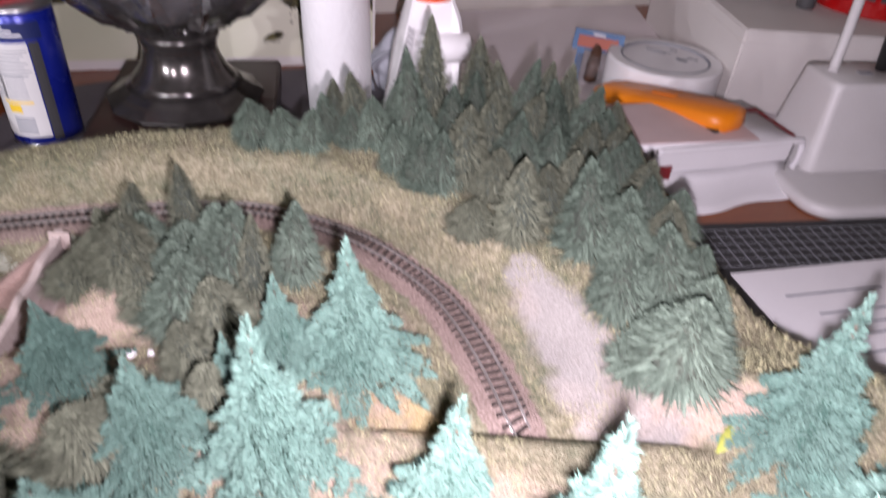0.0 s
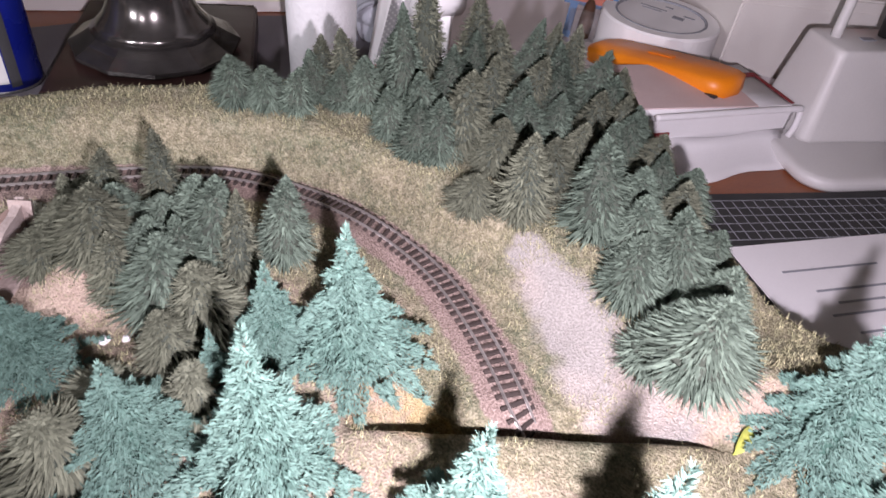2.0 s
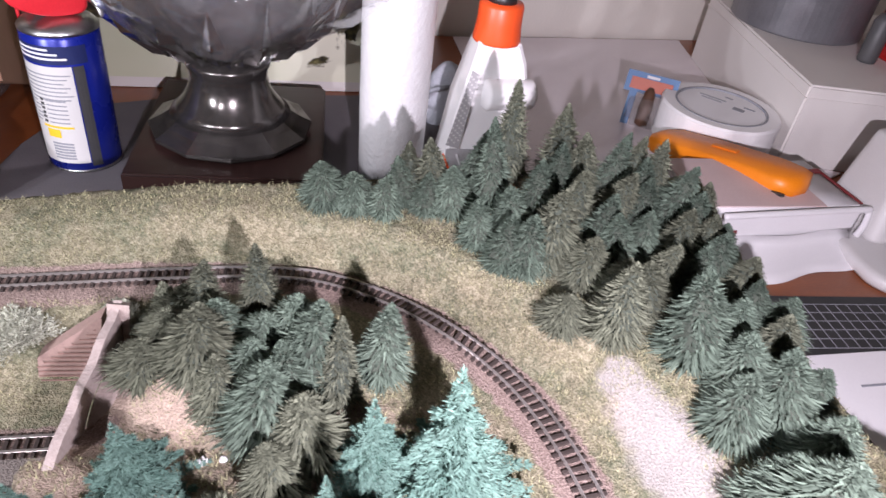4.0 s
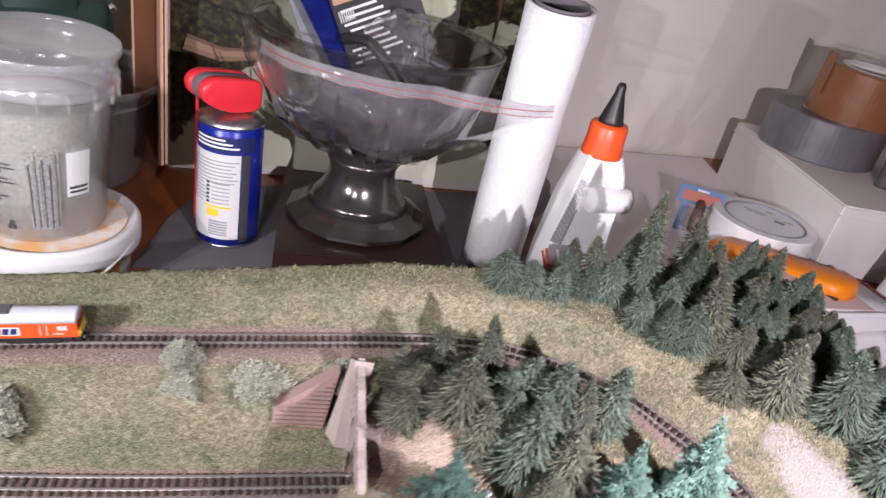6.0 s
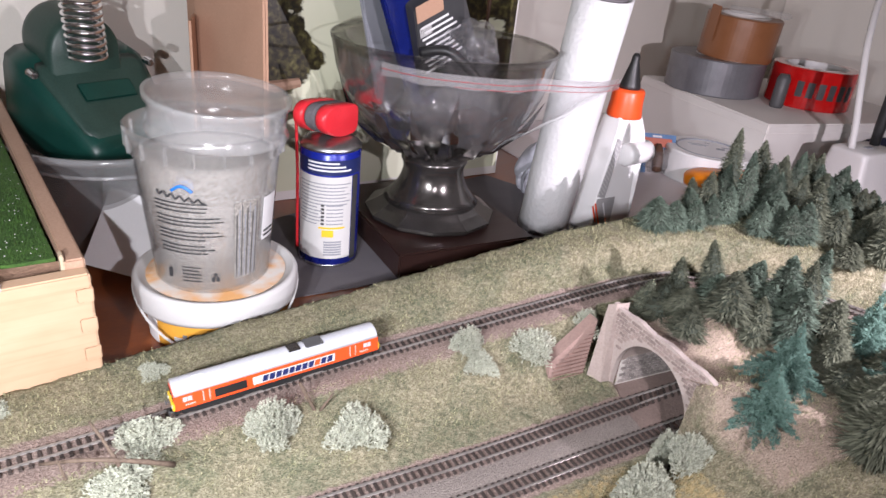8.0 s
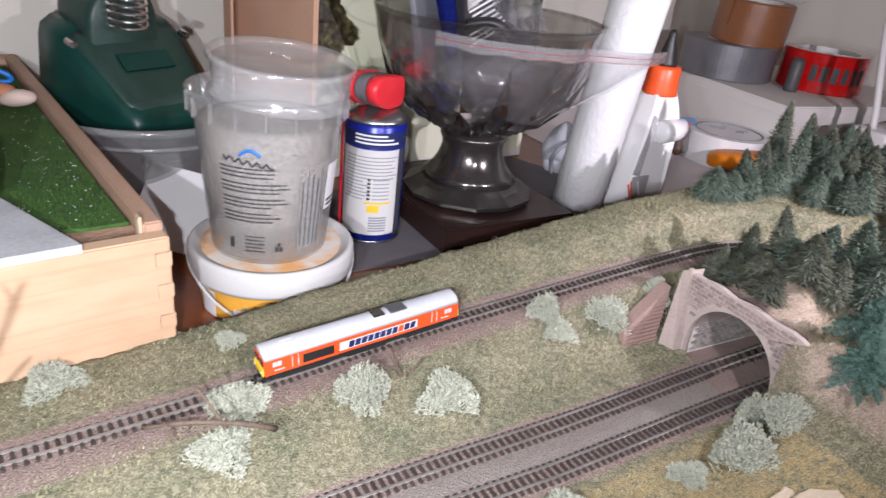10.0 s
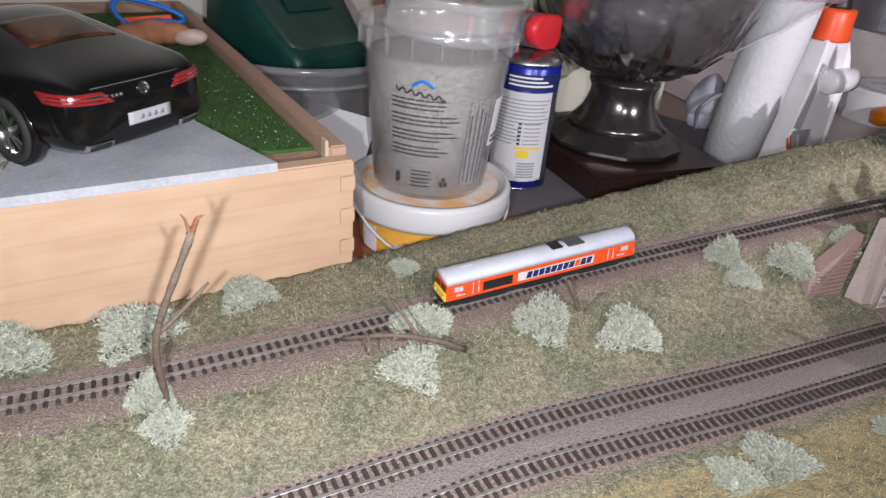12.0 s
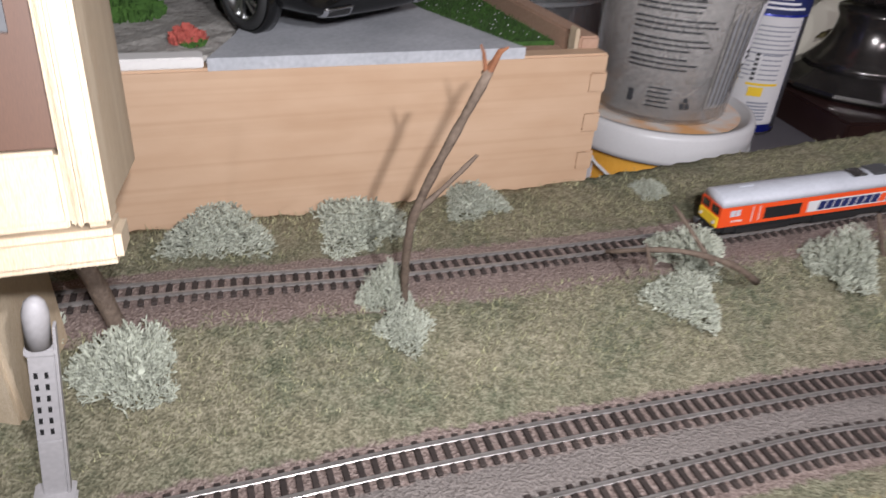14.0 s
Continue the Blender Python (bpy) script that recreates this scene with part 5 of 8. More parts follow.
# ---- on the desk ----
def spray_can():
    t = thing("spray_can", pose(-0.322, 0.832, 0.002), "blue spray can with a white label and a red nozzle cap", "spray can")
    r = 0.0320
    body = part("body", lathe([(0, 0), (r - 0.003, 0), (r, 0.002), (r, 0.127), (r - 0.002, 0.130), (0, 0.130)]), M["blue"], t, smooth=True)
    part("shoulder", lathe([(r - 0.001, 0.129), (r + 0.0005, 0.130), (r + 0.0005, 0.132), (r - 0.003, 0.136), (r - 0.010, 0.141), (0, 0.143)]), M["silver"], t, "bare aluminium shoulder", True)
    part("bottom_rim", lathe([(r - 0.002, 0.0), (r + 0.0007, 0.0006), (r + 0.0007, 0.0022), (r - 0.001, 0.003)]), M["silver"], t, smooth=True)
    # the cap: a duckbill nozzle with two red cheeks and a grey lever between them
    turn = pose(0, 0, 0, 0, 0, 45)
    bill = [(0.021, 0.146), (0.0235, 0.152), (0.023, 0.168), (0.018, 0.173), (0.004, 0.1755), (-0.028, 0.1785), (-0.042, 0.177), (-0.050, 0.172), (-0.052, 0.165), (-0.048, 0.157), (-0.036, 0.150), (-0.020, 0.145), (-0.006, 0.143), (0.014, 0.143)]

    bill = [(x * 0.80 if x < 0 else x * 0.92, z) for x, z in bill]
    rounded = []
    for i in range(len(bill)):
        # rounds the outline between its corners
        (ax, az), (bx, bz), (cx, cz), (dx, dz) = bill[i - 1], bill[i], bill[(i + 1) % len(bill)], bill[(i + 2) % len(bill)]
        for q in (0.0, 0.33, 0.66):
            w0, w1, w2, w3 = -q + 2 * q * q - q ** 3, 2 - 5 * q * q + 3 * q ** 3, q + 4 * q * q - 3 * q ** 3, -q * q + q ** 3
            rounded.append(((ax * w0 + bx * w1 + cx * w2 + dx * w3) / 2, (az * w0 + bz * w1 + cz * w2 + dz * w3) / 2))
    bill = rounded

    def cheek(y0, y1, grow):
        w = bmesh.new()
        cx, cz = -0.010, 0.160
        lay = [[w.verts.new((cx + (x - cx) * k * grow, y, cz + (z - cz) * k * grow)) for x, z in bill] for y, k in ((y0, 0.86), (y0 + 0.0008, 0.95), (y0 + 0.003, 1.0), (y1 - 0.003, 1.0), (y1 - 0.0008, 0.95), (y1, 0.86))]
        for p, q in zip(lay, lay[1:]):
            for i in range(len(bill)):
                j = (i + 1) % len(bill)
                w.faces.new((p[i], p[j], q[j], q[i]))
        w.faces.new(lay[0]), w.faces.new(lay[-1])
        bmesh.ops.transform(w, matrix=turn, verts=w.verts)
        return w
    part("cap_cheek", cheek(-0.0200, -0.0070, 1.0), M["red"], t, "matt red nozzle cheek", True)
    part("cap_cheek", cheek(0.0070, 0.0200, 1.0), M["red"], t, "matt red nozzle cheek", True)
    part("nozzle_lever", cheek(-0.0068, 0.0068, 0.97), M["felt"], t, "grey nozzle lever")
    part("straw", tube([(-0.036, 0.004, 0.155), (-0.0345, 0.002, 0.10), (-0.0345, 0.0, 0.012)], 0.0016, 8), M["red"], t, "thin red straw")
    part("label", lathe_arc(r + 0.0003, 186, 304, 0.010, 0.104), M["white"], t, "white printed label")
    part("label_band", lathe_arc(r + 0.0004, 186, 330, 0.106, 0.122), M["navy"], t)
    for k in range(3):
        part("band_line", lathe_arc(r + 0.0006, 215, 300 - 12 * k, 0.110 + 0.004 * k, 0.1118 + 0.004 * k), M["paper"], t)
    part("label_side", lathe_arc(r + 0.0004, 306, 322, 0.006, 0.104), M["ink"], t)
    part("label_side", lathe_arc(r + 0.0004, 150, 160, 0.100, 0.124), M["yellow"], t)
    for k in range(13):
        part("text_line", lathe_arc(r + 0.0006, 194 + (k % 3) * 2, (236 if k < 6 else 288) + (k * 7 % 5) * 3, 0.050 + 0.0038 * k, 0.0511 + 0.0038 * k), M["midink"], t)
    for k in range(6):
        part("pictogram", lathe_arc(r + 0.0006, 244, 250, 0.050 + 0.0042 * k, 0.0525 + 0.0042 * k), M["ink"], t)
        part("text_line", lathe_arc(r + 0.0006, 254, 286, 0.0505 + 0.0042 * k, 0.0516 + 0.0042 * k), M["midink"], t)
    part("yellow_mark", lathe_arc(r + 0.0007, 246, 268, 0.036, 0.044), M["yellow"], t)
    part("yellow_mark", lathe_arc(r + 0.0007, 240, 290, 0.0455, 0.0475), M["yellow"], t)
    for k in range(6):
        part("barcode_line", lathe_arc(r + 0.0006, 250, 284, 0.014 + 0.0030 * k, 0.0158 + 0.0030 * k), M["midink"], t)


def lathe_arc(r, a0, a1, z0, z1, r1=None):
    """A thin curved plate that follows a turned side."""
    bm = bmesh.new()
    n = max(int(abs(a1 - a0) / 5), 2)
    r1 = r if r1 is None else r1
    rows = []
    for i in range(n + 1):
        a = radians(a0 + (a1 - a0) * i / n)
        c, s = math.cos(a), math.sin(a)
        rows.append([bm.verts.new(p) for p in ((r * c, r * s, z0), (r1 * c, r1 * s, z1), ((r1 - 0.0004) * c, (r1 - 0.0004) * s, z1), ((r - 0.0004) * c, (r - 0.0004) * s, z0))])
    for a, b in zip(rows, rows[1:]):
        for i in range(4):
            bm.faces.new((a[i], b[i], b[(i + 1) % 4], a[(i + 1) % 4]))
    bm.faces.new(rows[0]), bm.faces.new(rows[-1])
    return bm


spray_can()


def glass_bowl():
    block = thing("plinth_block", pose(-0.188, 0.884, 0, 0, 0, 9), "dark-stained wooden block on the desk", "plinth")
    part("block", boxed((-0.088, -0.108, 0.0), (0.088, 0.100, 0.030), 0.002), M["block"], block)
    t = thing("footed_bowl", pose(-0.190, 0.874, 0.0312), "smoky glass bowl on a faceted dark metal foot, holding odds", "bowl")
    part("foot", lathe([(0, 0), (0.076, 0.0), (0.079, 0.003), (0.079, 0.0065), (0.074, 0.009), (0.0655, 0.0135), (0.0560, 0.020), (0, 0.0205)], 12, pose(0, 0, 0, 0, 0, 15)), M["pewter"], t, "faceted dark metal foot")
    part("stem", lathe([(0, 0.0195), (0.0575, 0.0195), (0.0500, 0.027), (0.0430, 0.036), (0.0385, 0.046), (0.0362, 0.056), (0.0366, 0.063), (0.0395, 0.0685), (0.0395, 0.0730), (0, 0.075)], 48), M["pewter"], t, smooth=True)
    # the bowl: thick glass, with cut petals low down
    outer = [(0.010, 0.0755), (0.032, 0.078), (0.060, 0.092), (0.088, 0.115), (0.108, 0.142), (0.119, 0.170), (0.1245, 0.198), (0.1265, 0.204)]
    inner = [(0.1245, 0.2045), (0.1220, 0.198), (0.1150, 0.170), (0.1040, 0.144), (0.084, 0.119), (0.057, 0.097), (0.030, 0.084), (0.0, 0.082)]
    bm = lathe(outer + inner, 64)
    for v in bm.verts:
        r = math.hypot(v.co.x, v.co.y)
        if 0.03 < r and v.co.z < 0.165:
            a = math.atan2(v.co.y, v.co.x)
            k = 1 + 0.030 * abs(math.sin(8 * a)) * (1 - (v.co.z - 0.075) / 0.09)
            v.co.x *= k
            v.co.y *= k
    part("glass", bm, M["glass"], t, "smoky clear glass with cut petals", True).visible_shadow = False
    for k in range(16):
        petal = bmesh.new()
        a, da = 2 * math.pi * (k + 0.5) / 16, 0.115
        def at(r, z, da=0.0, out=0.0):
            return petal.verts.new(((r + out) * math.cos(a + da), (r + out) * math.sin(a + da), z))
        low, top = at(0.036, 0.0795, 0, 0.001), at(0.1165, 0.156 + 0.018 * (k % 2), 0, 0.003)
        l1, r1, c1 = at(0.068, 0.0955, da, 0.003), at(0.068, 0.0955, -da, 0.003), at(0.068, 0.0955, 0.02, 0.0110)
        l2, r2, c2 = at(0.093, 0.118, da * 0.8, 0.003), at(0.093, 0.118, -da * 0.8, 0.003), at(0.093, 0.118, -0.015, 0.0105)
        for f in ((low, l1, c1), (low, c1, r1), (l1, l2, c2, c1), (c1, c2, r2, r1), (l2, top, c2), (c2, top, r2)):
            petal.faces.new(f)
        part("cut_petal", petal, M["petal"], t)
    # a ring of pointed facets round the bowl's foot
    for k in range(30):
        a, da = 2 * math.pi * k / 30, 0.10
        facet = bmesh.new()
        v = [facet.verts.new((q * math.cos(a + e), q * math.sin(a + e), z)) for q, z, e in ((0.034, 0.0785, 0), (0.050, 0.0855, da), (0.050, 0.0855, -da), (0.074, 0.1010, 0.03 * (-1) ** k), (0.0585, 0.0840, 0.02 * (-1) ** k))]
        for f in ((0, 1, 4), (4, 1, 3), (0, 4, 2), (4, 3, 2)):
            facet.faces.new([v[i] for i in f])
        part("cut_facet", facet, M["petal"], t)
    part("rim", lathe([(0.1242, 0.2045), (0.1262, 0.2058), (0.1245, 0.2070), (0.1232, 0.2058)], 64, closed=True), M["glass"], t, smooth=True)

    # what lies in it
    def inside(name, bm, material, m, label, category, smooth=False):
        return solid(name, bm, material, pose(-0.190, 0.874, 0.0312) @ m, label, category, smooth=smooth)
    inside("blue_folder", boxed((-0.026, -0.004, -0.115), (0.026, 0.004, 0.110), 0.0015), M["deepblue"], pose(-0.046, -0.010, 0.215, 10, -34, 30), "blue plastic sleeve leaning in the bowl", "folder")
    inside("grey_folder", boxed((-0.030, -0.003, -0.11), (0.030, 0.003, 0.10), 0.0015), M["midink"], pose(-0.066, 0.020, 0.215, 10, -28, 35), "grey-blue card sleeve leaning in the bowl", "folder")
    inside("dark_ruler", boxed((-0.014, -0.004, -0.11), (0.014, 0.004, 0.12), 0.002), M["darkgrey"], pose(0.028, 0.030, 0.215, 5, -30, 20), "dark grey plastic bar leaning in the bowl", "bar")
    pk = thing("printed_carton", pose(-0.190, 0.874, 0.0312) @ pose(-0.010, 0.000, 0.205, 20, -26, 15), "black printed carton with pale text in the bowl", "box")
    part("carton", boxed((-0.032, -0.010, -0.060), (0.032, 0.010, 0.060), 0.001), M["ink"], pk)
    part("flap", boxed((-0.030, -0.011, 0.044), (0.004, -0.0102, 0.064)), M["cardboard"], pk)
    for k in range(9):
        part("text_line", boxed((-0.026 + (k % 2) * 0.004, -0.0108, 0.034 - k * 0.0075), (0.010 + (k * 5 % 4) * 0.005, -0.0102, 0.0365 - k * 0.0075)), M["paper"], pk)
    for k in range(7):
        part("barcode_line", boxed((-0.028 + k * 0.0022, -0.0110, 0.024), (-0.0268 + k * 0.0022, -0.0104, 0.036)), M["white"], pk)
    bm = bmesh.new()
    bmesh.ops.create_icosphere(bm, subdivisions=5, radius=0.034)
    for v in bm.verts:
        v.co *= 1 + 0.24 * noise.noise(v.co * 55) + 0.10 * abs(noise.noise(v.co * 140))
    inside("crumpled_film", bm, M["bag"], pose(0.020, -0.020, 0.196), "crumpled ball of clear film in the bowl", "plastic film", True)
    inside("black_clip", tube(smooth_line([(-0.035, -0.02, 0.195), (-0.01, -0.035, 0.200), (0.012, -0.045, 0.185), (0.03, -0.05, 0.165)], 0.004), 0.0055, 10), M["black"], Matrix(), "black plastic clip in the bowl", "clip", True)
    inside("dark_pouch", boxed((-0.03, -0.02, -0.018), (0.03, 0.02, 0.018), 0.008, 3), M["darkgrey"], pose(0.045, 0.030, 0.170, 10, 20, 30), "dark pouch lying in the bowl", "pouch", True)
    bm = bmesh.new()
    bmesh.ops.create_icosphere(bm, subdivisions=5, radius=0.046)
    for v in bm.verts:
        v.co *= 1 + 0.16 * noise.noise(v.co * 32) + 0.10 * abs(noise.noise(v.co * 80))
        v.co.x *= 1.35
        v.co.z *= 0.80
    inside("cloudy_pouch", bm, M["cloud"], pose(0.012, -0.016, 0.134, 6, 8, 20), "crumpled cloudy plastic pouch low in the bowl", "pouch", True)


    # a clear zip bag hung over the front of the rim
    bag = thing("zip_bag", pose(-0.190, 0.874, 0.0312), "clear zip bag with a red seal hung over the bowl's front", "plastic bag")
    bm = bmesh.new()
    grid = []
    for i in range(49):
        s = i / 48
        a = radians(198 + 132 * s)
        row = []
        for j in range(17):
            q = j / 16
            r = 0.134 - 0.045 * q * q + 0.006 * math.sin(14 * s + 5 * q) * q + 0.006 * noise.noise((s * 8, q * 3, 1)) + 0.0030 * abs(noise.noise((s * 22 + 3 * q, q * 3, 4))) * min(q * 3, 1)
            if s > 0.75:
                r += 0.06 * (s - 0.75) / 0.25 * (1 - q)
            z = 0.200 - 0.085 * q - 0.010 * s + 0.003 * noise.noise((s * 11, q * 6, 8))
            row.append(bm.verts.new((r * math.cos(a), r * math.sin(a), z)))
        grid.append(row)
    for a, b in zip(grid, grid[1:]):
        for j in range(16):
            bm.faces.new((a[j], b[j], b[j + 1], a[j + 1]))
    sheet = part("sheet", bm, M["bag"], bag, "", True)
    sheet.visible_shadow = False
    def mouth(s, drop):
        # along the bag's zipped mouth
        a = radians(198 + 132 * s)
        r = 0.1354 + (0.06 * (s - 0.75) / 0.25 if s > 0.75 else 0) + 0.0015 * math.sin(s * 23)
        return r * math.cos(a), r * math.sin(a), 0.2005 - 0.010 * s - drop
    bm = bmesh.new()
    rows = [[bm.verts.new(mouth(i / 60, d)) for d in (0.0, 0.004, 0.0085, 0.0125 + 0.001 * math.sin(i * 0.7))] for i in range(12, 61)]
    for a, b in zip(rows, rows[1:]):
        for k in range(3):
            bm.faces.new((a[k], b[k], b[k + 1], a[k + 1]))
    band = part("zip_band", bm, M["zipband"], bag, "milky double-walled zip strip", True)
    band.visible_shadow = False
    part("red_seal", tube([mouth(i / 60, 0.0062) for i in range(12, 61, 2)], 0.0004, 6), M["dullred"], bag, "thin dull red zip seal")
    part("red_seal", tube([mouth(i / 60, 0.0116) for i in range(26, 61, 2)], 0.0003, 6), M["dullred"], bag, "thin dull red zip seal")


glass_bowl()


def paper_roll():
    base, top = Vector((-0.028, 0.876, 0.0)), Vector((-0.030, 0.828, 0.300))
    m = Matrix.Translation(base) @ (top - base).to_track_quat("Z", "Y").to_matrix().to_4x4()
    t = thing("paper_roll", m, "tall white embossed paper roll standing on the desk", "paper roll")
    h = (top - base).length
    bm = lathe([(0.029, 0.0), (0.0325, 0.001), (0.0330, h * 0.3), (0.0322, h * 0.7), (0.0330, h), (0.029, h), (0.0265, h - 0.004), (0.0265, 0.0)], 40)
    part("roll", bm, M["tissue"], t, smooth=True)
    part("core_tube", lathe([(0.0262, 0.004), (0.0262, h + 0.002), (0.0250, h + 0.002), (0.0250, 0.004)], 40, closed=True), M["felt"], t, "grey card core", True)


paper_roll()


def glue_bottle():
    t = thing("glue_bottle", pose(0.060, 0.874, 0, 0, 0, 14), "white glue bottle with an orange collar and black tip", "glue bottle")
    outline = [(-0.040, 0.0), (0.031, 0.0), (0.034, 0.004), (0.033, 0.118), (0.029, 0.138), (0.021, 0.156), (-0.020, 0.156), (-0.024, 0.138), (-0.033, 0.100), (-0.041, 0.040), (-0.043, 0.006)]
    bm = bmesh.new()
    rows = []
    for y, k in ((-0.022, 0.90), (-0.018, 0.98), (0.0, 1.0), (0.018, 0.98), (0.022, 0.90)):
        rows.append([bm.verts.new(((x + 0.010) * k - 0.010, y * (1 if z < 0.12 else 1 - 0.25 * (z - 0.12) / 0.032), z * (0.97 if k < 0.95 else 1) + (0.002 if k < 0.95 else 0))) for x, z in outline])
    n = len(outline)
    for a, b in zip(rows, rows[1:]):
        for i in range(n):
            bm.faces.new((a[i], a[(i + 1) % n], b[(i + 1) % n], b[i]))
    bm.faces.new(rows[0]), bm.faces.new(rows[-1])
    part("body", bm, M["gluewhite"], t)
    part("collar", lathe([(0.0, 0.154), (0.0222, 0.154), (0.0224, 0.156), (0.0205, 0.172), (0.0205, 0.186), (0.0190, 0.1890), (0, 0.190)], 28), M["glueorange"], t, "orange screw collar", True)
    part("nozzle", lathe([(0.0, 0.189), (0.0135, 0.189), (0.0128, 0.193), (0.0052, 0.222), (0.0050, 0.228), (0.0030, 0.232), (0, 0.2325)], 24), M["black"], t, "black conical tip", True)
    part("grip_boss", lathe([(0, -0.024), (0.0125, -0.024), (0.0145, -0.021), (0.0145, 0.022), (0.0125, 0.025), (0, 0.025)], 28, pose(0.013, -0.022, 0.110, 0, 90, 6)), M["gluewhite"], t, smooth=True)
    # a grey panel of white dots on the slanted shoulder
    bm = bmesh.new()
    q = [(-0.0405, 0.056), (-0.0270, 0.052), (-0.0180, 0.128), (-0.0245, 0.132)]
    f, b = [bm.verts.new((x, -0.0221, z)) for x, z in q], [bm.verts.new((x, -0.0212, z)) for x, z in q]
    bm.faces.new(f), bm.faces.new(b[::-1])
    for i in range(4):
        bm.faces.new((f[i], f[(i + 1) % 4], b[(i + 1) % 4], b[i]))
    panel = part("dotted_panel", bm, M["palegrey"], t, "grey panel with white dots")
    for i in range(14):
        for j in range(4):
            z = 0.059 + i * 0.0052 + (j % 2) * 0.0026
            x = -0.0395 + (z - 0.056) * 0.205 + j * 0.0031
            if z < 0.127:
                part("printed_dot", lathe([(0.0, -0.0003), (0.0010, -0.0003), (0.0010, 0.0003), (0, 0.0003)], 8, pose(x, -0.0222, z, 90, 0, 0)), M["white"], panel)
    lab = part("label", boxed((-0.0400, -0.0226, 0.008), (-0.008, -0.0218, 0.052)), M["palegrey"], t, "pale grey label with slanted orange lines")
    for x, z, h, m in ((-0.036, 0.020, 0.026, M["glueorange"]), (-0.028, 0.014, 0.036, M["glueorange"]), (-0.020, 0.026, 0.022, M["paper"]), (-0.014, 0.012, 0.012, M["glueorange"])):
        part("label_bar", boxed((-0.0011, -0.0004, 0), (0.0011, 0.0003, h), 0, 1, pose(x, -0.0227, z, 0, -24, 0)), m, lab)
    for k in range(6):
        part("text_line", boxed((-0.037 + k * 0.0012, -0.0229, 0.010 + k * 0.0036), (-0.024 + k * 0.0012, -0.0225, 0.0112 + k * 0.0036)), M["midink"], lab)


glue_bottle()


def bucket_and_pail():
    # the pail below
    t = thing("paint_pail", pose(-0.444, 0.718, 0) @ Matrix.Diagonal((1, 1, 1.12, 1)), "white plastic pail with an orange label and wire handle", "pail")

    def rp(z):
        return 0.061 + 0.05 * z
    part("pail_body", lathe([(0, 0), (0.060, 0), (0.0612, 0.002), (rp(0.034), 0.034), (0.0, 0.034)], 56), M["white"], t, smooth=True)
    part("lid", lathe([(0.064, 0.030), (0.0705, 0.030), (0.0712, 0.033), (0.0712, 0.047), (0.0695, 0.0500), (0.066, 0.0505), (0.0645, 0.0470), (0, 0.0470)], 64), M["white"], t, "white snap-on lid", True)
    part("label", lathe_arc(rp(0.002) + 0.0004, 190, 350, 0.002, 0.029, rp(0.029) + 0.0004), M["labelorange"], t, "orange-yellow wrap label")
    part("label_field", lathe_arc(rp(0.002) + 0.0008, 232, 300, 0.002, 0.014, rp(0.014) + 0.0008), M["paper"], t)
    part("label_field", lathe_arc(rp(0.002) + 0.0008, 196, 214, 0.001, 0.022, rp(0.022) + 0.0008), M["paper"], t)
    part("blue_badge", lathe_arc(rp(0.008) + 0.0012, 272, 312, 0.011, 0.0255, rp(0.025) + 0.0012), M["skyblue"], t, "blue oval badge")
    for k in range(6):
        part("text_line", lathe_arc(rp(0.012) + 0.0011, 240 + 5 * k, 243.5 + 5 * k, 0.0145, 0.0175, rp(0.017) + 0.0011), M["midink"], t)
    part("lid_print", lathe([(0.030, 0.0472), (0.060, 0.0472), (0.060, 0.0478), (0.030, 0.0478)], 48, closed=True), M["lidprint"], t, "peach and white print on the lid")
    hoop = [(0.071 * math.cos(radians(a)), 0.071 * math.sin(radians(a)), 0.040 - 0.034 * math.sin(radians((a - 180))) ** 1.5) for a in range(182, 359, 8)]
    part("wire_handle", tube(hoop, 0.0011, 6), M["white"], t)
    # the clear bucket of sand on it
    b = thing("sand_bucket", pose(-0.447, 0.712, 0.0572) @ Matrix.Diagonal((0.94, 0.94, 1.04, 1)), "clear plastic bucket of grey sand with a loose lid", "bucket")

    def rb(z):
        return 0.0505 + 0.105 * z
    wall = [(0, 0), (0.049, 0), (rb(0.002), 0.002), (rb(0.108), 0.108), (0.0655, 0.110), (0.0665, 0.124), (0.0675, 0.128), (0.0655, 0.1285), (0.064, 0.110), (rb(0.106) - 0.0012, 0.106), (rb(0.003) - 0.0012, 0.003), (0, 0.0025)]
    part("bucket_wall", lathe(wall, 64), M["milky"], b, "milky clear plastic", True).visible_shadow = False
    bm = lathe([(0, 0.003), (rb(0.004) - 0.0018, 0.0035), (rb(0.104) - 0.0018, 0.104), (0.045, 0.105), (0, 0.106)], 48)
    part("sand", bm, M["sand"], b, "grey sand", True)
    lid = part("lid", lathe([(0.0, 0.150), (0.056, 0.150), (0.0600, 0.153), (0.0610, 0.1525), (0.0610, 0.148), (0.0580, 0.146), (0.0560, 0.128), (0.0600, 0.124), (0.0590, 0.122), (0.0545, 0.126), (0.0562, 0.148), (0, 0.1482)], 64, pose(0.003, 0.004, 0, 3, 3, 0)), M["lidplastic"], b, "loose milky lid", True)
    lid.visible_shadow = False
    for k in range(18):
        a = radians(20 * k)
        part("rim_rib", boxed((0.0640, -0.0006, 0.110), (0.0672, 0.0006, 0.124), 0, 1, pose(0, 0, 0, 0, 0, 20 * k)), M["milky"], b)
    # print on the side that faces the room: heading squiggle, text, symbols, barcode
    squig = [((rb(0.088) + 0.0006) * math.cos(radians(a)), (rb(0.088) + 0.0006) * math.sin(radians(a)), 0.0865 + 0.0018 * math.sin(a * 0.9) - 0.00012 * (a - 236)) for a in np.arange(226, 266, 1.5)]
    part("script_heading", tube(squig, 0.00075, 6), M["ink"], b)
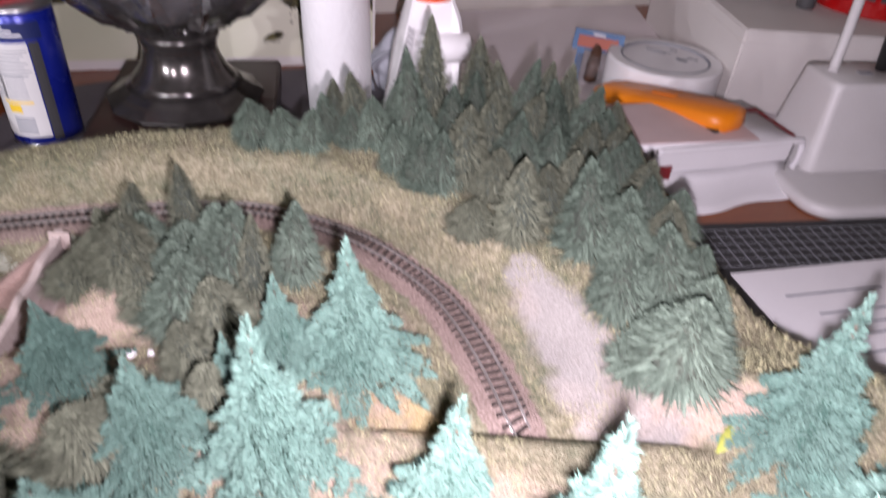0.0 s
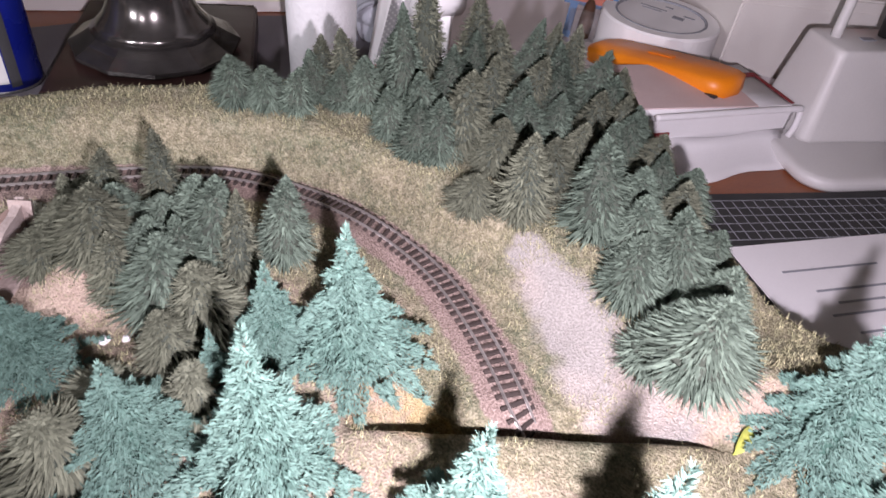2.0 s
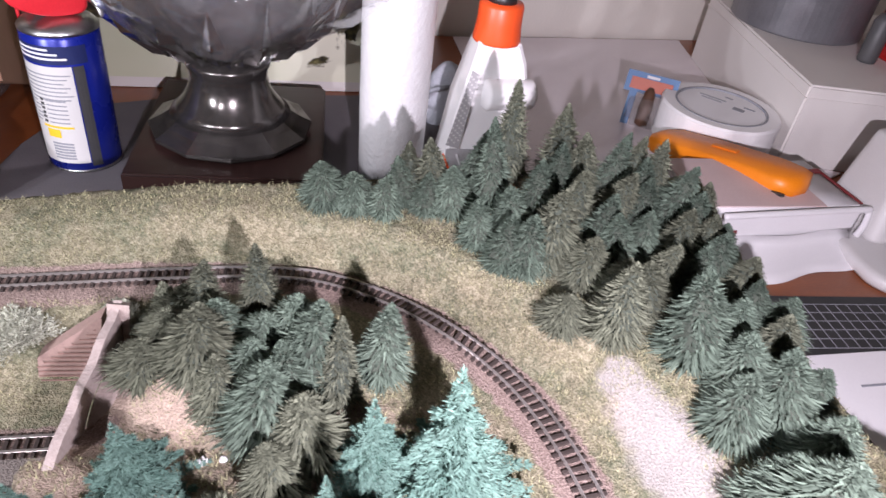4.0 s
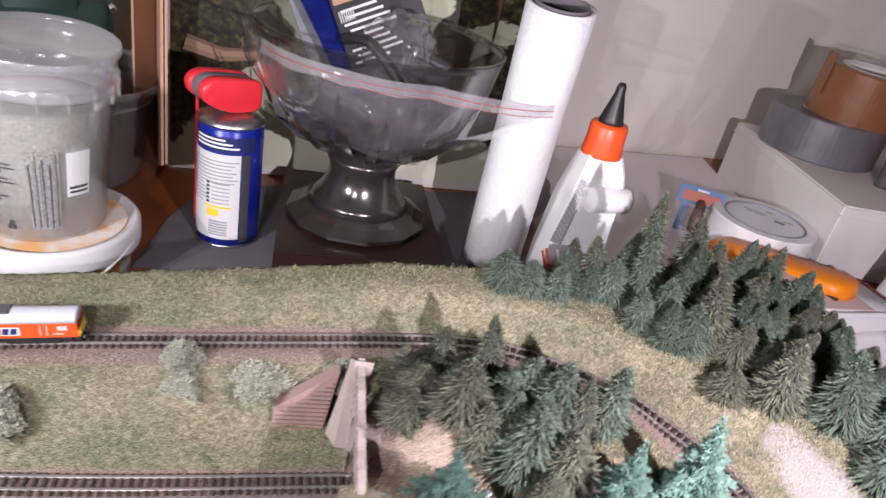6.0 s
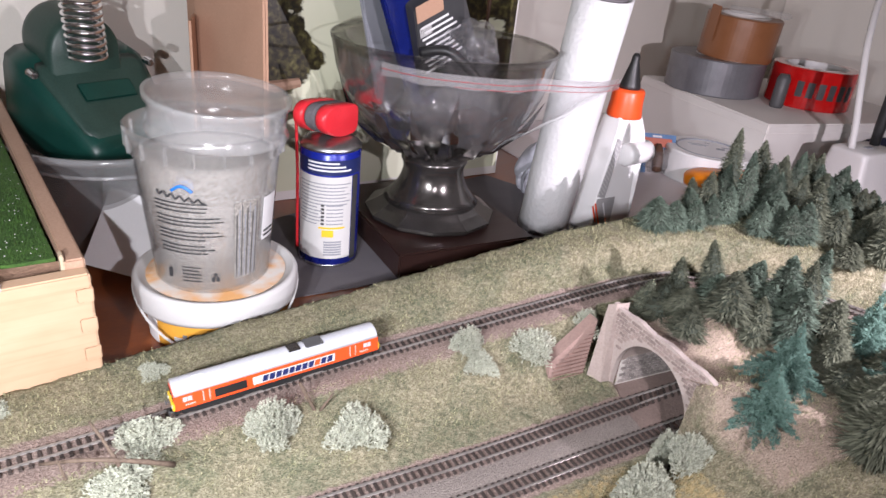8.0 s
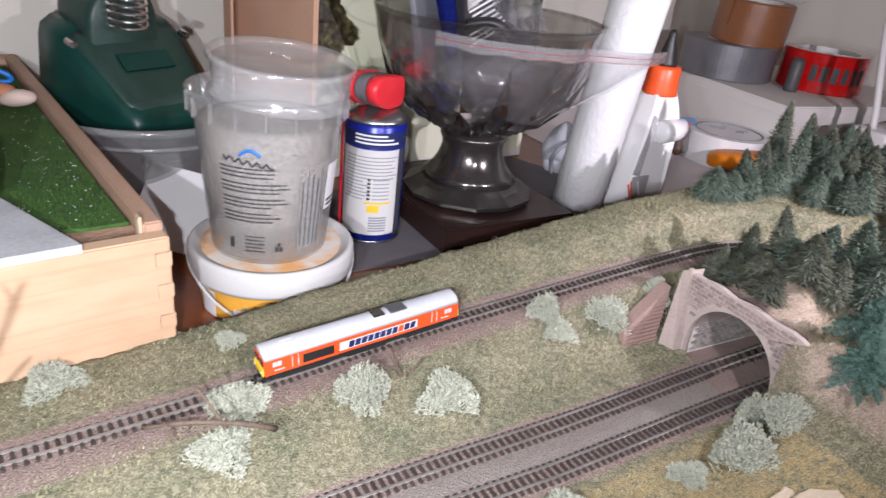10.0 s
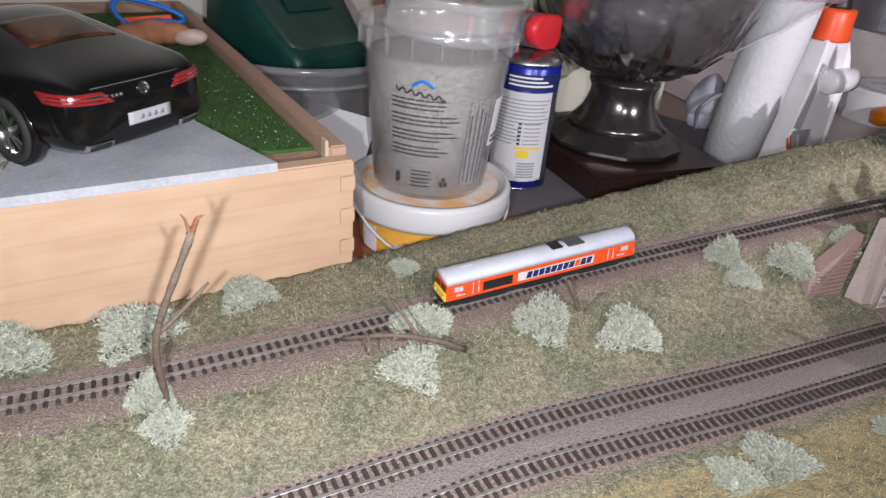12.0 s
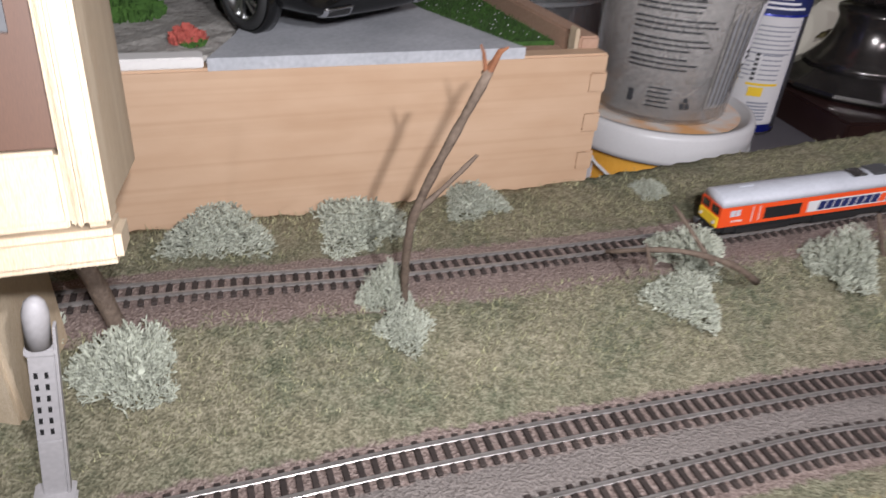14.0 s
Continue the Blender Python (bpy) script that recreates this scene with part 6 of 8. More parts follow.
    wave = [((rb(0.09) + 0.0006) * math.cos(radians(a)), (rb(0.09) + 0.0006) * math.sin(radians(a)), 0.0905 + 0.0042 * math.sin(radians((a - 240) / 16 * 180))) for a in np.arange(240, 257, 1)]
    part("blue_wave", tube(wave, 0.0012, 6), M["skyblue"], b)
    rnd = random.Random(3)
    z = 0.080
    while z > 0.034:
        for k in range(3):
            a1 = 262 + rnd.uniform(0, 18)
            a = 222.0
            while a < a1:
                e = a + rnd.uniform(3, 9)
                part("text_line", lathe_arc(rb(z) + 0.0006, a, min(e, a1), z, z + 0.0010, rb(z) + 0.0006), M["ink"], b)
                a = e + 0.9
            z -= 0.0033
        z -= 0.0022
    for k in range(5):
        part("text_line", lathe_arc(rb(0.02) + 0.0006, 240, 258 - 2 * (k % 2), 0.012 + 0.0030 * k, 0.0128 + 0.0030 * k), M["ink"], b)
    for a, z0, z1 in ((267, 0.012, 0.016), (271, 0.012, 0.016), (269, 0.0165, 0.0195)):
        part("recycling_arrow", lathe_arc(rb(0.015) + 0.0006, a, a + 3, z0, z1), M["ink"], b)
    part("pictogram", lathe_arc(rb(0.018) + 0.0006, 225, 229, 0.013, 0.021), M["ink"], b)
    field = part("data_field", lathe_arc(rb(0.012) + 0.0004, 288, 312, 0.012, 0.080, rb(0.080) + 0.0004), M["sand"], b)
    for k in range(9):
        part("text_column", lathe_arc(rb(0.014) + 0.0008, 289.5 + 2.5 * k, 290.4 + 2.5 * k, 0.014, 0.070 + 0.004 * (k % 3), rb(0.074) + 0.0008), M["midink"] if k % 2 else M["darkgrey"], b)
    part("barcode_field", lathe_arc(rb(0.040) + 0.0005, 318, 338, 0.040, 0.078, rb(0.078) + 0.0005), M["paper"], b, "white barcode field")
    for k in range(9):
        part("barcode_line", lathe_arc(rb(0.044) + 0.0010, 320, 336, 0.043 + 0.0036 * k, 0.0446 + 0.0036 * k + 0.0008 * (k % 2)), M["ink"], b)


bucket_and_pail()


def back_of_desk():
    # a large flat carton with a woodland picture on its front
    m = bpy.data.materials.new("woodland_print")
    m.use_nodes = True
    n, l = m.node_tree.nodes, m.node_tree.links
    s = n["Principled BSDF"]
    s.inputs["Roughness"].default_value = 0.4
    tc = n.new("ShaderNodeTexCoord")

    def nz(scale, detail, dist=0.0, stretch=(1, 1, 1)):
        mp = n.new("ShaderNodeMapping")
        mp.inputs["Scale"].default_value = stretch
        l.new(tc.outputs["Object"], mp.inputs[0])
        t = n.new("ShaderNodeTexNoise")
        t.inputs["Scale"].default_value, t.inputs["Detail"].default_value, t.inputs["Distortion"].default_value = scale, detail, dist
        l.new(mp.outputs[0], t.inputs["Vector"])
        return t.outputs[0]

    def ramp(f, *stops):
        r = n.new("ShaderNodeValToRGB")
        e = r.color_ramp.elements
        while len(e) < len(stops):
            e.new(0.5)
        for el, (p, c) in zip(e, stops):
            el.position, el.color = p, (*c, 1)
        l.new(f, r.inputs[0])
        return r.outputs[0]
    sky = ramp(nz(5, 3), (0.3, srgb(196, 202, 170)), (0.7, srgb(226, 224, 204)))
    leafy = ramp(nz(120, 12, 0.3), (0.35, srgb(26, 23, 16)), (0.5, srgb(56, 50, 30)), (0.64, srgb(92, 88, 52)), (0.8, srgb(138, 130, 86)))
    sx = n.new("ShaderNodeSeparateXYZ")
    l.new(tc.outputs["Object"], sx.inputs[0])
    where = n.new("ShaderNodeMapRange")
    where.inputs[2].default_value = 0.5
    l.new(sx.outputs[0], where.inputs[0])
    band = ramp(where.outputs[0], (0.0, (0.36,) * 3), (0.18, (0.30,) * 3), (0.34, (0.0,) * 3), (0.50, (0.02,) * 3), (0.62, (0.20,) * 3), (0.9, (0.24,) * 3))
    low = n.new("ShaderNodeMapRange")
    low.inputs[1].default_value, low.inputs[2].default_value, low.inputs[3].default_value, low.inputs[4].default_value = 0.03, 0.11, -0.22, 0.0
    l.new(sx.outputs[2], low.inputs[0])
    both = n.new("ShaderNodeMath")
    l.new(band, both.inputs[0]), l.new(low.outputs[0], both.inputs[1])
    plus = n.new("ShaderNodeMath")
    l.new(both.outputs[0], plus.inputs[0]), l.new(nz(10, 9, 0.5, (1, 1, 1.4)), plus.inputs[1])
    mask = ramp(plus.outputs[0], (0.69, (0, 0, 0)), (0.715, (1, 1, 1)))
    mix = n.new("ShaderNodeMix")
    mix.data_type = "RGBA"
    l.new(mask, mix.inputs[0]), l.new(sky, mix.inputs[6]), l.new(leafy, mix.inputs[7])
    l.new(mix.outputs[2], s.inputs["Base Color"])
    t = thing("picture_carton", pose(-0.448, 0.972, 0, 0, 0, 14.0), "tall carton with a woodland picture and an open brown side flap", "carton")
    part("carton", boxed((0.0, 0.002, 0.0), (0.452, 0.040, 0.46), 0.002), M["cardboard"], t, "plain brown cardboard sides")
    part("white_border", boxed((0.0005, 0.0, 0.001), (0.4515, 0.0018, 0.459)), M["card"], t)
    part("picture", boxed((0.014, -0.0012, 0.014), (0.448, -0.0002, 0.455)), m, t, "printed woodland picture")
    part("tree_trunk", tube([(0.395, -0.0008, 0.10), (0.398, -0.0008, 0.28), (0.39, -0.0008, 0.45)], [0.006, 0.005, 0.004], 8), M["brownpanel"], t)
    part("log", tube([(0.03, -0.0008, 0.16), (0.07, -0.0008, 0.150), (0.12, -0.0008, 0.156)], [0.010, 0.009, 0.006], 8), M["ply"], t)

    def board(name, p, q, zp, zq, z1, label, material=M["cardboard"]):
        # a thin upright board between two places, its lower edge rising
        w = bmesh.new()
        d = Vector((q[0] - p[0], q[1] - p[1], 0)).normalized()
        off = Vector((-d.y, d.x, 0)) * 0.0025
        a = [Vector((p[0], p[1], zp)), Vector((q[0], q[1], zq)), Vector((q[0], q[1], z1)), Vector((p[0], p[1], z1))]
        f, k = [w.verts.new(v) for v in a], [w.verts.new(v + off) for v in a]
        w.faces.new(f), w.faces.new(k[::-1])
        for i in range(4):
            w.faces.new((f[i], f[(i + 1) % 4], k[(i + 1) % 4], k[i]))
        part(name, w, material, t, label)
    board("flap_lining", (0.0035, 0.0), (0.0245, -0.151), 0.0, 0.071, 0.458, "pale inner side of the flap", M["cardboard"])
    board("side_flap", (-0.001, 0.001), (0.021, -0.153), 0.0, 0.070, 0.46, "plain brown cardboard flap folded forward")
    board("rear_flap", (-0.002, 0.006), (-0.020, -0.045), 0.0, 0.09, 0.235, "narrow cardboard flap")
    # grey cloth under the things
    bm = bmesh.new()
    pts = [(-0.385, 0.74), (-0.39, 0.84), (-0.378, 0.93), (-0.25, 1.005), (-0.10, 1.045), (-0.03, 1.07), (0.02, 1.00), (0.02, 0.84), (-0.10, 0.79)]
    top = [bm.verts.new((x, y, 0.0016)) for x, y in pts]
    low = [bm.verts.new((x, y, 0.0002)) for x, y in pts]
    bm.faces.new(top), bm.faces.new(low[::-1])
    for i in range(len(pts)):
        j = (i + 1) % len(pts)
        bm.faces.new((top[i], low[i], low[j], top[j]))
    solid("grey_cloth", bm, M["felt"], Matrix(), "flat grey cloth spread on the desk", "cloth")
    # a folded pale cloth behind the roll
    bm = bmesh.new()
    bmesh.ops.create_icosphere(bm, subdivisions=5, radius=0.036)
    for v in bm.verts:
        q = v.co * 26
        fold = abs(noise.noise((q.x * 0.5, q.y * 0.5, q.z * 1.6)))
        v.co *= 0.92 + 0.34 * noise.noise(q) + 0.26 * fold
        v.co.x, v.co.y, v.co.z = v.co.x * 0.85 + 0.25 * v.co.z, v.co.y * 0.7, max(v.co.z * 1.12, -0.0345)
    rag = thing("folded_cloth", pose(0.022, 1.012, 0.0350, 0, 0, 12), "folded pale blue-grey cloth with a darker strap on the desk", "cloth")
    part("cloth", bm, M["palecloth"], rag)
    part("strap", tube(smooth_line([(-0.030, -0.018, -0.030), (-0.036, -0.020, -0.004), (-0.022, -0.028, 0.016), (0.004, -0.030, 0.022)], 0.004), 0.0030, 8), M["midink"], rag, "blue-grey strap", True)
    # the tub with the green power tool
    t = thing("storage_tub", pose(-0.540, 0.930, 0), "large clear plastic tub on the desk", "tub")
    part("tub_wall", lathe([(0, 0), (0.078, 0), (0.082, 0.004), (0.104, 0.112), (0.113, 0.114), (0.114, 0.120), (0.110, 0.121), (0.101, 0.116), (0.079, 0.006), (0, 0.004)], 56), M["tubplastic"], t, smooth=True)
    part("tub_rib", lathe([(0.1015, 0.096), (0.1035, 0.098), (0.1035, 0.100), (0.1015, 0.102)], 56, closed=True), M["tubplastic"], t, smooth=True)
    g = thing("power_tool", pose(-0.553, 0.945, 0.085, 10, 0, 36) @ Matrix.Scale(0.90, 4), "dusty dark green power tool with a coil spring in a tub", "power tool")

    def lofted(stations, power, seg=36):
        # rounded cross-sections along y: y, half width, bottom, top
        w = bmesh.new()
        rows = []
        for y, hw, z0, z1 in stations:
            ring = []
            for a in range(seg):
                c, d = math.cos(2 * math.pi * a / seg), math.sin(2 * math.pi * a / seg)
                k = (abs(c) ** power + abs(d) ** power) ** (-1 / power)
                ring.append(w.verts.new((hw * c * k, y, (z0 + z1) / 2 + (z1 - z0) / 2 * d * k)))
            rows.append(ring)
        for a, b in zip(rows, rows[1:]):
            for i in range(seg):
                w.faces.new((a[i], a[(i + 1) % seg], b[(i + 1) % seg], b[i]))
        w.faces.new(rows[0]), w.faces.new(rows[-1])
        return w
    part("housing", lofted([(-0.072, 0.046, 0.008, 0.044), (-0.070, 0.053, 0.002, 0.050), (-0.062, 0.056, 0.0, 0.055), (-0.020, 0.066, -0.002, 0.080), (0.028, 0.074, 0.0, 0.110),
                            (0.040, 0.076, 0.002, 0.116), (0.072, 0.074, 0.006, 0.118), (0.078, 0.068, 0.012, 0.112)], 7), M["greentool"], g, smooth=True)
    cover = part("dusty_cover", lofted([(-0.060, 0.044, 0.046, 0.0565), (-0.050, 0.052, 0.048, 0.0640), (0.020, 0.064, 0.080, 0.1075), (0.030, 0.062, 0.090, 0.1125)], 6), M["greydust"], g, "dusty dark sloping cover", True)
    part("recess", boxed((-0.034, -0.012, 0.0015), (0.030, 0.012, 0.0045), 0.0015, 2, pose(0, -0.012, 0.0865, 33, 0, 0)), M["greentool"], cover, "clean green recess")
    part("lower_skirt", lofted([(-0.076, 0.050, -0.004, 0.022), (-0.074, 0.054, -0.006, 0.026), (-0.050, 0.058, -0.006, 0.028), (-0.046, 0.056, -0.002, 0.024)], 6), M["brightgreen"], g, "bright green lower skirt", True)
    part("skirt_seam", boxed((-0.0010, -0.0775, -0.004), (0.0010, -0.0760, 0.022)), M["black"], g)
    part("lower_trim", boxed((-0.054, -0.074, -0.012), (0.054, -0.052, -0.006), 0.002), M["black"], g)
    # the domed tower that carries the spring
    dome = bmesh.new()
    rows = []
    for y, k in ((0.012, 0.90), (0.016, 0.98), (0.024, 1.0), (0.066, 1.0), (0.074, 0.94)):
        arc = [(0.032 * k, 0.100)] + [(-0.010 + 0.042 * k * math.cos(a), 0.122 + 0.042 * k * math.sin(a)) for a in np.linspace(0, math.pi, 21)] + [(-0.052 * k, 0.100)]
        rows.append([dome.verts.new((x, y + 0.10 * (z - 0.11), z)) for x, z in arc])
    for a, b in zip(rows, rows[1:]):
        for i in range(len(a) - 1):
            dome.faces.new((a[i], a[i + 1], b[i + 1], b[i]))
    dome.faces.new(rows[0]), dome.faces.new(rows[-1])
    part("tower", dome, M["greydust"], g, "domed dusty green tower", True)
    coil = [(-0.020 - 0.0002 * a + 0.0195 * math.cos(a), -0.006 + 0.0195 * math.sin(a) - 0.0001 * a, 0.124 + 0.00128 * a) for a in np.arange(0, 10 * 2 * math.pi, 0.35)]
    part("spring", tube(coil, 0.0018, 7), M["chrome"], g, "bright coil spring", True)
    part("knob", lathe([(0, 0), (0.024, 0), (0.028, 0.010), (0.024, 0.022), (0, 0.024)], 24, pose(-0.034, 0.000, 0.203)), M["black"], g, smooth=True)
    for x in (-0.070, 0.070):
        part("clip", boxed((x - 0.004, 0.010, 0.100), (x + 0.004, 0.026, 0.108), 0.002), M["chrome"], g)
    solid("paper_scrap", boxed((-0.035, -0.04, 0), (0.035, 0.04, 0.0006), 0, 1), M["paper"], pose(-0.522, 0.815, 0.045, 52, 8, -25), "white paper scrap leaning on the tub", "paper")


back_of_desk()


def stained_pine():
    """Planed pine: long grain lines, pale and dark patches, a few yellow-brown stains."""
    m = mat("crate_pine", srgb(204, 174, 146), srgb(182, 148, 118), 0.5, scale=8, fine=26, stretch=(1, 1, 3), spread=0.5, bump=0.0002, bump_scale=60)
    n, l = m.node_tree.nodes, m.node_tree.links
    base = n["Principled BSDF"].inputs["Base Color"]
    out = base.links[0].from_socket
    tc, mp = n.new("ShaderNodeTexCoord"), n.new("ShaderNodeMapping")
    mp.inputs["Scale"].default_value = (2, 2, 230)
    l.new(tc.outputs["Object"], mp.inputs[0])
    for vector, scale, lo, hi, tint, detail in ((mp.outputs[0], 1.0, 0.52, 0.75, srgb(150, 112, 78), 5), (tc.outputs["Object"], 19.0, 0.66, 0.78, srgb(168, 112, 52), 3)):
        t, mr, mix = n.new("ShaderNodeTexNoise"), n.new("ShaderNodeMapRange"), n.new("ShaderNodeMix")
        t.inputs["Scale"].default_value, t.inputs["Detail"].default_value = scale, detail
        mr.inputs[1].default_value, mr.inputs[2].default_value, mr.inputs[4].default_value = lo, hi, 0.30 if detail == 5 else 0.65
        mix.data_type = "RGBA"
        l.new(vector, t.inputs["Vector"]), l.new(t.outputs[0], mr.inputs[0]), l.new(mr.outputs[0], mix.inputs[0])
        l.new(out, mix.inputs[6])
        mix.inputs[7].default_value = (*tint, 1)
        out = mix.outputs[2]
    l.new(out, base)
    return m


M["cratepine"] = stained_pine()


def crate_scene():
    """A shallow wooden crate with a model road scene on it. Its axes follow the layout's."""
    c = pose(-0.526, 0.586, 0, 0, 0, ANGLE - 0.8)
    t = thing("wooden_crate", c, "pale pine crate with dovetailed corners, holding a road scene", "crate")
    L, D, H, w = 0.42, 0.505, 0.125, 0.012
    part("front_board", boxed((-L, 0, 0), (0, w, H), 0.0012), M["cratepine"], t)
    part("side_board", boxed((-w, w, 0), (0, D, H + 0.006), 0.0012), M["ply"], t, "brown side board")
    part("side_board", boxed((-L, w, 0), (-L + w, D, H + 0.006), 0.0012), M["ply"], t, "brown side board")
    part("back_board", boxed((-L, D, 0), (0, D + w, H + 0.006), 0.0012), M["ply"], t)
    part("bottom_board", boxed((-L + w, w, 0.098), (-w, D, 0.108)), M["ply"], t)
    for k in range(5):
        part("dovetail", boxed((-0.010, -0.0006, 0.012 + k * 0.023), (0.0006, 0.010, 0.023 + k * 0.023), 0.0006), M["cratepine"], t)
    part("corner_peg", boxed((-0.0145, 0.013, H - 0.012), (-0.0122, 0.021, H + 0.010), 0.0006), M["whitewood"], t)

    def flat(name, pts, z0, z1, material, label, cat, rough=0.0):
        bm = bmesh.new()
        top = [bm.verts.new((x, y, z1)) for x, y in pts]
        low = [bm.verts.new((x, y, z0)) for x, y in pts]
        bm.faces.new(top), bm.faces.new(low[::-1])
        for i in range(len(pts)):
            j = (i + 1) % len(pts)
            bm.faces.new((top[i], low[i], low[j], top[j]))
        if rough:
            bmesh.ops.subdivide_edges(bm, edges=bm.edges[:], cuts=5, use_grid_fill=True)
            bmesh.ops.triangulate(bm, faces=bm.faces[:])
            for v in bm.verts:
                if v.co.z > z1 - 1e-4:
                    v.co.z += rough * noise.noise(v.co * 90)
        return solid(name, bm, material, c, label, cat)
    flat("model_road", [(-0.205, 0.0005), (-0.050, 0.0005), (-0.078, 0.090), (-0.10, 0.30), (-0.115, 0.490), (-0.250, 0.490), (-0.205, 0.26), (-0.176, 0.10), (-0.190, 0.04)], 0.1082, 0.1295, M["road"], "pale grey foam-board road on the crate", "model road")
    flat("model_rubble", [(-0.405, 0.0125), (-0.2045, 0.0125), (-0.1925, 0.04), (-0.1785, 0.10), (-0.2075, 0.26), (-0.2525, 0.490), (-0.405, 0.490)], 0.1082, 0.1275, M["rubble"], "grey gravelly verge beside the model road", "model verge", 0.002)
    solid("model_kerb", boxed((-0.405, 0.0005, 0.1252), (-0.2065, 0.0115, 0.1300), 0.0006), M["card"], c, "white strip along the crate's edge", "model kerb")
    lawn = flat("model_lawn", [(-0.0570, 0.040), (-0.0145, 0.036), (-0.0145, 0.498), (-0.1130, 0.498), (-0.0985, 0.30), (-0.0765, 0.090)], 0.1082, 0.1220, M["lawn"], "bright green model lawn along the crate's side", "model lawn", 0.0015)
    flat("model_soil", [(-0.0490, 0.0125), (-0.0125, 0.0125), (-0.0125, 0.0350), (-0.0575, 0.0390)], 0.1082, 0.1200, M["softsoil"], "crumbly brown soil strip in front of the model lawn", "model soil", 0.0012)
    # blades on the lawn
    rnd = random.Random(12)
    verts, faces = [], []
    for k in range(9000):
        v = rnd.uniform(0.038, 0.495)
        left = float(np.interp(v, [0.02, 0.09, 0.30, 0.50], [-0.048, -0.0765, -0.0985, -0.113]))
        u = rnd.uniform(left, -0.015)
        a, h = rnd.uniform(0, 6.28), rnd.uniform(0.0015, 0.0038)
        i = len(verts)
        verts += [(u - 0.0003 * math.cos(a), v - 0.0003 * math.sin(a), 0.1215), (u + 0.0003 * math.cos(a), v + 0.0003 * math.sin(a), 0.1215), (u + rnd.uniform(-0.001, 0.001), v + rnd.uniform(-0.001, 0.001), 0.1215 + h)]
        faces.append((i, i + 1, i + 2))
    ob = new("lawn_blades", mesh_from("lawn_blades", verts, faces, M["lawn"]))
    ob.matrix_world = c
    tagged(ob, "short bright green model grass", "grass", kind="stuff")

    verts, faces = [], []
    for k in range(170):
        v = rnd.uniform(0.040, 0.40)
        left = float(np.interp(v, [0.02, 0.09, 0.30, 0.50], [-0.048, -0.0765, -0.0985, -0.113]))
        u, r, i = rnd.uniform(left, -0.016), rnd.uniform(0.00022, 0.0005), len(verts)
        verts += [(u - r, v, 0.1235), (u + r, v - r, 0.1237), (u + r * 0.4, v + r, 0.1236), (u, v, 0.1235 + 1.6 * r)]
        faces += [(i, i + 1, i + 3), (i + 1, i + 2, i + 3), (i + 2, i, i + 3)]
    ob = new("lawn_specks", mesh_from("lawn_specks", verts, faces, M["paper"]))
    ob.matrix_world = c
    tagged(ob, "tiny white specks strewn on the model lawn", "specks", kind="stuff")

    # a red flowering tuft and a green tuft
    def tuft(name, x, y, r, h, material, label, count):
        verts, faces = [], []
        for k in range(count):
            a, q = rnd.uniform(0, 6.28), math.sqrt(rnd.random())
            px, py = x + r * q * math.cos(a), y + r * q * math.sin(a)
            hh = h * (1 - 0.6 * q * q) * rnd.uniform(0.6, 1.1)
            i = len(verts)
            wv = 0.0009
            b = rnd.uniform(0, 6.28)
            verts.extend([(px - wv * math.cos(b), py - wv * math.sin(b), 0.127), (px + wv * math.cos(b), py + wv * math.sin(b), 0.127),
                          (px + wv * math.cos(b) + rnd.uniform(-0.002, 0.002), py + wv * math.sin(b), 0.127 + hh), (px - wv * math.cos(b) + rnd.uniform(-0.002, 0.002), py - wv * math.sin(b), 0.127 + hh)])
            faces.append((i, i + 1, i + 2, i + 3))
        o = new(name, mesh_from(name, verts, faces, material))
        o.matrix_world = c
        tagged(o, label, "tuft")
    tuft("flower_tuft", -0.2120, 0.036, 0.008, 0.009, M["flower"], "red flowering tuft on the gravel verge", 260)
    tuft("grass_tuft", -0.246, 0.098, 0.024, 0.012, M["lawn"], "dark green grass tuft on the gravel verge", 800)
    tuft("grass_tuft", -0.2105, 0.0325, 0.006, 0.005, M["lawn"], "small green tuft under the red flowers", 80)


M["softsoil"] = mat("crumbly_soil", srgb(178, 146, 122), srgb(132, 102, 84), 0.95, scale=60, bump=0.001, bump_scale=300)
crate_scene()


M["plate"] = mat("number_plate_grey", (0.42, 0.42, 0.43), (0.36, 0.36, 0.37), 0.5)


from mathutils.bvhtree import BVHTree


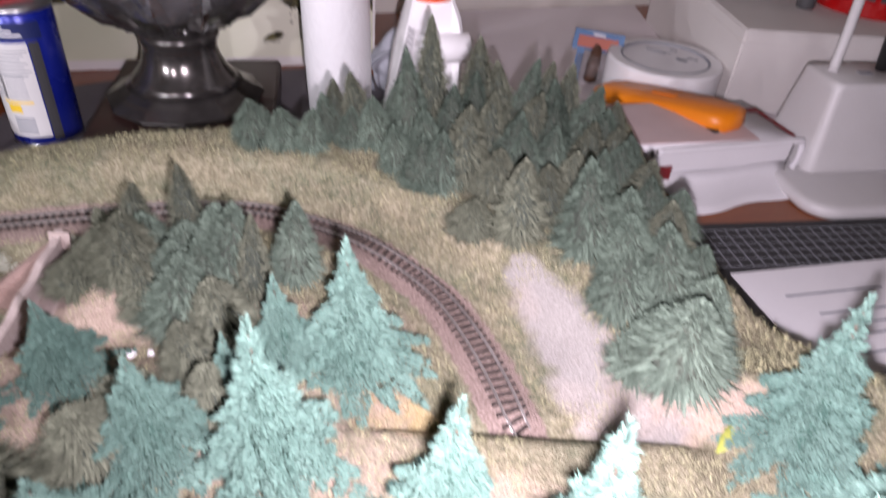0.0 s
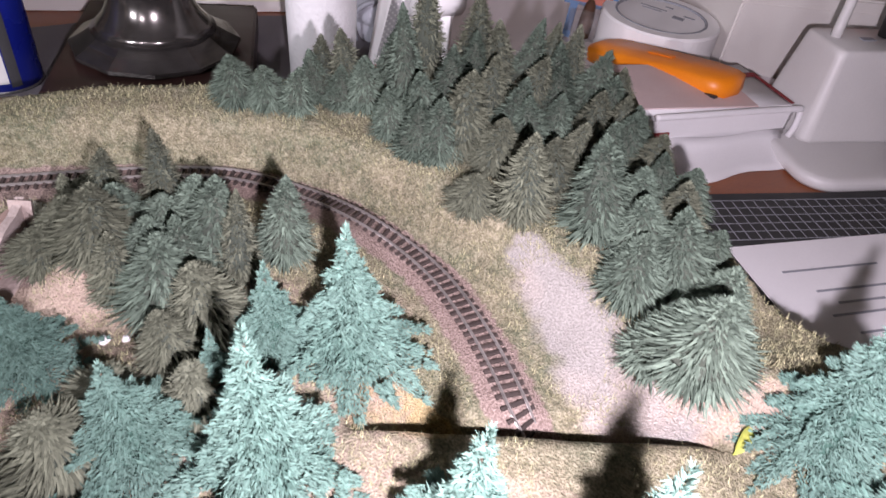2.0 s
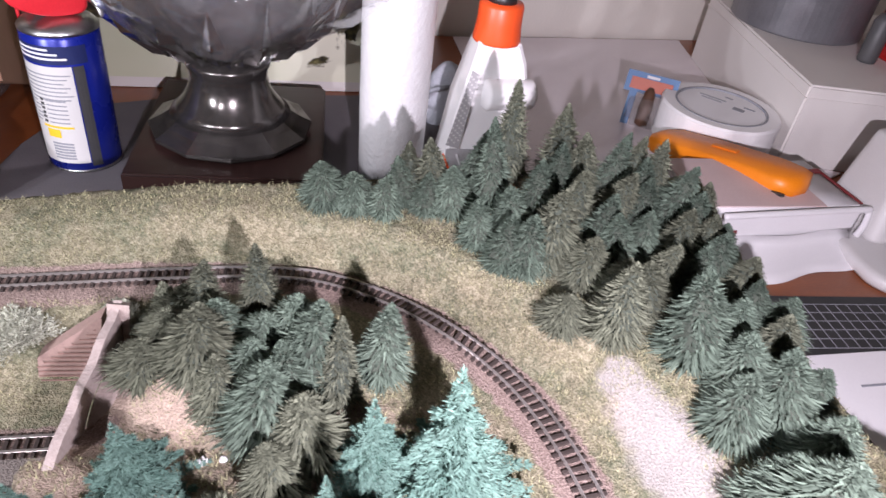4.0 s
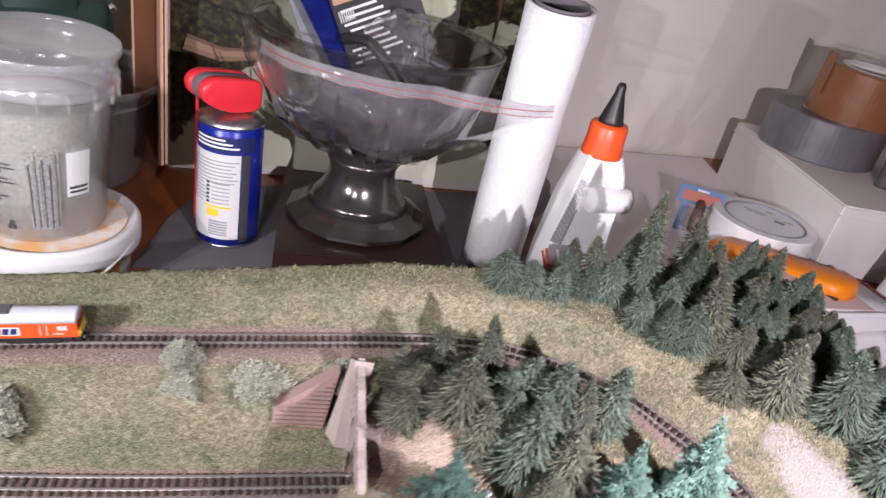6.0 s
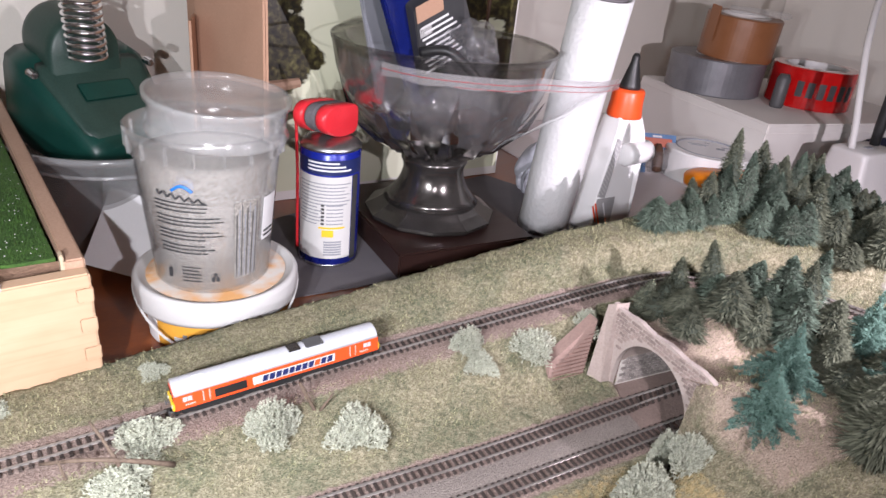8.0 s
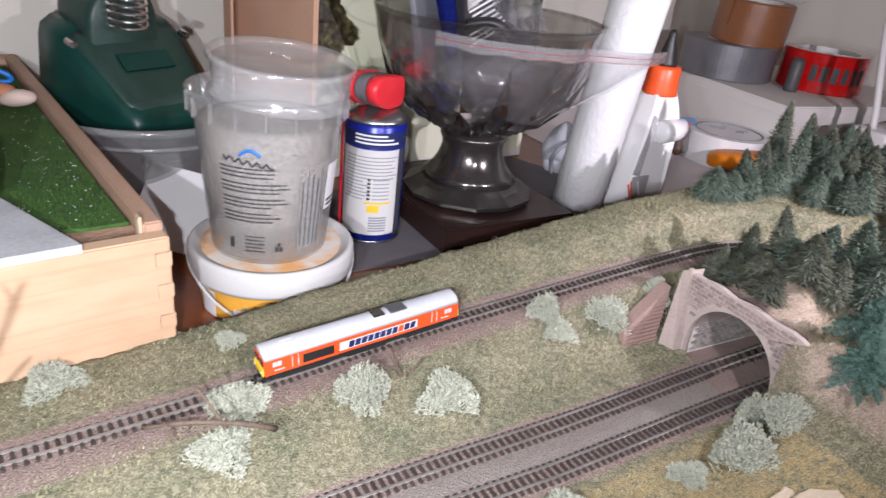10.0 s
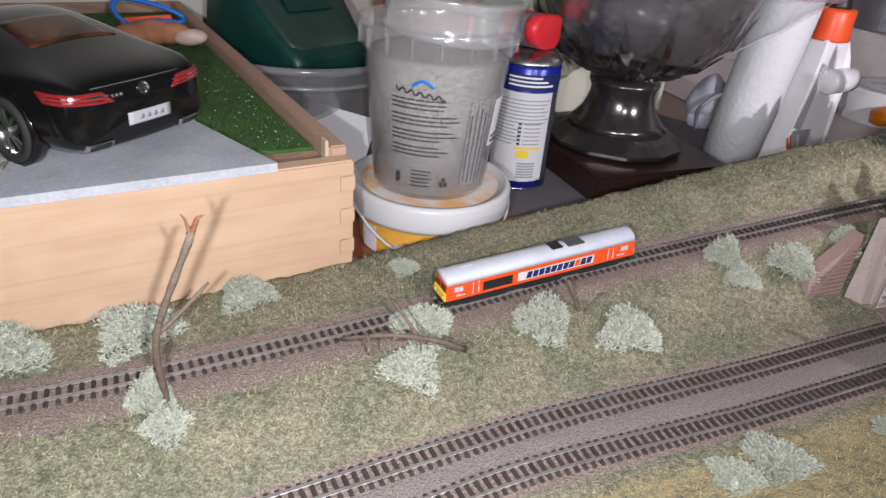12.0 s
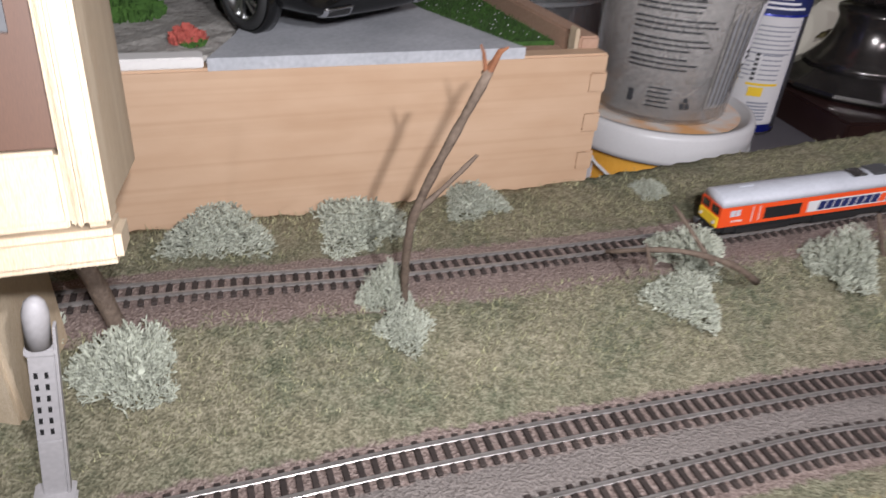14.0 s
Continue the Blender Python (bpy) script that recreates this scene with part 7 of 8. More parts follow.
def model_car():
    """A large-scale black model coupe. x is its right, y its nose; the tail at y = 0."""
    m = pose(-0.645, 0.583, 0.1296, 0, 0, 49)
    t = thing("model_car", m, "glossy black model sports coupe with silver wheels on the model road", "model car")
    W = 0.052
    # stations: y, half width, sill height, shoulder height, roof height, roof half width
    st = [(0.000, 0.038, 0.013, 0.040, 0.042, 0.030), (0.006, 0.047, 0.010, 0.047, 0.049, 0.036), (0.020, 0.051, 0.011, 0.050, 0.053, 0.037), (0.045, 0.053, 0.010, 0.050, 0.057, 0.034),
          (0.075, 0.053, 0.010, 0.049, 0.066, 0.031), (0.105, 0.051, 0.010, 0.048, 0.070, 0.030), (0.130, 0.050, 0.010, 0.047, 0.066, 0.031), (0.155, 0.051, 0.010, 0.047, 0.051, 0.034),
          (0.190, 0.052, 0.010, 0.045, 0.049, 0.036), (0.225, 0.050, 0.011, 0.041, 0.044, 0.034), (0.250, 0.044, 0.013, 0.034, 0.036, 0.028), (0.258, 0.032, 0.018, 0.028, 0.030, 0.020)]
    bm = bmesh.new()
    rows = []
    for y, hw, z0, zs, zr, rw in st:
        half = [(hw * 0.86, z0), (hw * 0.98, z0 + 0.006), (hw, (z0 + zs) / 2), (hw * 0.985, zs - 0.004), (hw * 0.93, zs), ((hw * 0.93 + rw) / 2, zs + (zr - zs) * 0.55), (rw, zr - 0.002), (rw * 0.5, zr), (0, zr + 0.0006)]
        prof = [(x, z) for x, z in half] + [(-x, z) for x, z in half[-2::-1]]
        rows.append([bm.verts.new((x, y, z)) for x, z in prof])
    for a, b in zip(rows, rows[1:]):
        for i in range(len(a) - 1):
            bm.faces.new((a[i], a[i + 1], b[i + 1], b[i]))
        bm.faces.new((a[0], b[0], b[-1], a[-1]))
    bm.faces.new(rows[0]), bm.faces.new(rows[-1])
    bmesh.ops.recalc_face_normals(bm, faces=bm.faces)
    me = link_mesh("body", bm, M["carblack"], True)
    body = part("body", me, None, t, "glossy black coachwork")
    mod = body.modifiers.new("round", "SUBSURF")
    mod.levels = mod.render_levels = 2
    # glasshouse: rear window, tan cabin seen through, side windows
    def quad(name, pts, material, label="", thick=0.0008, parent=t):
        q = bmesh.new()
        a = [Vector(p) for p in pts]
        nn = (a[1] - a[0]).cross(a[2] - a[0]).normalized() * thick
        f, b = [q.verts.new(p + nn) for p in a], [q.verts.new(p - nn) for p in a]
        q.faces.new(f), q.faces.new(b[::-1])
        for i in range(len(a)):
            j = (i + 1) % len(a)
            q.faces.new((f[i], b[i], b[j], f[j]))
        return part(name, q, material, parent, label)
    bpy.context.view_layer.update()
    skin = BVHTree.FromObject(body, bpy.context.evaluated_depsgraph_get())

    def drape(name, corners, way, material, label="", out=0.0005, n=8, parent=t):
        """A thin plate laid on the coachwork, within four corners seen along a direction."""
        q = bmesh.new()
        c, way = [Vector(p) for p in corners], Vector(way).normalized()
        grid = []
        for i in range(n + 1):
            row = []
            for j in range(n + 1):
                f, g = i / n, j / n
                p = (c[0] * (1 - f) + c[1] * f) * (1 - g) + (c[3] * (1 - f) + c[2] * f) * g
                at, normal, _, _ = skin.ray_cast(p - way * 0.05, way)
                row.append((at, normal) if at is not None else (p, -way))
            grid.append(row)
        top = [[q.verts.new(a + b * out) for a, b in row] for row in grid]
        for i in range(n):
            for j in range(n):
                q.faces.new((top[i][j], top[i + 1][j], top[i + 1][j + 1], top[i][j + 1]))
        edge = [e for e in q.edges if len(e.link_faces) == 1]
        rim = bmesh.ops.extrude_edge_only(q, edges=edge)["geom"]
        for v in rim:
            if isinstance(v, bmesh.types.BMVert):
                v.co += way * (out + 0.0012)
        return part(name, q, material, parent, label, True)
    drape("rear_window", [(-0.027, 0.052, 0.06), (0.027, 0.052, 0.06), (0.024, 0.084, 0.07), (-0.024, 0.084, 0.07)], (0, 0.25, -1), M["rearglass"], "rear window showing a tan cabin")
    drape("boot_line", [(-0.030, 0.0, 0.0462), (0.030, 0.0, 0.0462), (0.030, 0.0, 0.0467), (-0.030, 0.0, 0.0467)], (0, 1, -0.2), M["darkgrey"])
    drape("number_plate", [(-0.0125, 0.0, 0.0225), (0.0165, 0.0, 0.0225), (0.0165, 0.0, 0.0295), (-0.0125, 0.0, 0.0295)], (0, 1, 0), M["plate"], "blank pale number plate", 0.0008)
    for k in range(4):
        drape("plate_mark", [(-0.006 + k * 0.0046, 0.0, 0.0247), (-0.0028 + k * 0.0046, 0.0, 0.0247), (-0.0028 + k * 0.0046, 0.0, 0.0273), (-0.006 + k * 0.0046, 0.0, 0.0273)], (0, 1, 0), M["midink"], "", 0.0011, 2)
    for k in range(3):
        drape("model_mark", [(-0.0205 + k * 0.0026, 0.0, 0.0400), (-0.0187 + k * 0.0026, 0.0, 0.0400), (-0.0187 + k * 0.0026, 0.0, 0.0414), (-0.0205 + k * 0.0026, 0.0, 0.0414)], (0, 1, 0), M["chrome"], "", 0.0004, 2)
    for s in (-1, 1):
        drape("side_window", [(s * 0.05, 0.062, 0.0520), (s * 0.05, 0.128, 0.0515), (s * 0.05, 0.115, 0.0620), (s * 0.05, 0.078, 0.0620)], (-s, 0, -0.25), M["carglass"], "dark side window")
        lamp = drape("tail_light", [(s * 0.020, 0.0, 0.0378), (s * 0.046, 0.022, 0.0400), (s * 0.047, 0.026, 0.0455), (s * 0.027, 0.0, 0.0432)], (-s * 0.6, 1, 0), M["taillight"], "red striped tail light", 0.0008)
        for k in range(2):
            drape("chrome_strip", [(s * 0.023, 0.0, 0.0393 + k * 0.0018), (s * 0.045, 0.022, 0.0415 + k * 0.0018), (s * 0.045, 0.022, 0.0419 + k * 0.0018), (s * 0.023, 0.0, 0.0397 + k * 0.0018)], (-s * 0.6, 1, 0), M["chrome"], "", 0.0012, 8, lamp)
        ex = drape("exhaust", [(s * 0.024, 0.0, 0.0130), (s * 0.038, 0.0, 0.0130), (s * 0.039, 0.0, 0.0172), (s * 0.023, 0.0, 0.0172)], (0, 1, 0), M["chrome"], "chrome exhaust tip", 0.0010)
        # No hole: a black plate paints the dark inside of the tip
        drape("exhaust_bore", [(s * 0.0255, 0.0, 0.0139), (s * 0.0365, 0.0, 0.0139), (s * 0.0372, 0.0, 0.0163), (s * 0.0248, 0.0, 0.0163)], (0, 1, 0), M["black"], "", 0.0014, 4, ex)
        for y in (0.048, 0.205):
            wh = part("wheel", lathe([(0.0135, -0.0065), (0.0175, -0.0065), (0.0192, -0.004), (0.0192, 0.004), (0.0175, 0.0065), (0.0135, 0.0065)], 36, pose(s * 0.0475, y, 0.0192, 0, 90, 0), True), M["tyre"], t, "black rubber tyre", True)
            part("rim", lathe([(0.0128, -0.006), (0.0142, -0.0058), (0.0142, 0.0058), (0.0128, 0.006)], 36, pose(s * 0.0475, y, 0.0192, 0, 90, 0), True), M["silver"], wh, "silver wheel rim", True)
            spokes = bmesh.new()
            for k in range(10):
                add_box(spokes, (-0.0010, 0.002, 0.0035), (0.0010, 0.0135, 0.0055), 0, 1, pose(s * 0.0475, y, 0.0192, 0, 90 * s, 0) @ pose(0, 0, 0, 0, 0, 72 * (k // 2) + (11 if k % 2 else -11)))
            add_lathe(spokes, [(0, 0.003), (0.0034, 0.003), (0.0030, 0.0064), (0, 0.0068)], 16, pose(s * 0.0475, y, 0.0192, 0, 90 * s, 0))
            part("spoke_star", spokes, M["silver"], wh)
            part("wheel_arch", lathe([(0.0190, -0.004), (0.0215, -0.004), (0.0215, 0.0035), (0.0190, 0.0035)], 36, pose(s * 0.0485, y, 0.0200, 0, 90, 0), True), M["carblack"], t, smooth=True)
        quad("mirror", [(s * 0.052, 0.142, 0.050), (s * 0.060, 0.142, 0.050), (s * 0.060, 0.142, 0.055), (s * 0.052, 0.142, 0.055)], M["carblack"], "", 0.003)
    at, normal, _, _ = skin.ray_cast(Vector((0, -0.05, 0.0415)), Vector((0, 1, 0)))
    part("badge", lathe([(0, 0), (0.0036, 0), (0.0036, 0.0010), (0.0028, 0.0012), (0.0024, 0.0006), (0.0008, 0.0008), (0, 0.0008)], 24, Matrix.Translation(at) @ normal.to_track_quat("Z", "Y").to_matrix().to_4x4()), M["chrome"], t, "round chrome badge")


model_car()


# ---- the desk's right side ----
def sheet(name, pts, z0, z1, material, label, cat):
    bm = bmesh.new()
    top = [bm.verts.new((x, y, z1)) for x, y in pts]
    low = [bm.verts.new((x, y, z0)) for x, y in pts]
    bm.faces.new(top), bm.faces.new(low[::-1])
    for i in range(len(pts)):
        j = (i + 1) % len(pts)
        bm.faces.new((top[i], low[i], low[j], top[j]))
    return solid(name, bm, material, Matrix(), label, cat)


def right_side():
    sheet("plastic_sheet", [(0.10, 0.86), (0.33, 0.85), (0.52, 1.00), (0.43, 1.02), (0.425, 1.44), (0.20, 1.368), (0.03, 1.31), (0.06, 1.16)], 0.0004, 0.0022, M["lilac"], "pale lilac plastic sheet lying on the desk", "plastic sheet")
    # the white carton with rolls of tape on it
    t = thing("white_carton", pose(0.437, 1.003, 0, 0, 0, 2), "large plain white carton on the desk", "carton")
    part("carton", boxed((0.0, 0.0, 0.0), (0.42, 0.355, 0.105), 0.0025), M["card"], t)
    part("lid_edge", boxed((-0.0012, -0.0012, 0.088), (0.4212, 0.3562, 0.0900)), M["card"], t)

    def roll(name, m, r0, r1, h, material, core, label):
        o = thing(name, m, label, "tape roll", "rolls of tape")
        part("tape", lathe([(r0, 0), (r1 - 0.002, 0), (r1, 0.002), (r1, h - 0.002), (r1 - 0.002, h), (r0, h)], 64, None, True), material, o, smooth=False)
        part("core", lathe([(r0 - 0.004, 0.0005), (r0 - 0.0003, 0.0005), (r0 - 0.0003, h + 0.0006), (r0 - 0.004, h + 0.0006)], 48, None, True), core, o, "card core")
        return o
    roll("duct_tape", pose(0.514, 1.252, 0.1052), 0.044, 0.090, 0.066, M["ducttape"], M["card"], "wide grey duct tape roll on the carton")
    o = roll("parcel_tape", pose(0.536, 1.238, 0.1716, 3, 0, 0), 0.046, 0.069, 0.078, M["browntape"], M["card"], "brown parcel tape roll stacked on the grey one")
    part("loose_flap", boxed((-0.0715, -0.012, 0.030), (-0.0697, 0.014, 0.092), 0.0006), M["browntape"], o)
    part("clear_tube", boxed((-0.034, -0.015, 0.0800), (0.080, 0.010, 0.0920), 0.004, 3, pose(0, 0, 0, 0, 0, -25)), M["milky"], o, "clear plastic strip lying on top")
    o = roll("warning_tape", pose(0.658, 1.150, 0.1052), 0.056, 0.076, 0.072, M["redtape"], M["white"], "shiny red printed tape roll on the carton")
    for k in range(6):
        part("dark_mark", lathe_arc(0.0764, 206 + k * 14, 215 + k * 14, 0.022, 0.050), M["ink"], o)
    solid("dark_tube", lathe([(0, 0), (0.011, 0), (0.012, 0.004), (0.012, 0.052), (0.008, 0.060), (0, 0.060)], 20), M["darkgrey"], pose(0.556, 1.118, 0.1052), "small dark tube between the tape rolls", "tube", smooth=True)
    solid("dark_case", boxed((-0.05, -0.03, 0), (0.05, 0.03, 0.055), 0.006, 3), M["block"], pose(0.775, 1.285, 0.1052, 0, 0, 20), "dark brown case behind the tape", "case")
    # a wide roll of clear tape lying flat, its label inside the core
    o = thing("clear_tape", pose(0.362, 1.040, 0.0024), "wide roll of milky clear tape lying flat on the desk", "tape roll", "rolls of tape")
    part("tape", lathe([(0.0565, 0), (0.070, 0), (0.072, 0.002), (0.072, 0.047), (0.070, 0.050), (0.0565, 0.050)], 64, None, True), M["tapewhite"], o, smooth=False)
    part("core", lathe([(0.0540, 0.0005), (0.0562, 0.0005), (0.0562, 0.0506), (0.0540, 0.0506)], 56, None, True), M["midink"], o, "grey card core edge")
    part("label_disc", lathe([(0.0, 0.0465), (0.0535, 0.0465), (0.0535, 0.0485), (0.0, 0.0485)], 48), M["paper"], o, "white printed label disc")
    for x0, x1, y0, y1 in ((-0.034, 0.000, 0.020, 0.023), (-0.030, -0.004, 0.013, 0.0155), (0.012, 0.026, 0.004, 0.014), (0.022, 0.036, 0.020, 0.024), (-0.006, 0.004, 0.034, 0.038)):
        part("print_mark", boxed((x0, y0, 0.0486), (x1, y1, 0.0490), 0, 1, pose(0, 0, 0, 0, 0, -34)), M["midink"], o)
    # a small hang card with blue and orange print
    o = thing("hang_card", pose(0.276, 1.060, 0.0024, -24, 0, -20) @ Matrix.Scale(0.82, 4), "blue and orange hang card with a small tool", "blister card")
    part("card", boxed((-0.040, 0.0, 0.050), (0.040, 0.0016, 0.082), 0.0006), M["cardblue"], o)
    part("orange_band", boxed((-0.032, -0.0008, 0.055), (0.032, -0.0002, 0.073), 0.0003), M["cardorange"], o)
    part("hang_slot", boxed((-0.010, -0.0010, 0.0745), (0.010, -0.0003, 0.0785), 0.0003), M["paper"], o)
    part("tool_handle", lathe([(0, 0.0), (0.010, 0.004), (0.011, 0.030), (0.008, 0.052), (0.004, 0.060), (0, 0.061)], 20, pose(0.002, -0.012, 0)), M["brownpanel"], o, "red-brown handle", True)
    part("blister", boxed((-0.026, -0.024, 0.0), (0.030, 0.0, 0.052), 0.010, 3), M["blister"], o, "clear blister", True)
    part("card_leg", boxed((-0.030, 0.0, 0.0), (-0.018, 0.0016, 0.051)), M["cardblue"], o)
    # folded white package with the orange knife on it
    o = thing("paper_package", pose(0.357, 0.869, 0, 0, 0, 16.5), "crumpled white paper package on the desk", "package")
    bm = boxed((-0.092, -0.056, 0.0005), (0.088, 0.044, 0.046), 0.006, 3)
    bmesh.ops.subdivide_edges(bm, edges=bm.edges[:], cuts=2, use_grid_fill=True)
    for v in bm.verts:
        v.co += Vector((noise.noise(v.co * 40), noise.noise(v.co * 40 + Vector((5, 0, 0))), noise.noise(v.co * 40 + Vector((0, 7, 0))) * 0.5)) * 0.0028
        v.co.z = max(v.co.z, 0.0005)
    part("package", bm, M["paper"], o, smooth=True)
    bm = bmesh.new()
    rows = []
    for i in range(13):
        s = i / 12
        rows.append([bm.verts.new((-0.086 + (0.160 - 0.026 * q) * s + 0.022 * q, -0.0585 - (0.048 - 0.014 * s) * q ** 1.3 + 0.003 * math.sin(9 * s + 3 * q), 0.021 - 0.020 * q ** 0.7 + 0.003 * q * (1 - q) * noise.noise((s * 6, q * 3, 2)))) for q in (0, 0.2, 0.4, 0.6, 0.8, 1.0)])
    for a, b in zip(rows, rows[1:]):
        for j in range(5):
            bm.faces.new((a[j], b[j], b[j + 1], a[j + 1]))
    ob = part("loose_fold", bm, M["paper"], o, "loose fold of white paper", True)
    ob.modifiers.new("thick", "SOLIDIFY").thickness = 0.0006
    part("front_flap", boxed((-0.084, -0.0595, 0.024), (0.074, -0.0570, 0.0445), 0.0010, 2), M["paper"], o, "folded paper front flap")
    part("rolled_edge", tube(smooth_line([(-0.086, -0.0580, 0.0455), (0.0, -0.0590, 0.0462), (0.078, -0.0585, 0.0455), (0.0885, -0.0560, 0.0420), (0.0895, -0.0580, 0.0250), (0.080, -0.0620, 0.0120)], 0.004), 0.0034, 10), M["paper"], o, "rolled white paper edge", True)
    part("pink_card", boxed((-0.095, -0.050, 0.0465), (0.040, 0.042, 0.0480), 0.0004, 1, pose(0, 0, 0, 0, 0, -4)), M["pinkcard"], o, "pinkish card on top")
    part("red_edge", boxed((0.0795, -0.050, 0.0464), (0.0835, 0.012, 0.0476), 0.0003, 1), M["darkred"], o, "dark red edge")
    part("red_edge", boxed((0.0640, 0.010, 0.0464), (0.0835, 0.018, 0.0476), 0.0003, 1), M["darkred"], o, "dark red edge")
    part("red_panel", boxed((-0.098, -0.061, 0.006), (-0.066, -0.0575, 0.030), 0.0010, 2), M["darkred"], o, "dark red side panel")
    k = thing("utility_knife", pose(0.335, 0.916, 0.0320, 0, 0, -47) @ pose(0, 0, 0, 0, -9.5, 0) @ Matrix.Diagonal((0.93, 1.75, 1.0, 1)), "orange utility knife leaning on the package edge", "knife")
    outline = [(-0.095, -0.006), (-0.090, -0.013), (-0.030, -0.016), (0.030, -0.015), (0.070, -0.018), (0.092, -0.015), (0.097, -0.004), (0.092, 0.008), (0.060, 0.013), (-0.020, 0.014), (-0.080, 0.012), (-0.094, 0.005)]
    bm = bmesh.new()
    rows = [[bm.verts.new((x * q, y * q, z)) for x, y in outline] for z, q in ((0.0, 0.93), (0.003, 1.0), (0.017, 1.0), (0.021, 0.90))]
    for a, b in zip(rows, rows[1:]):
        for i in range(len(outline)):
            j = (i + 1) % len(outline)
            bm.faces.new((a[i], a[j], b[j], b[i]))
    bm.faces.new(rows[0]), bm.faces.new(rows[-1])
    part("handle", bm, M["knife"], k, smooth=True)
    part("blade_holder", boxed((0.066, -0.0205, 0.000), (0.086, -0.0160, 0.005), 0.001), M["ink"], k)
    part("thumb_slide", boxed((-0.020, -0.0030, 0.0210), (0.012, 0.0030, 0.0225), 0.0006), M["knife"], k)
    # the desk lamp's foot with its pen cup and bent neck
    t = thing("desk_lamp", pose(0.514, 0.876, 0, 0, 0, 10), "white desk lamp with a tapered pen-cup foot and thin neck", "desk lamp")

    def rounded_stack(levels, seg=64):
        # rounded rectangles stacked upwards: z, half width, half depth, corner radius, centre in y
        w = bmesh.new()
        rows = []
        for z, hx, hy, r, cy in levels:
            row = []
            for i in range(seg):
                a = 2 * math.pi * i / seg
                c, d = math.cos(a), math.sin(a)
                row.append(w.verts.new((math.copysign(hx - r, c) + r * c, cy + math.copysign(hy - r, d) + r * d, z)))
            rows.append(row)
        for a, b in zip(rows, rows[1:]):
            for i in range(seg):
                w.faces.new((a[i], a[(i + 1) % seg], b[(i + 1) % seg], b[i]))
        w.faces.new(rows[0]), w.faces.new(rows[-1])
        return w
    part("base_plate", rounded_stack([(0.0, 0.088, 0.080, 0.030, -0.030), (0.004, 0.091, 0.083, 0.032, -0.030), (0.010, 0.091, 0.083, 0.032, -0.030), (0.013, 0.089, 0.081, 0.031, -0.030), (0.0145, 0.084, 0.076, 0.028, -0.030)]), M["white"], t, smooth=True)
    part("cup", rounded_stack([(0.0140, 0.059, 0.044, 0.012, 0.0), (0.018, 0.058, 0.043, 0.011, 0.0), (0.060, 0.053, 0.037, 0.010, 0.002), (0.098, 0.048, 0.031, 0.009, 0.004), (0.104, 0.047, 0.030, 0.009, 0.004), (0.106, 0.0445, 0.0275, 0.008, 0.004)]), M["white"], t, smooth=True)
    neck = smooth_line([(-0.030, 0.010, 0.105), (-0.022, 0.020, 0.136), (-0.002, 0.046, 0.196), (0.034, 0.080, 0.262), (0.104, 0.120, 0.325), (0.204, 0.130, 0.345)], 0.01)
    part("neck", tube(neck, 0.0052, 12), M["white"], t, "thin white bent neck", True)
    # Grey bar on the closed top, toned as the slot's dark inside
    part("slot", boxed((-0.004, 0.000, 0.1056), (0.012, 0.008, 0.1068), 0.0004), M["midink"], t)
    solid("black_pen", lathe([(0, 0), (0.0072, 0.002), (0.0082, 0.030), (0.0082, 0.115), (0.0060, 0.128), (0, 0.130)], 18), M["black"], pose(0.540, 0.890, 0.1062, 3, -6, 0), "thick black pen standing in the lamp's cup", "pen", smooth=True)
    # cutting mat and printed sheet
    o = thing("cutting_mat", pose(0.320, 0.668, 0.0003, 0, 0, 9), "black cutting mat with a white grid on the desk", "cutting mat")
    part("mat", boxed((-0.02, -0.145, 0.0), (0.330, 0.062, 0.0025), 0.0008), M["gridmat"], o)
    for i in range(30):
        part("grid_line", boxed((-0.008 + i * 0.011, -0.005, 0.0025), (-0.0073 + i * 0.011, 0.050, 0.0028)), M["midink"], o)
    for j in range(6):
        part("grid_line", boxed((-0.010, -0.005 + j * 0.011, 0.00255), (0.315, -0.0043 + j * 0.011, 0.00285)), M["midink"], o)
    o = thing("printed_sheet", pose(0.330, 0.655, 0.0030, 0, 0, 13), "white paper sheet with lines of print on the mat", "paper")
    part("paper", boxed((0.0, -0.22, 0.0), (0.29, 0.0, 0.0007)), M["paper"], o)
    for k2, (x0, x1, y) in enumerate(((0.030, 0.125, -0.036), (0.045, 0.135, -0.060), (0.055, 0.100, -0.074), (0.040, 0.130, -0.086), (0.05, 0.15, -0.105))):
        part("print_line", boxed((x0, y, 0.0007), (x1, y + 0.0022, 0.0011)), M["midink"], o)
    # dark bundle beyond the wood
    bm = bmesh.new()
    bmesh.ops.create_icosphere(bm, subdivisions=4, radius=0.07)
    for v in bm.verts:
        v.co.z *= 0.8
        v.co *= 1 + 0.25 * noise.noise(v.co * 25)
    solid("dark_blue_cloth", bm, M["navycloth"], pose(0.700, 0.945, 0.045), "crumpled dark blue cloth on the desk", "cloth", smooth=True)


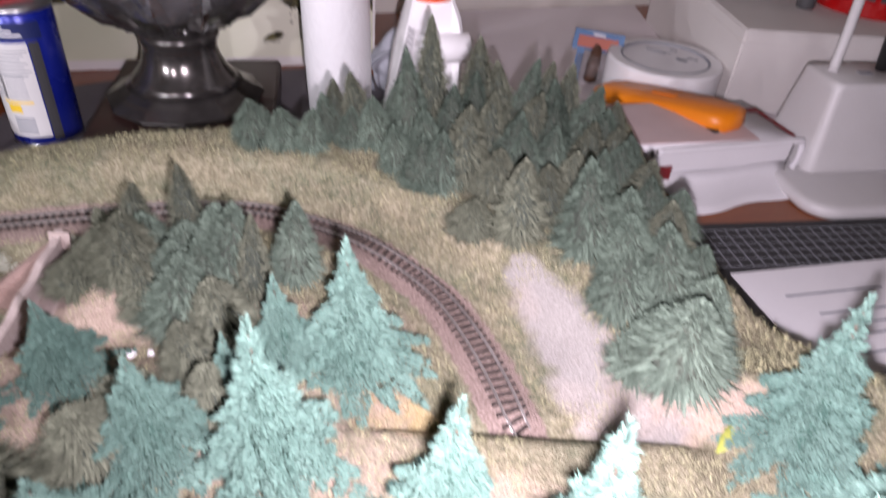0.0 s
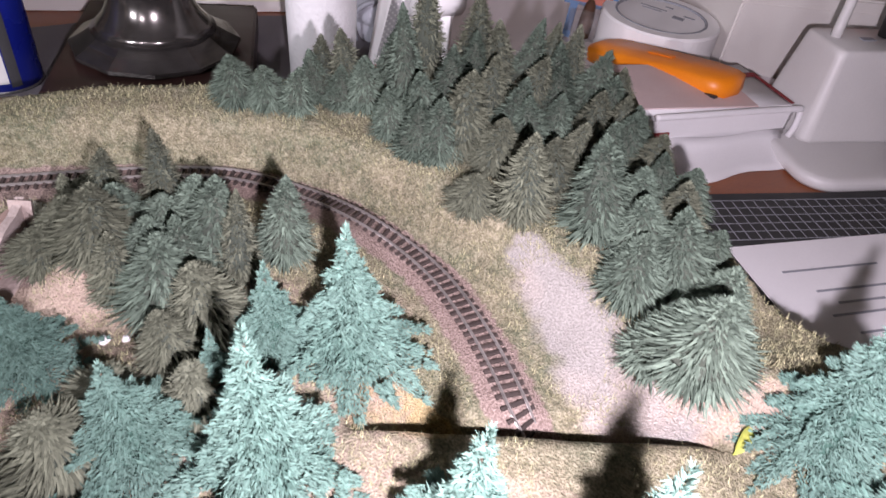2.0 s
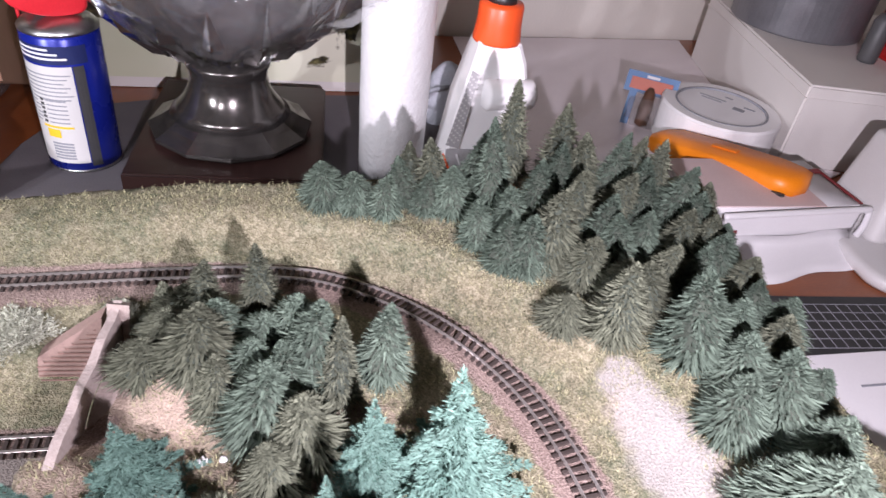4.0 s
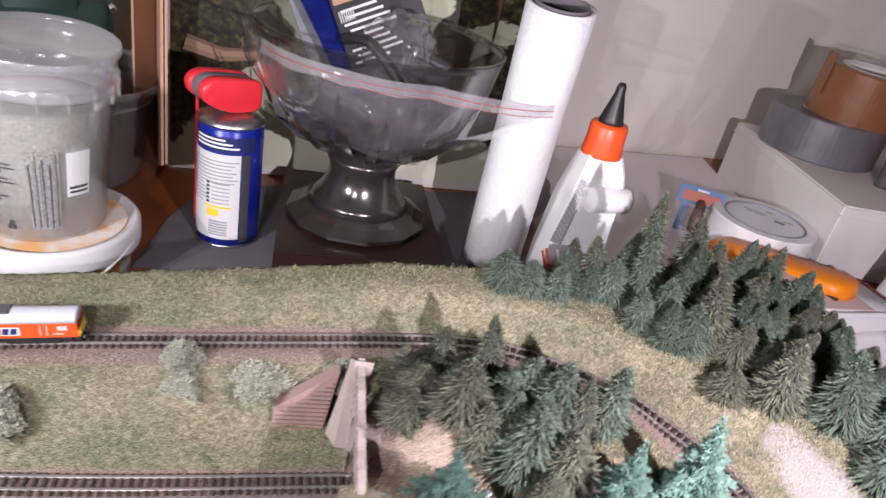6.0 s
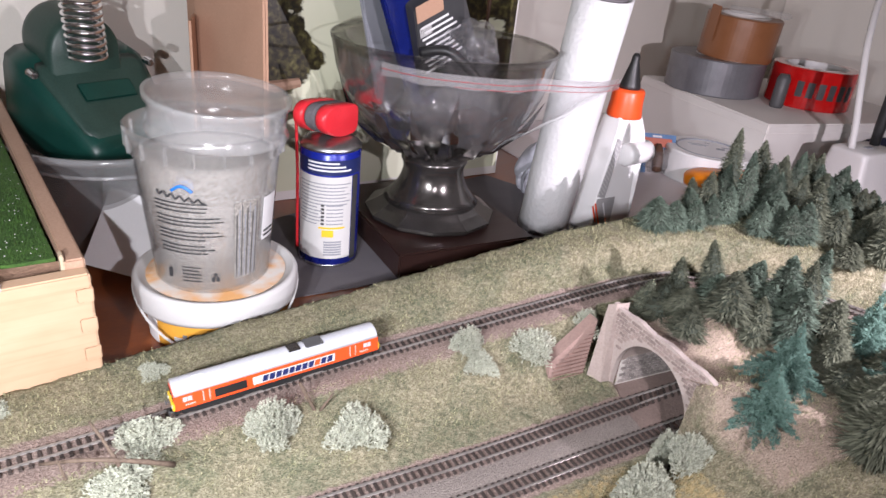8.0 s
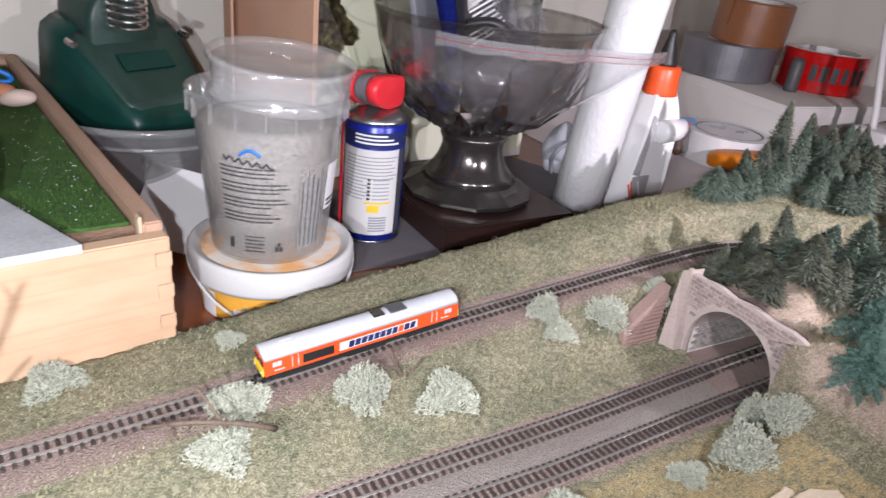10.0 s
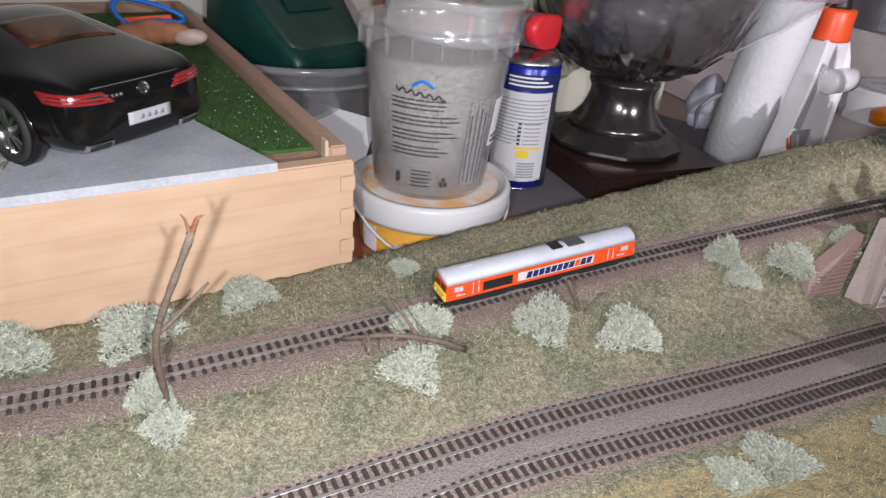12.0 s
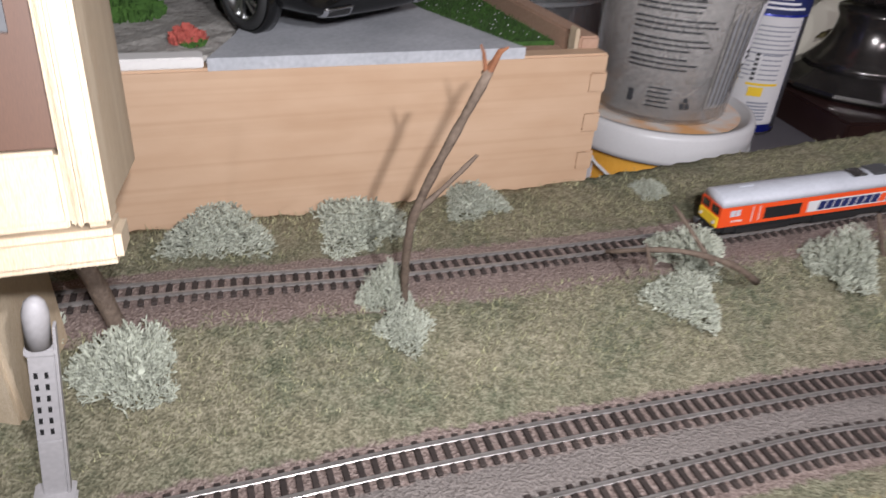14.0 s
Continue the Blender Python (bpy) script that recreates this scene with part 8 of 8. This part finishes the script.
M["rawpale"] = mat("raw_pale_wood", srgb(214, 200, 178), srgb(176, 156, 128), 0.8, scale=60, stretch=(1, 6, 6), bump=0.0004, bump_scale=300)
M["darkred"] = mat("dark_red_card", srgb(138, 40, 44), srgb(104, 26, 32), 0.6, scale=40)
M["lilac"] = mat("lilac_plastic_sheet", srgb(238, 230, 233), srgb(224, 216, 220), 0.35, scale=8, bump=0.0006, bump_scale=40)
M["cardblue"] = mat("dull_blue_print", srgb(92, 132, 176), srgb(78, 116, 160), 0.5)
M["cardorange"] = mat("dull_orange_print", srgb(196, 108, 84), srgb(178, 94, 72), 0.5)
M["pinkcard"] = mat("pinkish_card", srgb(220, 200, 198), srgb(202, 180, 178), 0.7, scale=30)
M["navycloth"] = mat("navy_cloth", srgb(22, 28, 60), srgb(12, 16, 38), 0.9, scale=60, bump=0.0008)
right_side()


# ---- by the left end of the layout ----
def left_end():
    """A limewashed wooden box on a post; its right front edge comes close to the camera's way."""
    t = thing("wooden_box_unit", pose(-0.6925, 0.3480, 0.1375, -15, 0, 18), "limewashed wooden cabinet with a brown panel, raised on a post", "wooden cabinet")
    # frame of stile, rail and base round the recessed brown panel; a dark pane above it
    part("stile", boxed((-0.0052, 0.0, 0.0082), (0.0, 0.014, 0.20), 0.0010), M["whitewood"], t)
    part("moulding", boxed((-0.0064, 0.0012, 0.0082), (-0.0054, 0.012, 0.20), 0.0004), M["whitewood"], t)
    part("moulding", boxed((-0.0078, 0.0028, 0.0082), (-0.0066, 0.012, 0.20), 0.0005), M["whitewood"], t)
    part("rail", boxed((-0.22, 0.0032, 0.0082), (-0.0080, 0.014, 0.0243), 0.0010), M["whitewood"], t)
    part("rail_bead", boxed((-0.22, 0.0022, 0.0082), (-0.0080, 0.0030, 0.0098), 0.0003), M["whitewood"], t)
    part("panel", boxed((-0.22, 0.005, 0.0247), (-0.0080, 0.010, 0.20)), M["brownpanel"], t, "brown wooden panel")
    part("dark_pane", boxed((-0.22, 0.0042, 0.0475), (-0.0125, 0.0048, 0.20)), M["darkgrey"], t, "dark pane set on the panel")
    part("base_moulding", boxed((-0.22, -0.0015, 0.0), (0.0015, 0.0160, 0.0078), 0.0015), M["whitewood"], t)
    part("side_wall", boxed((-0.006, 0.0145, 0.0082), (-0.001, 0.090, 0.20), 0.001), M["whitewood"], t)
    part("post", boxed((-0.820, 0.392, 0.033), (-0.757, 0.430, 0.1215), 0.0020, 2, pose(-0.6925, 0.3480, 0.1375, -15, 0, 18).inverted()), M["whitewood"], t)
    # a small grey lattice mast
    m = thing("lattice_mast", pose(-0.739, 0.371, 0.034, 0, 8, 18), "small grey plastic signal mast with slots beside the track", "mast")
    part("lower_plate", boxed((-0.0036, -0.0012, 0.0), (0.0030, 0.0012, 0.0235), 0.0003), M["mast"], m)
    part("flange", boxed((0.0032, -0.0018, 0.0), (0.0040, 0.0018, 0.066), 0.0003), M["mast"], m, "thin bright flange")
    lattice = part("lattice_plate", boxed((-0.0036, -0.0012, 0.0238), (0.0030, 0.0012, 0.0560), 0.0003), M["mast"], m)
    # Uncut plate: black boxes set proud put the slots' inner dark in as colour
    for k in range(6):
        for x in (-0.0020, 0.0007):
            part("slot", boxed((x - 0.0005, -0.0013, 0.0265 + k * 0.0043), (x + 0.0005, 0.0013, 0.0287 + k * 0.0043)), M["black"], lattice)
    part("collar", boxed((-0.0042, -0.0022, 0.0563), (0.0036, 0.0020, 0.0590), 0.0005), M["mast"], m)
    part("head", lathe([(0, 0.0593), (0.0034, 0.0593), (0.0034, 0.070), (0.0026, 0.0735), (0.0012, 0.075), (0, 0.0752)], 20, pose(-0.0006, 0, 0)), M["mast"], m, "rounded signal head", True)
    part("foot", boxed((-0.0065, -0.0045, -0.002), (0.0060, 0.0045, 0.0008), 0.0006), M["mast"], m)
    # a blister pack with brown soft pieces, behind the car
    o = thing("craft_pack", pose(-0.678, 0.885, 0.124, 0, 0, 30) @ Matrix.Scale(0.66, 4), "blue and orange hang card with tan and white soft pieces", "blister card")
    bm = bmesh.new()
    for x, y, z, r in ((-0.040, 0.0, 0.016, 0.024), (-0.010, 0.004, 0.018, 0.026), (0.016, -0.004, 0.016, 0.022)):
        bmesh.ops.create_icosphere(bm, subdivisions=3, radius=r, matrix=pose(x, y, z) @ Matrix.Diagonal((1.25, 0.8, 0.7, 1)))
    part("tan_pieces_pad", bm, M["softtan"], o, "tan soft pad", True)
    bm = bmesh.new()
    bmesh.ops.create_icosphere(bm, subdivisions=3, radius=0.018, matrix=pose(0.036, -0.020, 0.012) @ Matrix.Diagonal((1.4, 0.9, 0.65, 1)))
    part("white_pad", bm, M["softwhite"], o, "whitish soft pad", True)
    loop = [(-0.036, 0.022, 0.026), (-0.050, 0.030, 0.046), (-0.036, 0.038, 0.060), (0.010, 0.034, 0.050), (0.044, 0.024, 0.034), (0.040, 0.018, 0.026), (0.0, 0.022, 0.030), (-0.036, 0.022, 0.026)]
    part("card_frame", tube(smooth_line(loop, 0.004), 0.0036, 8), M["skyblue"], o, "blue frame of the hang card", True)
    part("orange_band", boxed((-0.044, 0.0085, 0.030), (0.030, 0.0105, 0.044), 0.0008, 1, pose(0, 0, 0, -25, 0, 0)), M["glueorange"], o)
    # wood offcuts on the near bank, snapped off at both ends
    def broken_chip(s):
        w = bmesh.new()
        rows = []
        for i in range(9):
            f = i / 8
            k = 0.55 + 0.45 * math.sin(math.pi * min(1, f * 1.25))
            rows.append([w.verts.new((0.034 * s * (f - 0.5) + 0.003 * noise.noise((f * 9, c, s)), y * k + 0.0012 * noise.noise((f * 7, c + 4, s)), z)) for c, (y, z) in enumerate(((-0.008, 0.0), (-0.0085, 0.006), (-0.002, 0.0092), (0.007, 0.0084), (0.0085, 0.0)))])
        for a, b in zip(rows, rows[1:]):
            for i in range(5):
                w.faces.new((a[i], a[(i + 1) % 5], b[(i + 1) % 5], b[i]))
        w.faces.new(rows[0]), w.faces.new(rows[-1])
        return w
    for x, y, a, s in ((-0.218, 0.352, 25, 1.0), (-0.196, 0.345, -10, 0.8)):
        solid("wood_offcut", broken_chip(s), M["rawpale"], pose(x, y, ground(x, y) - 0.001, 6, -8, a), "small pale wood offcut on the bank", "offcut", "wood offcuts")


M["mast"] = mat("mast_grey_plastic", srgb(186, 182, 182), srgb(158, 154, 154), 0.55)
M["softtan"] = mat("tan_soft_pad", srgb(196, 136, 100), srgb(166, 108, 78), 0.7, scale=40)
M["softwhite"] = mat("white_soft_pad", srgb(222, 200, 188), srgb(200, 176, 166), 0.8, scale=40)
left_end()


# ---- fibres and crumbs strewn over the turf ----
def turf_fibres():
    rnd = random.Random(21)
    verts, faces = [], []
    placed = 0
    while placed < 110000:
        x, y = rnd.uniform(-0.82, 0.33), rnd.uniform(0.27, 0.86)
        u, v = across(x, y)
        if v > back_v(u) - 0.002 or x > right_x(y) - 0.002:
            continue
        du, dl = far_fast(x, y)
        if du < 0.020 or (dl < 0.022 and x < PORTAL_X + 0.02):
            continue
        if math.hypot(x - 0.165, (y - 0.51) * 0.45) < 0.024 or noise.noise((x * 55, y * 55, 2)) < -0.25:
            continue
        z = GRID(x, y)
        a, h, lean = rnd.uniform(0, 6.28), rnd.uniform(0.0010, 0.0028), rnd.uniform(0.3, 1.9)
        c, s = math.cos(a), math.sin(a)
        i = len(verts)
        w = 0.00026
        p = VIEW_POINT + (Vector((x, y, z)) - VIEW_POINT) / SWELL(x, y)
        verts += [(p.x - s * w, p.y + c * w, p.z - 0.0003), (p.x + s * w, p.y - c * w, p.z - 0.0003), (p.x + c * h * lean, p.y + s * h * lean, p.z + h)]
        faces.append((i, i + 1, i + 2))
        placed += 1
    ob = new("turf_fibres", mesh_from("turf_fibres", verts, faces, M["blade"]))
    tagged(ob, "short straw-coloured fibres strewn on the turf", "grass", kind="stuff")


def sampler():
    """Quick look-ups of the ground's height and the distance from the lines."""
    xs, ys = np.arange(-0.84, 0.36, 0.006), np.arange(0.25, 0.88, 0.006)
    z = np.array([[ground(x, y) for x in xs] for y in ys])
    a = np.array([[far_upper(x, y) for x in xs] for y in ys])
    b = np.array([[min(far_lower(x, y), far_two(x, y)) for x in xs] for y in ys])
    f = np.array([[swell(x, y) for x in xs] for y in ys])

    def at(t, x, y):
        fx, fy = (x + 0.84) / 0.006, (y - 0.25) / 0.006
        i, j = min(int(fx), len(xs) - 2), min(int(fy), len(ys) - 2)
        p, q = fx - i, fy - j
        return t[j, i] * (1 - p) * (1 - q) + t[j, i + 1] * p * (1 - q) + t[j + 1, i] * (1 - p) * q + t[j + 1, i + 1] * p * q
    return lambda x, y: at(z, x, y), lambda x, y: (at(a, x, y), at(b, x, y)), lambda x, y: at(f, x, y)


GRID, far_fast, SWELL = sampler()
turf_fibres()
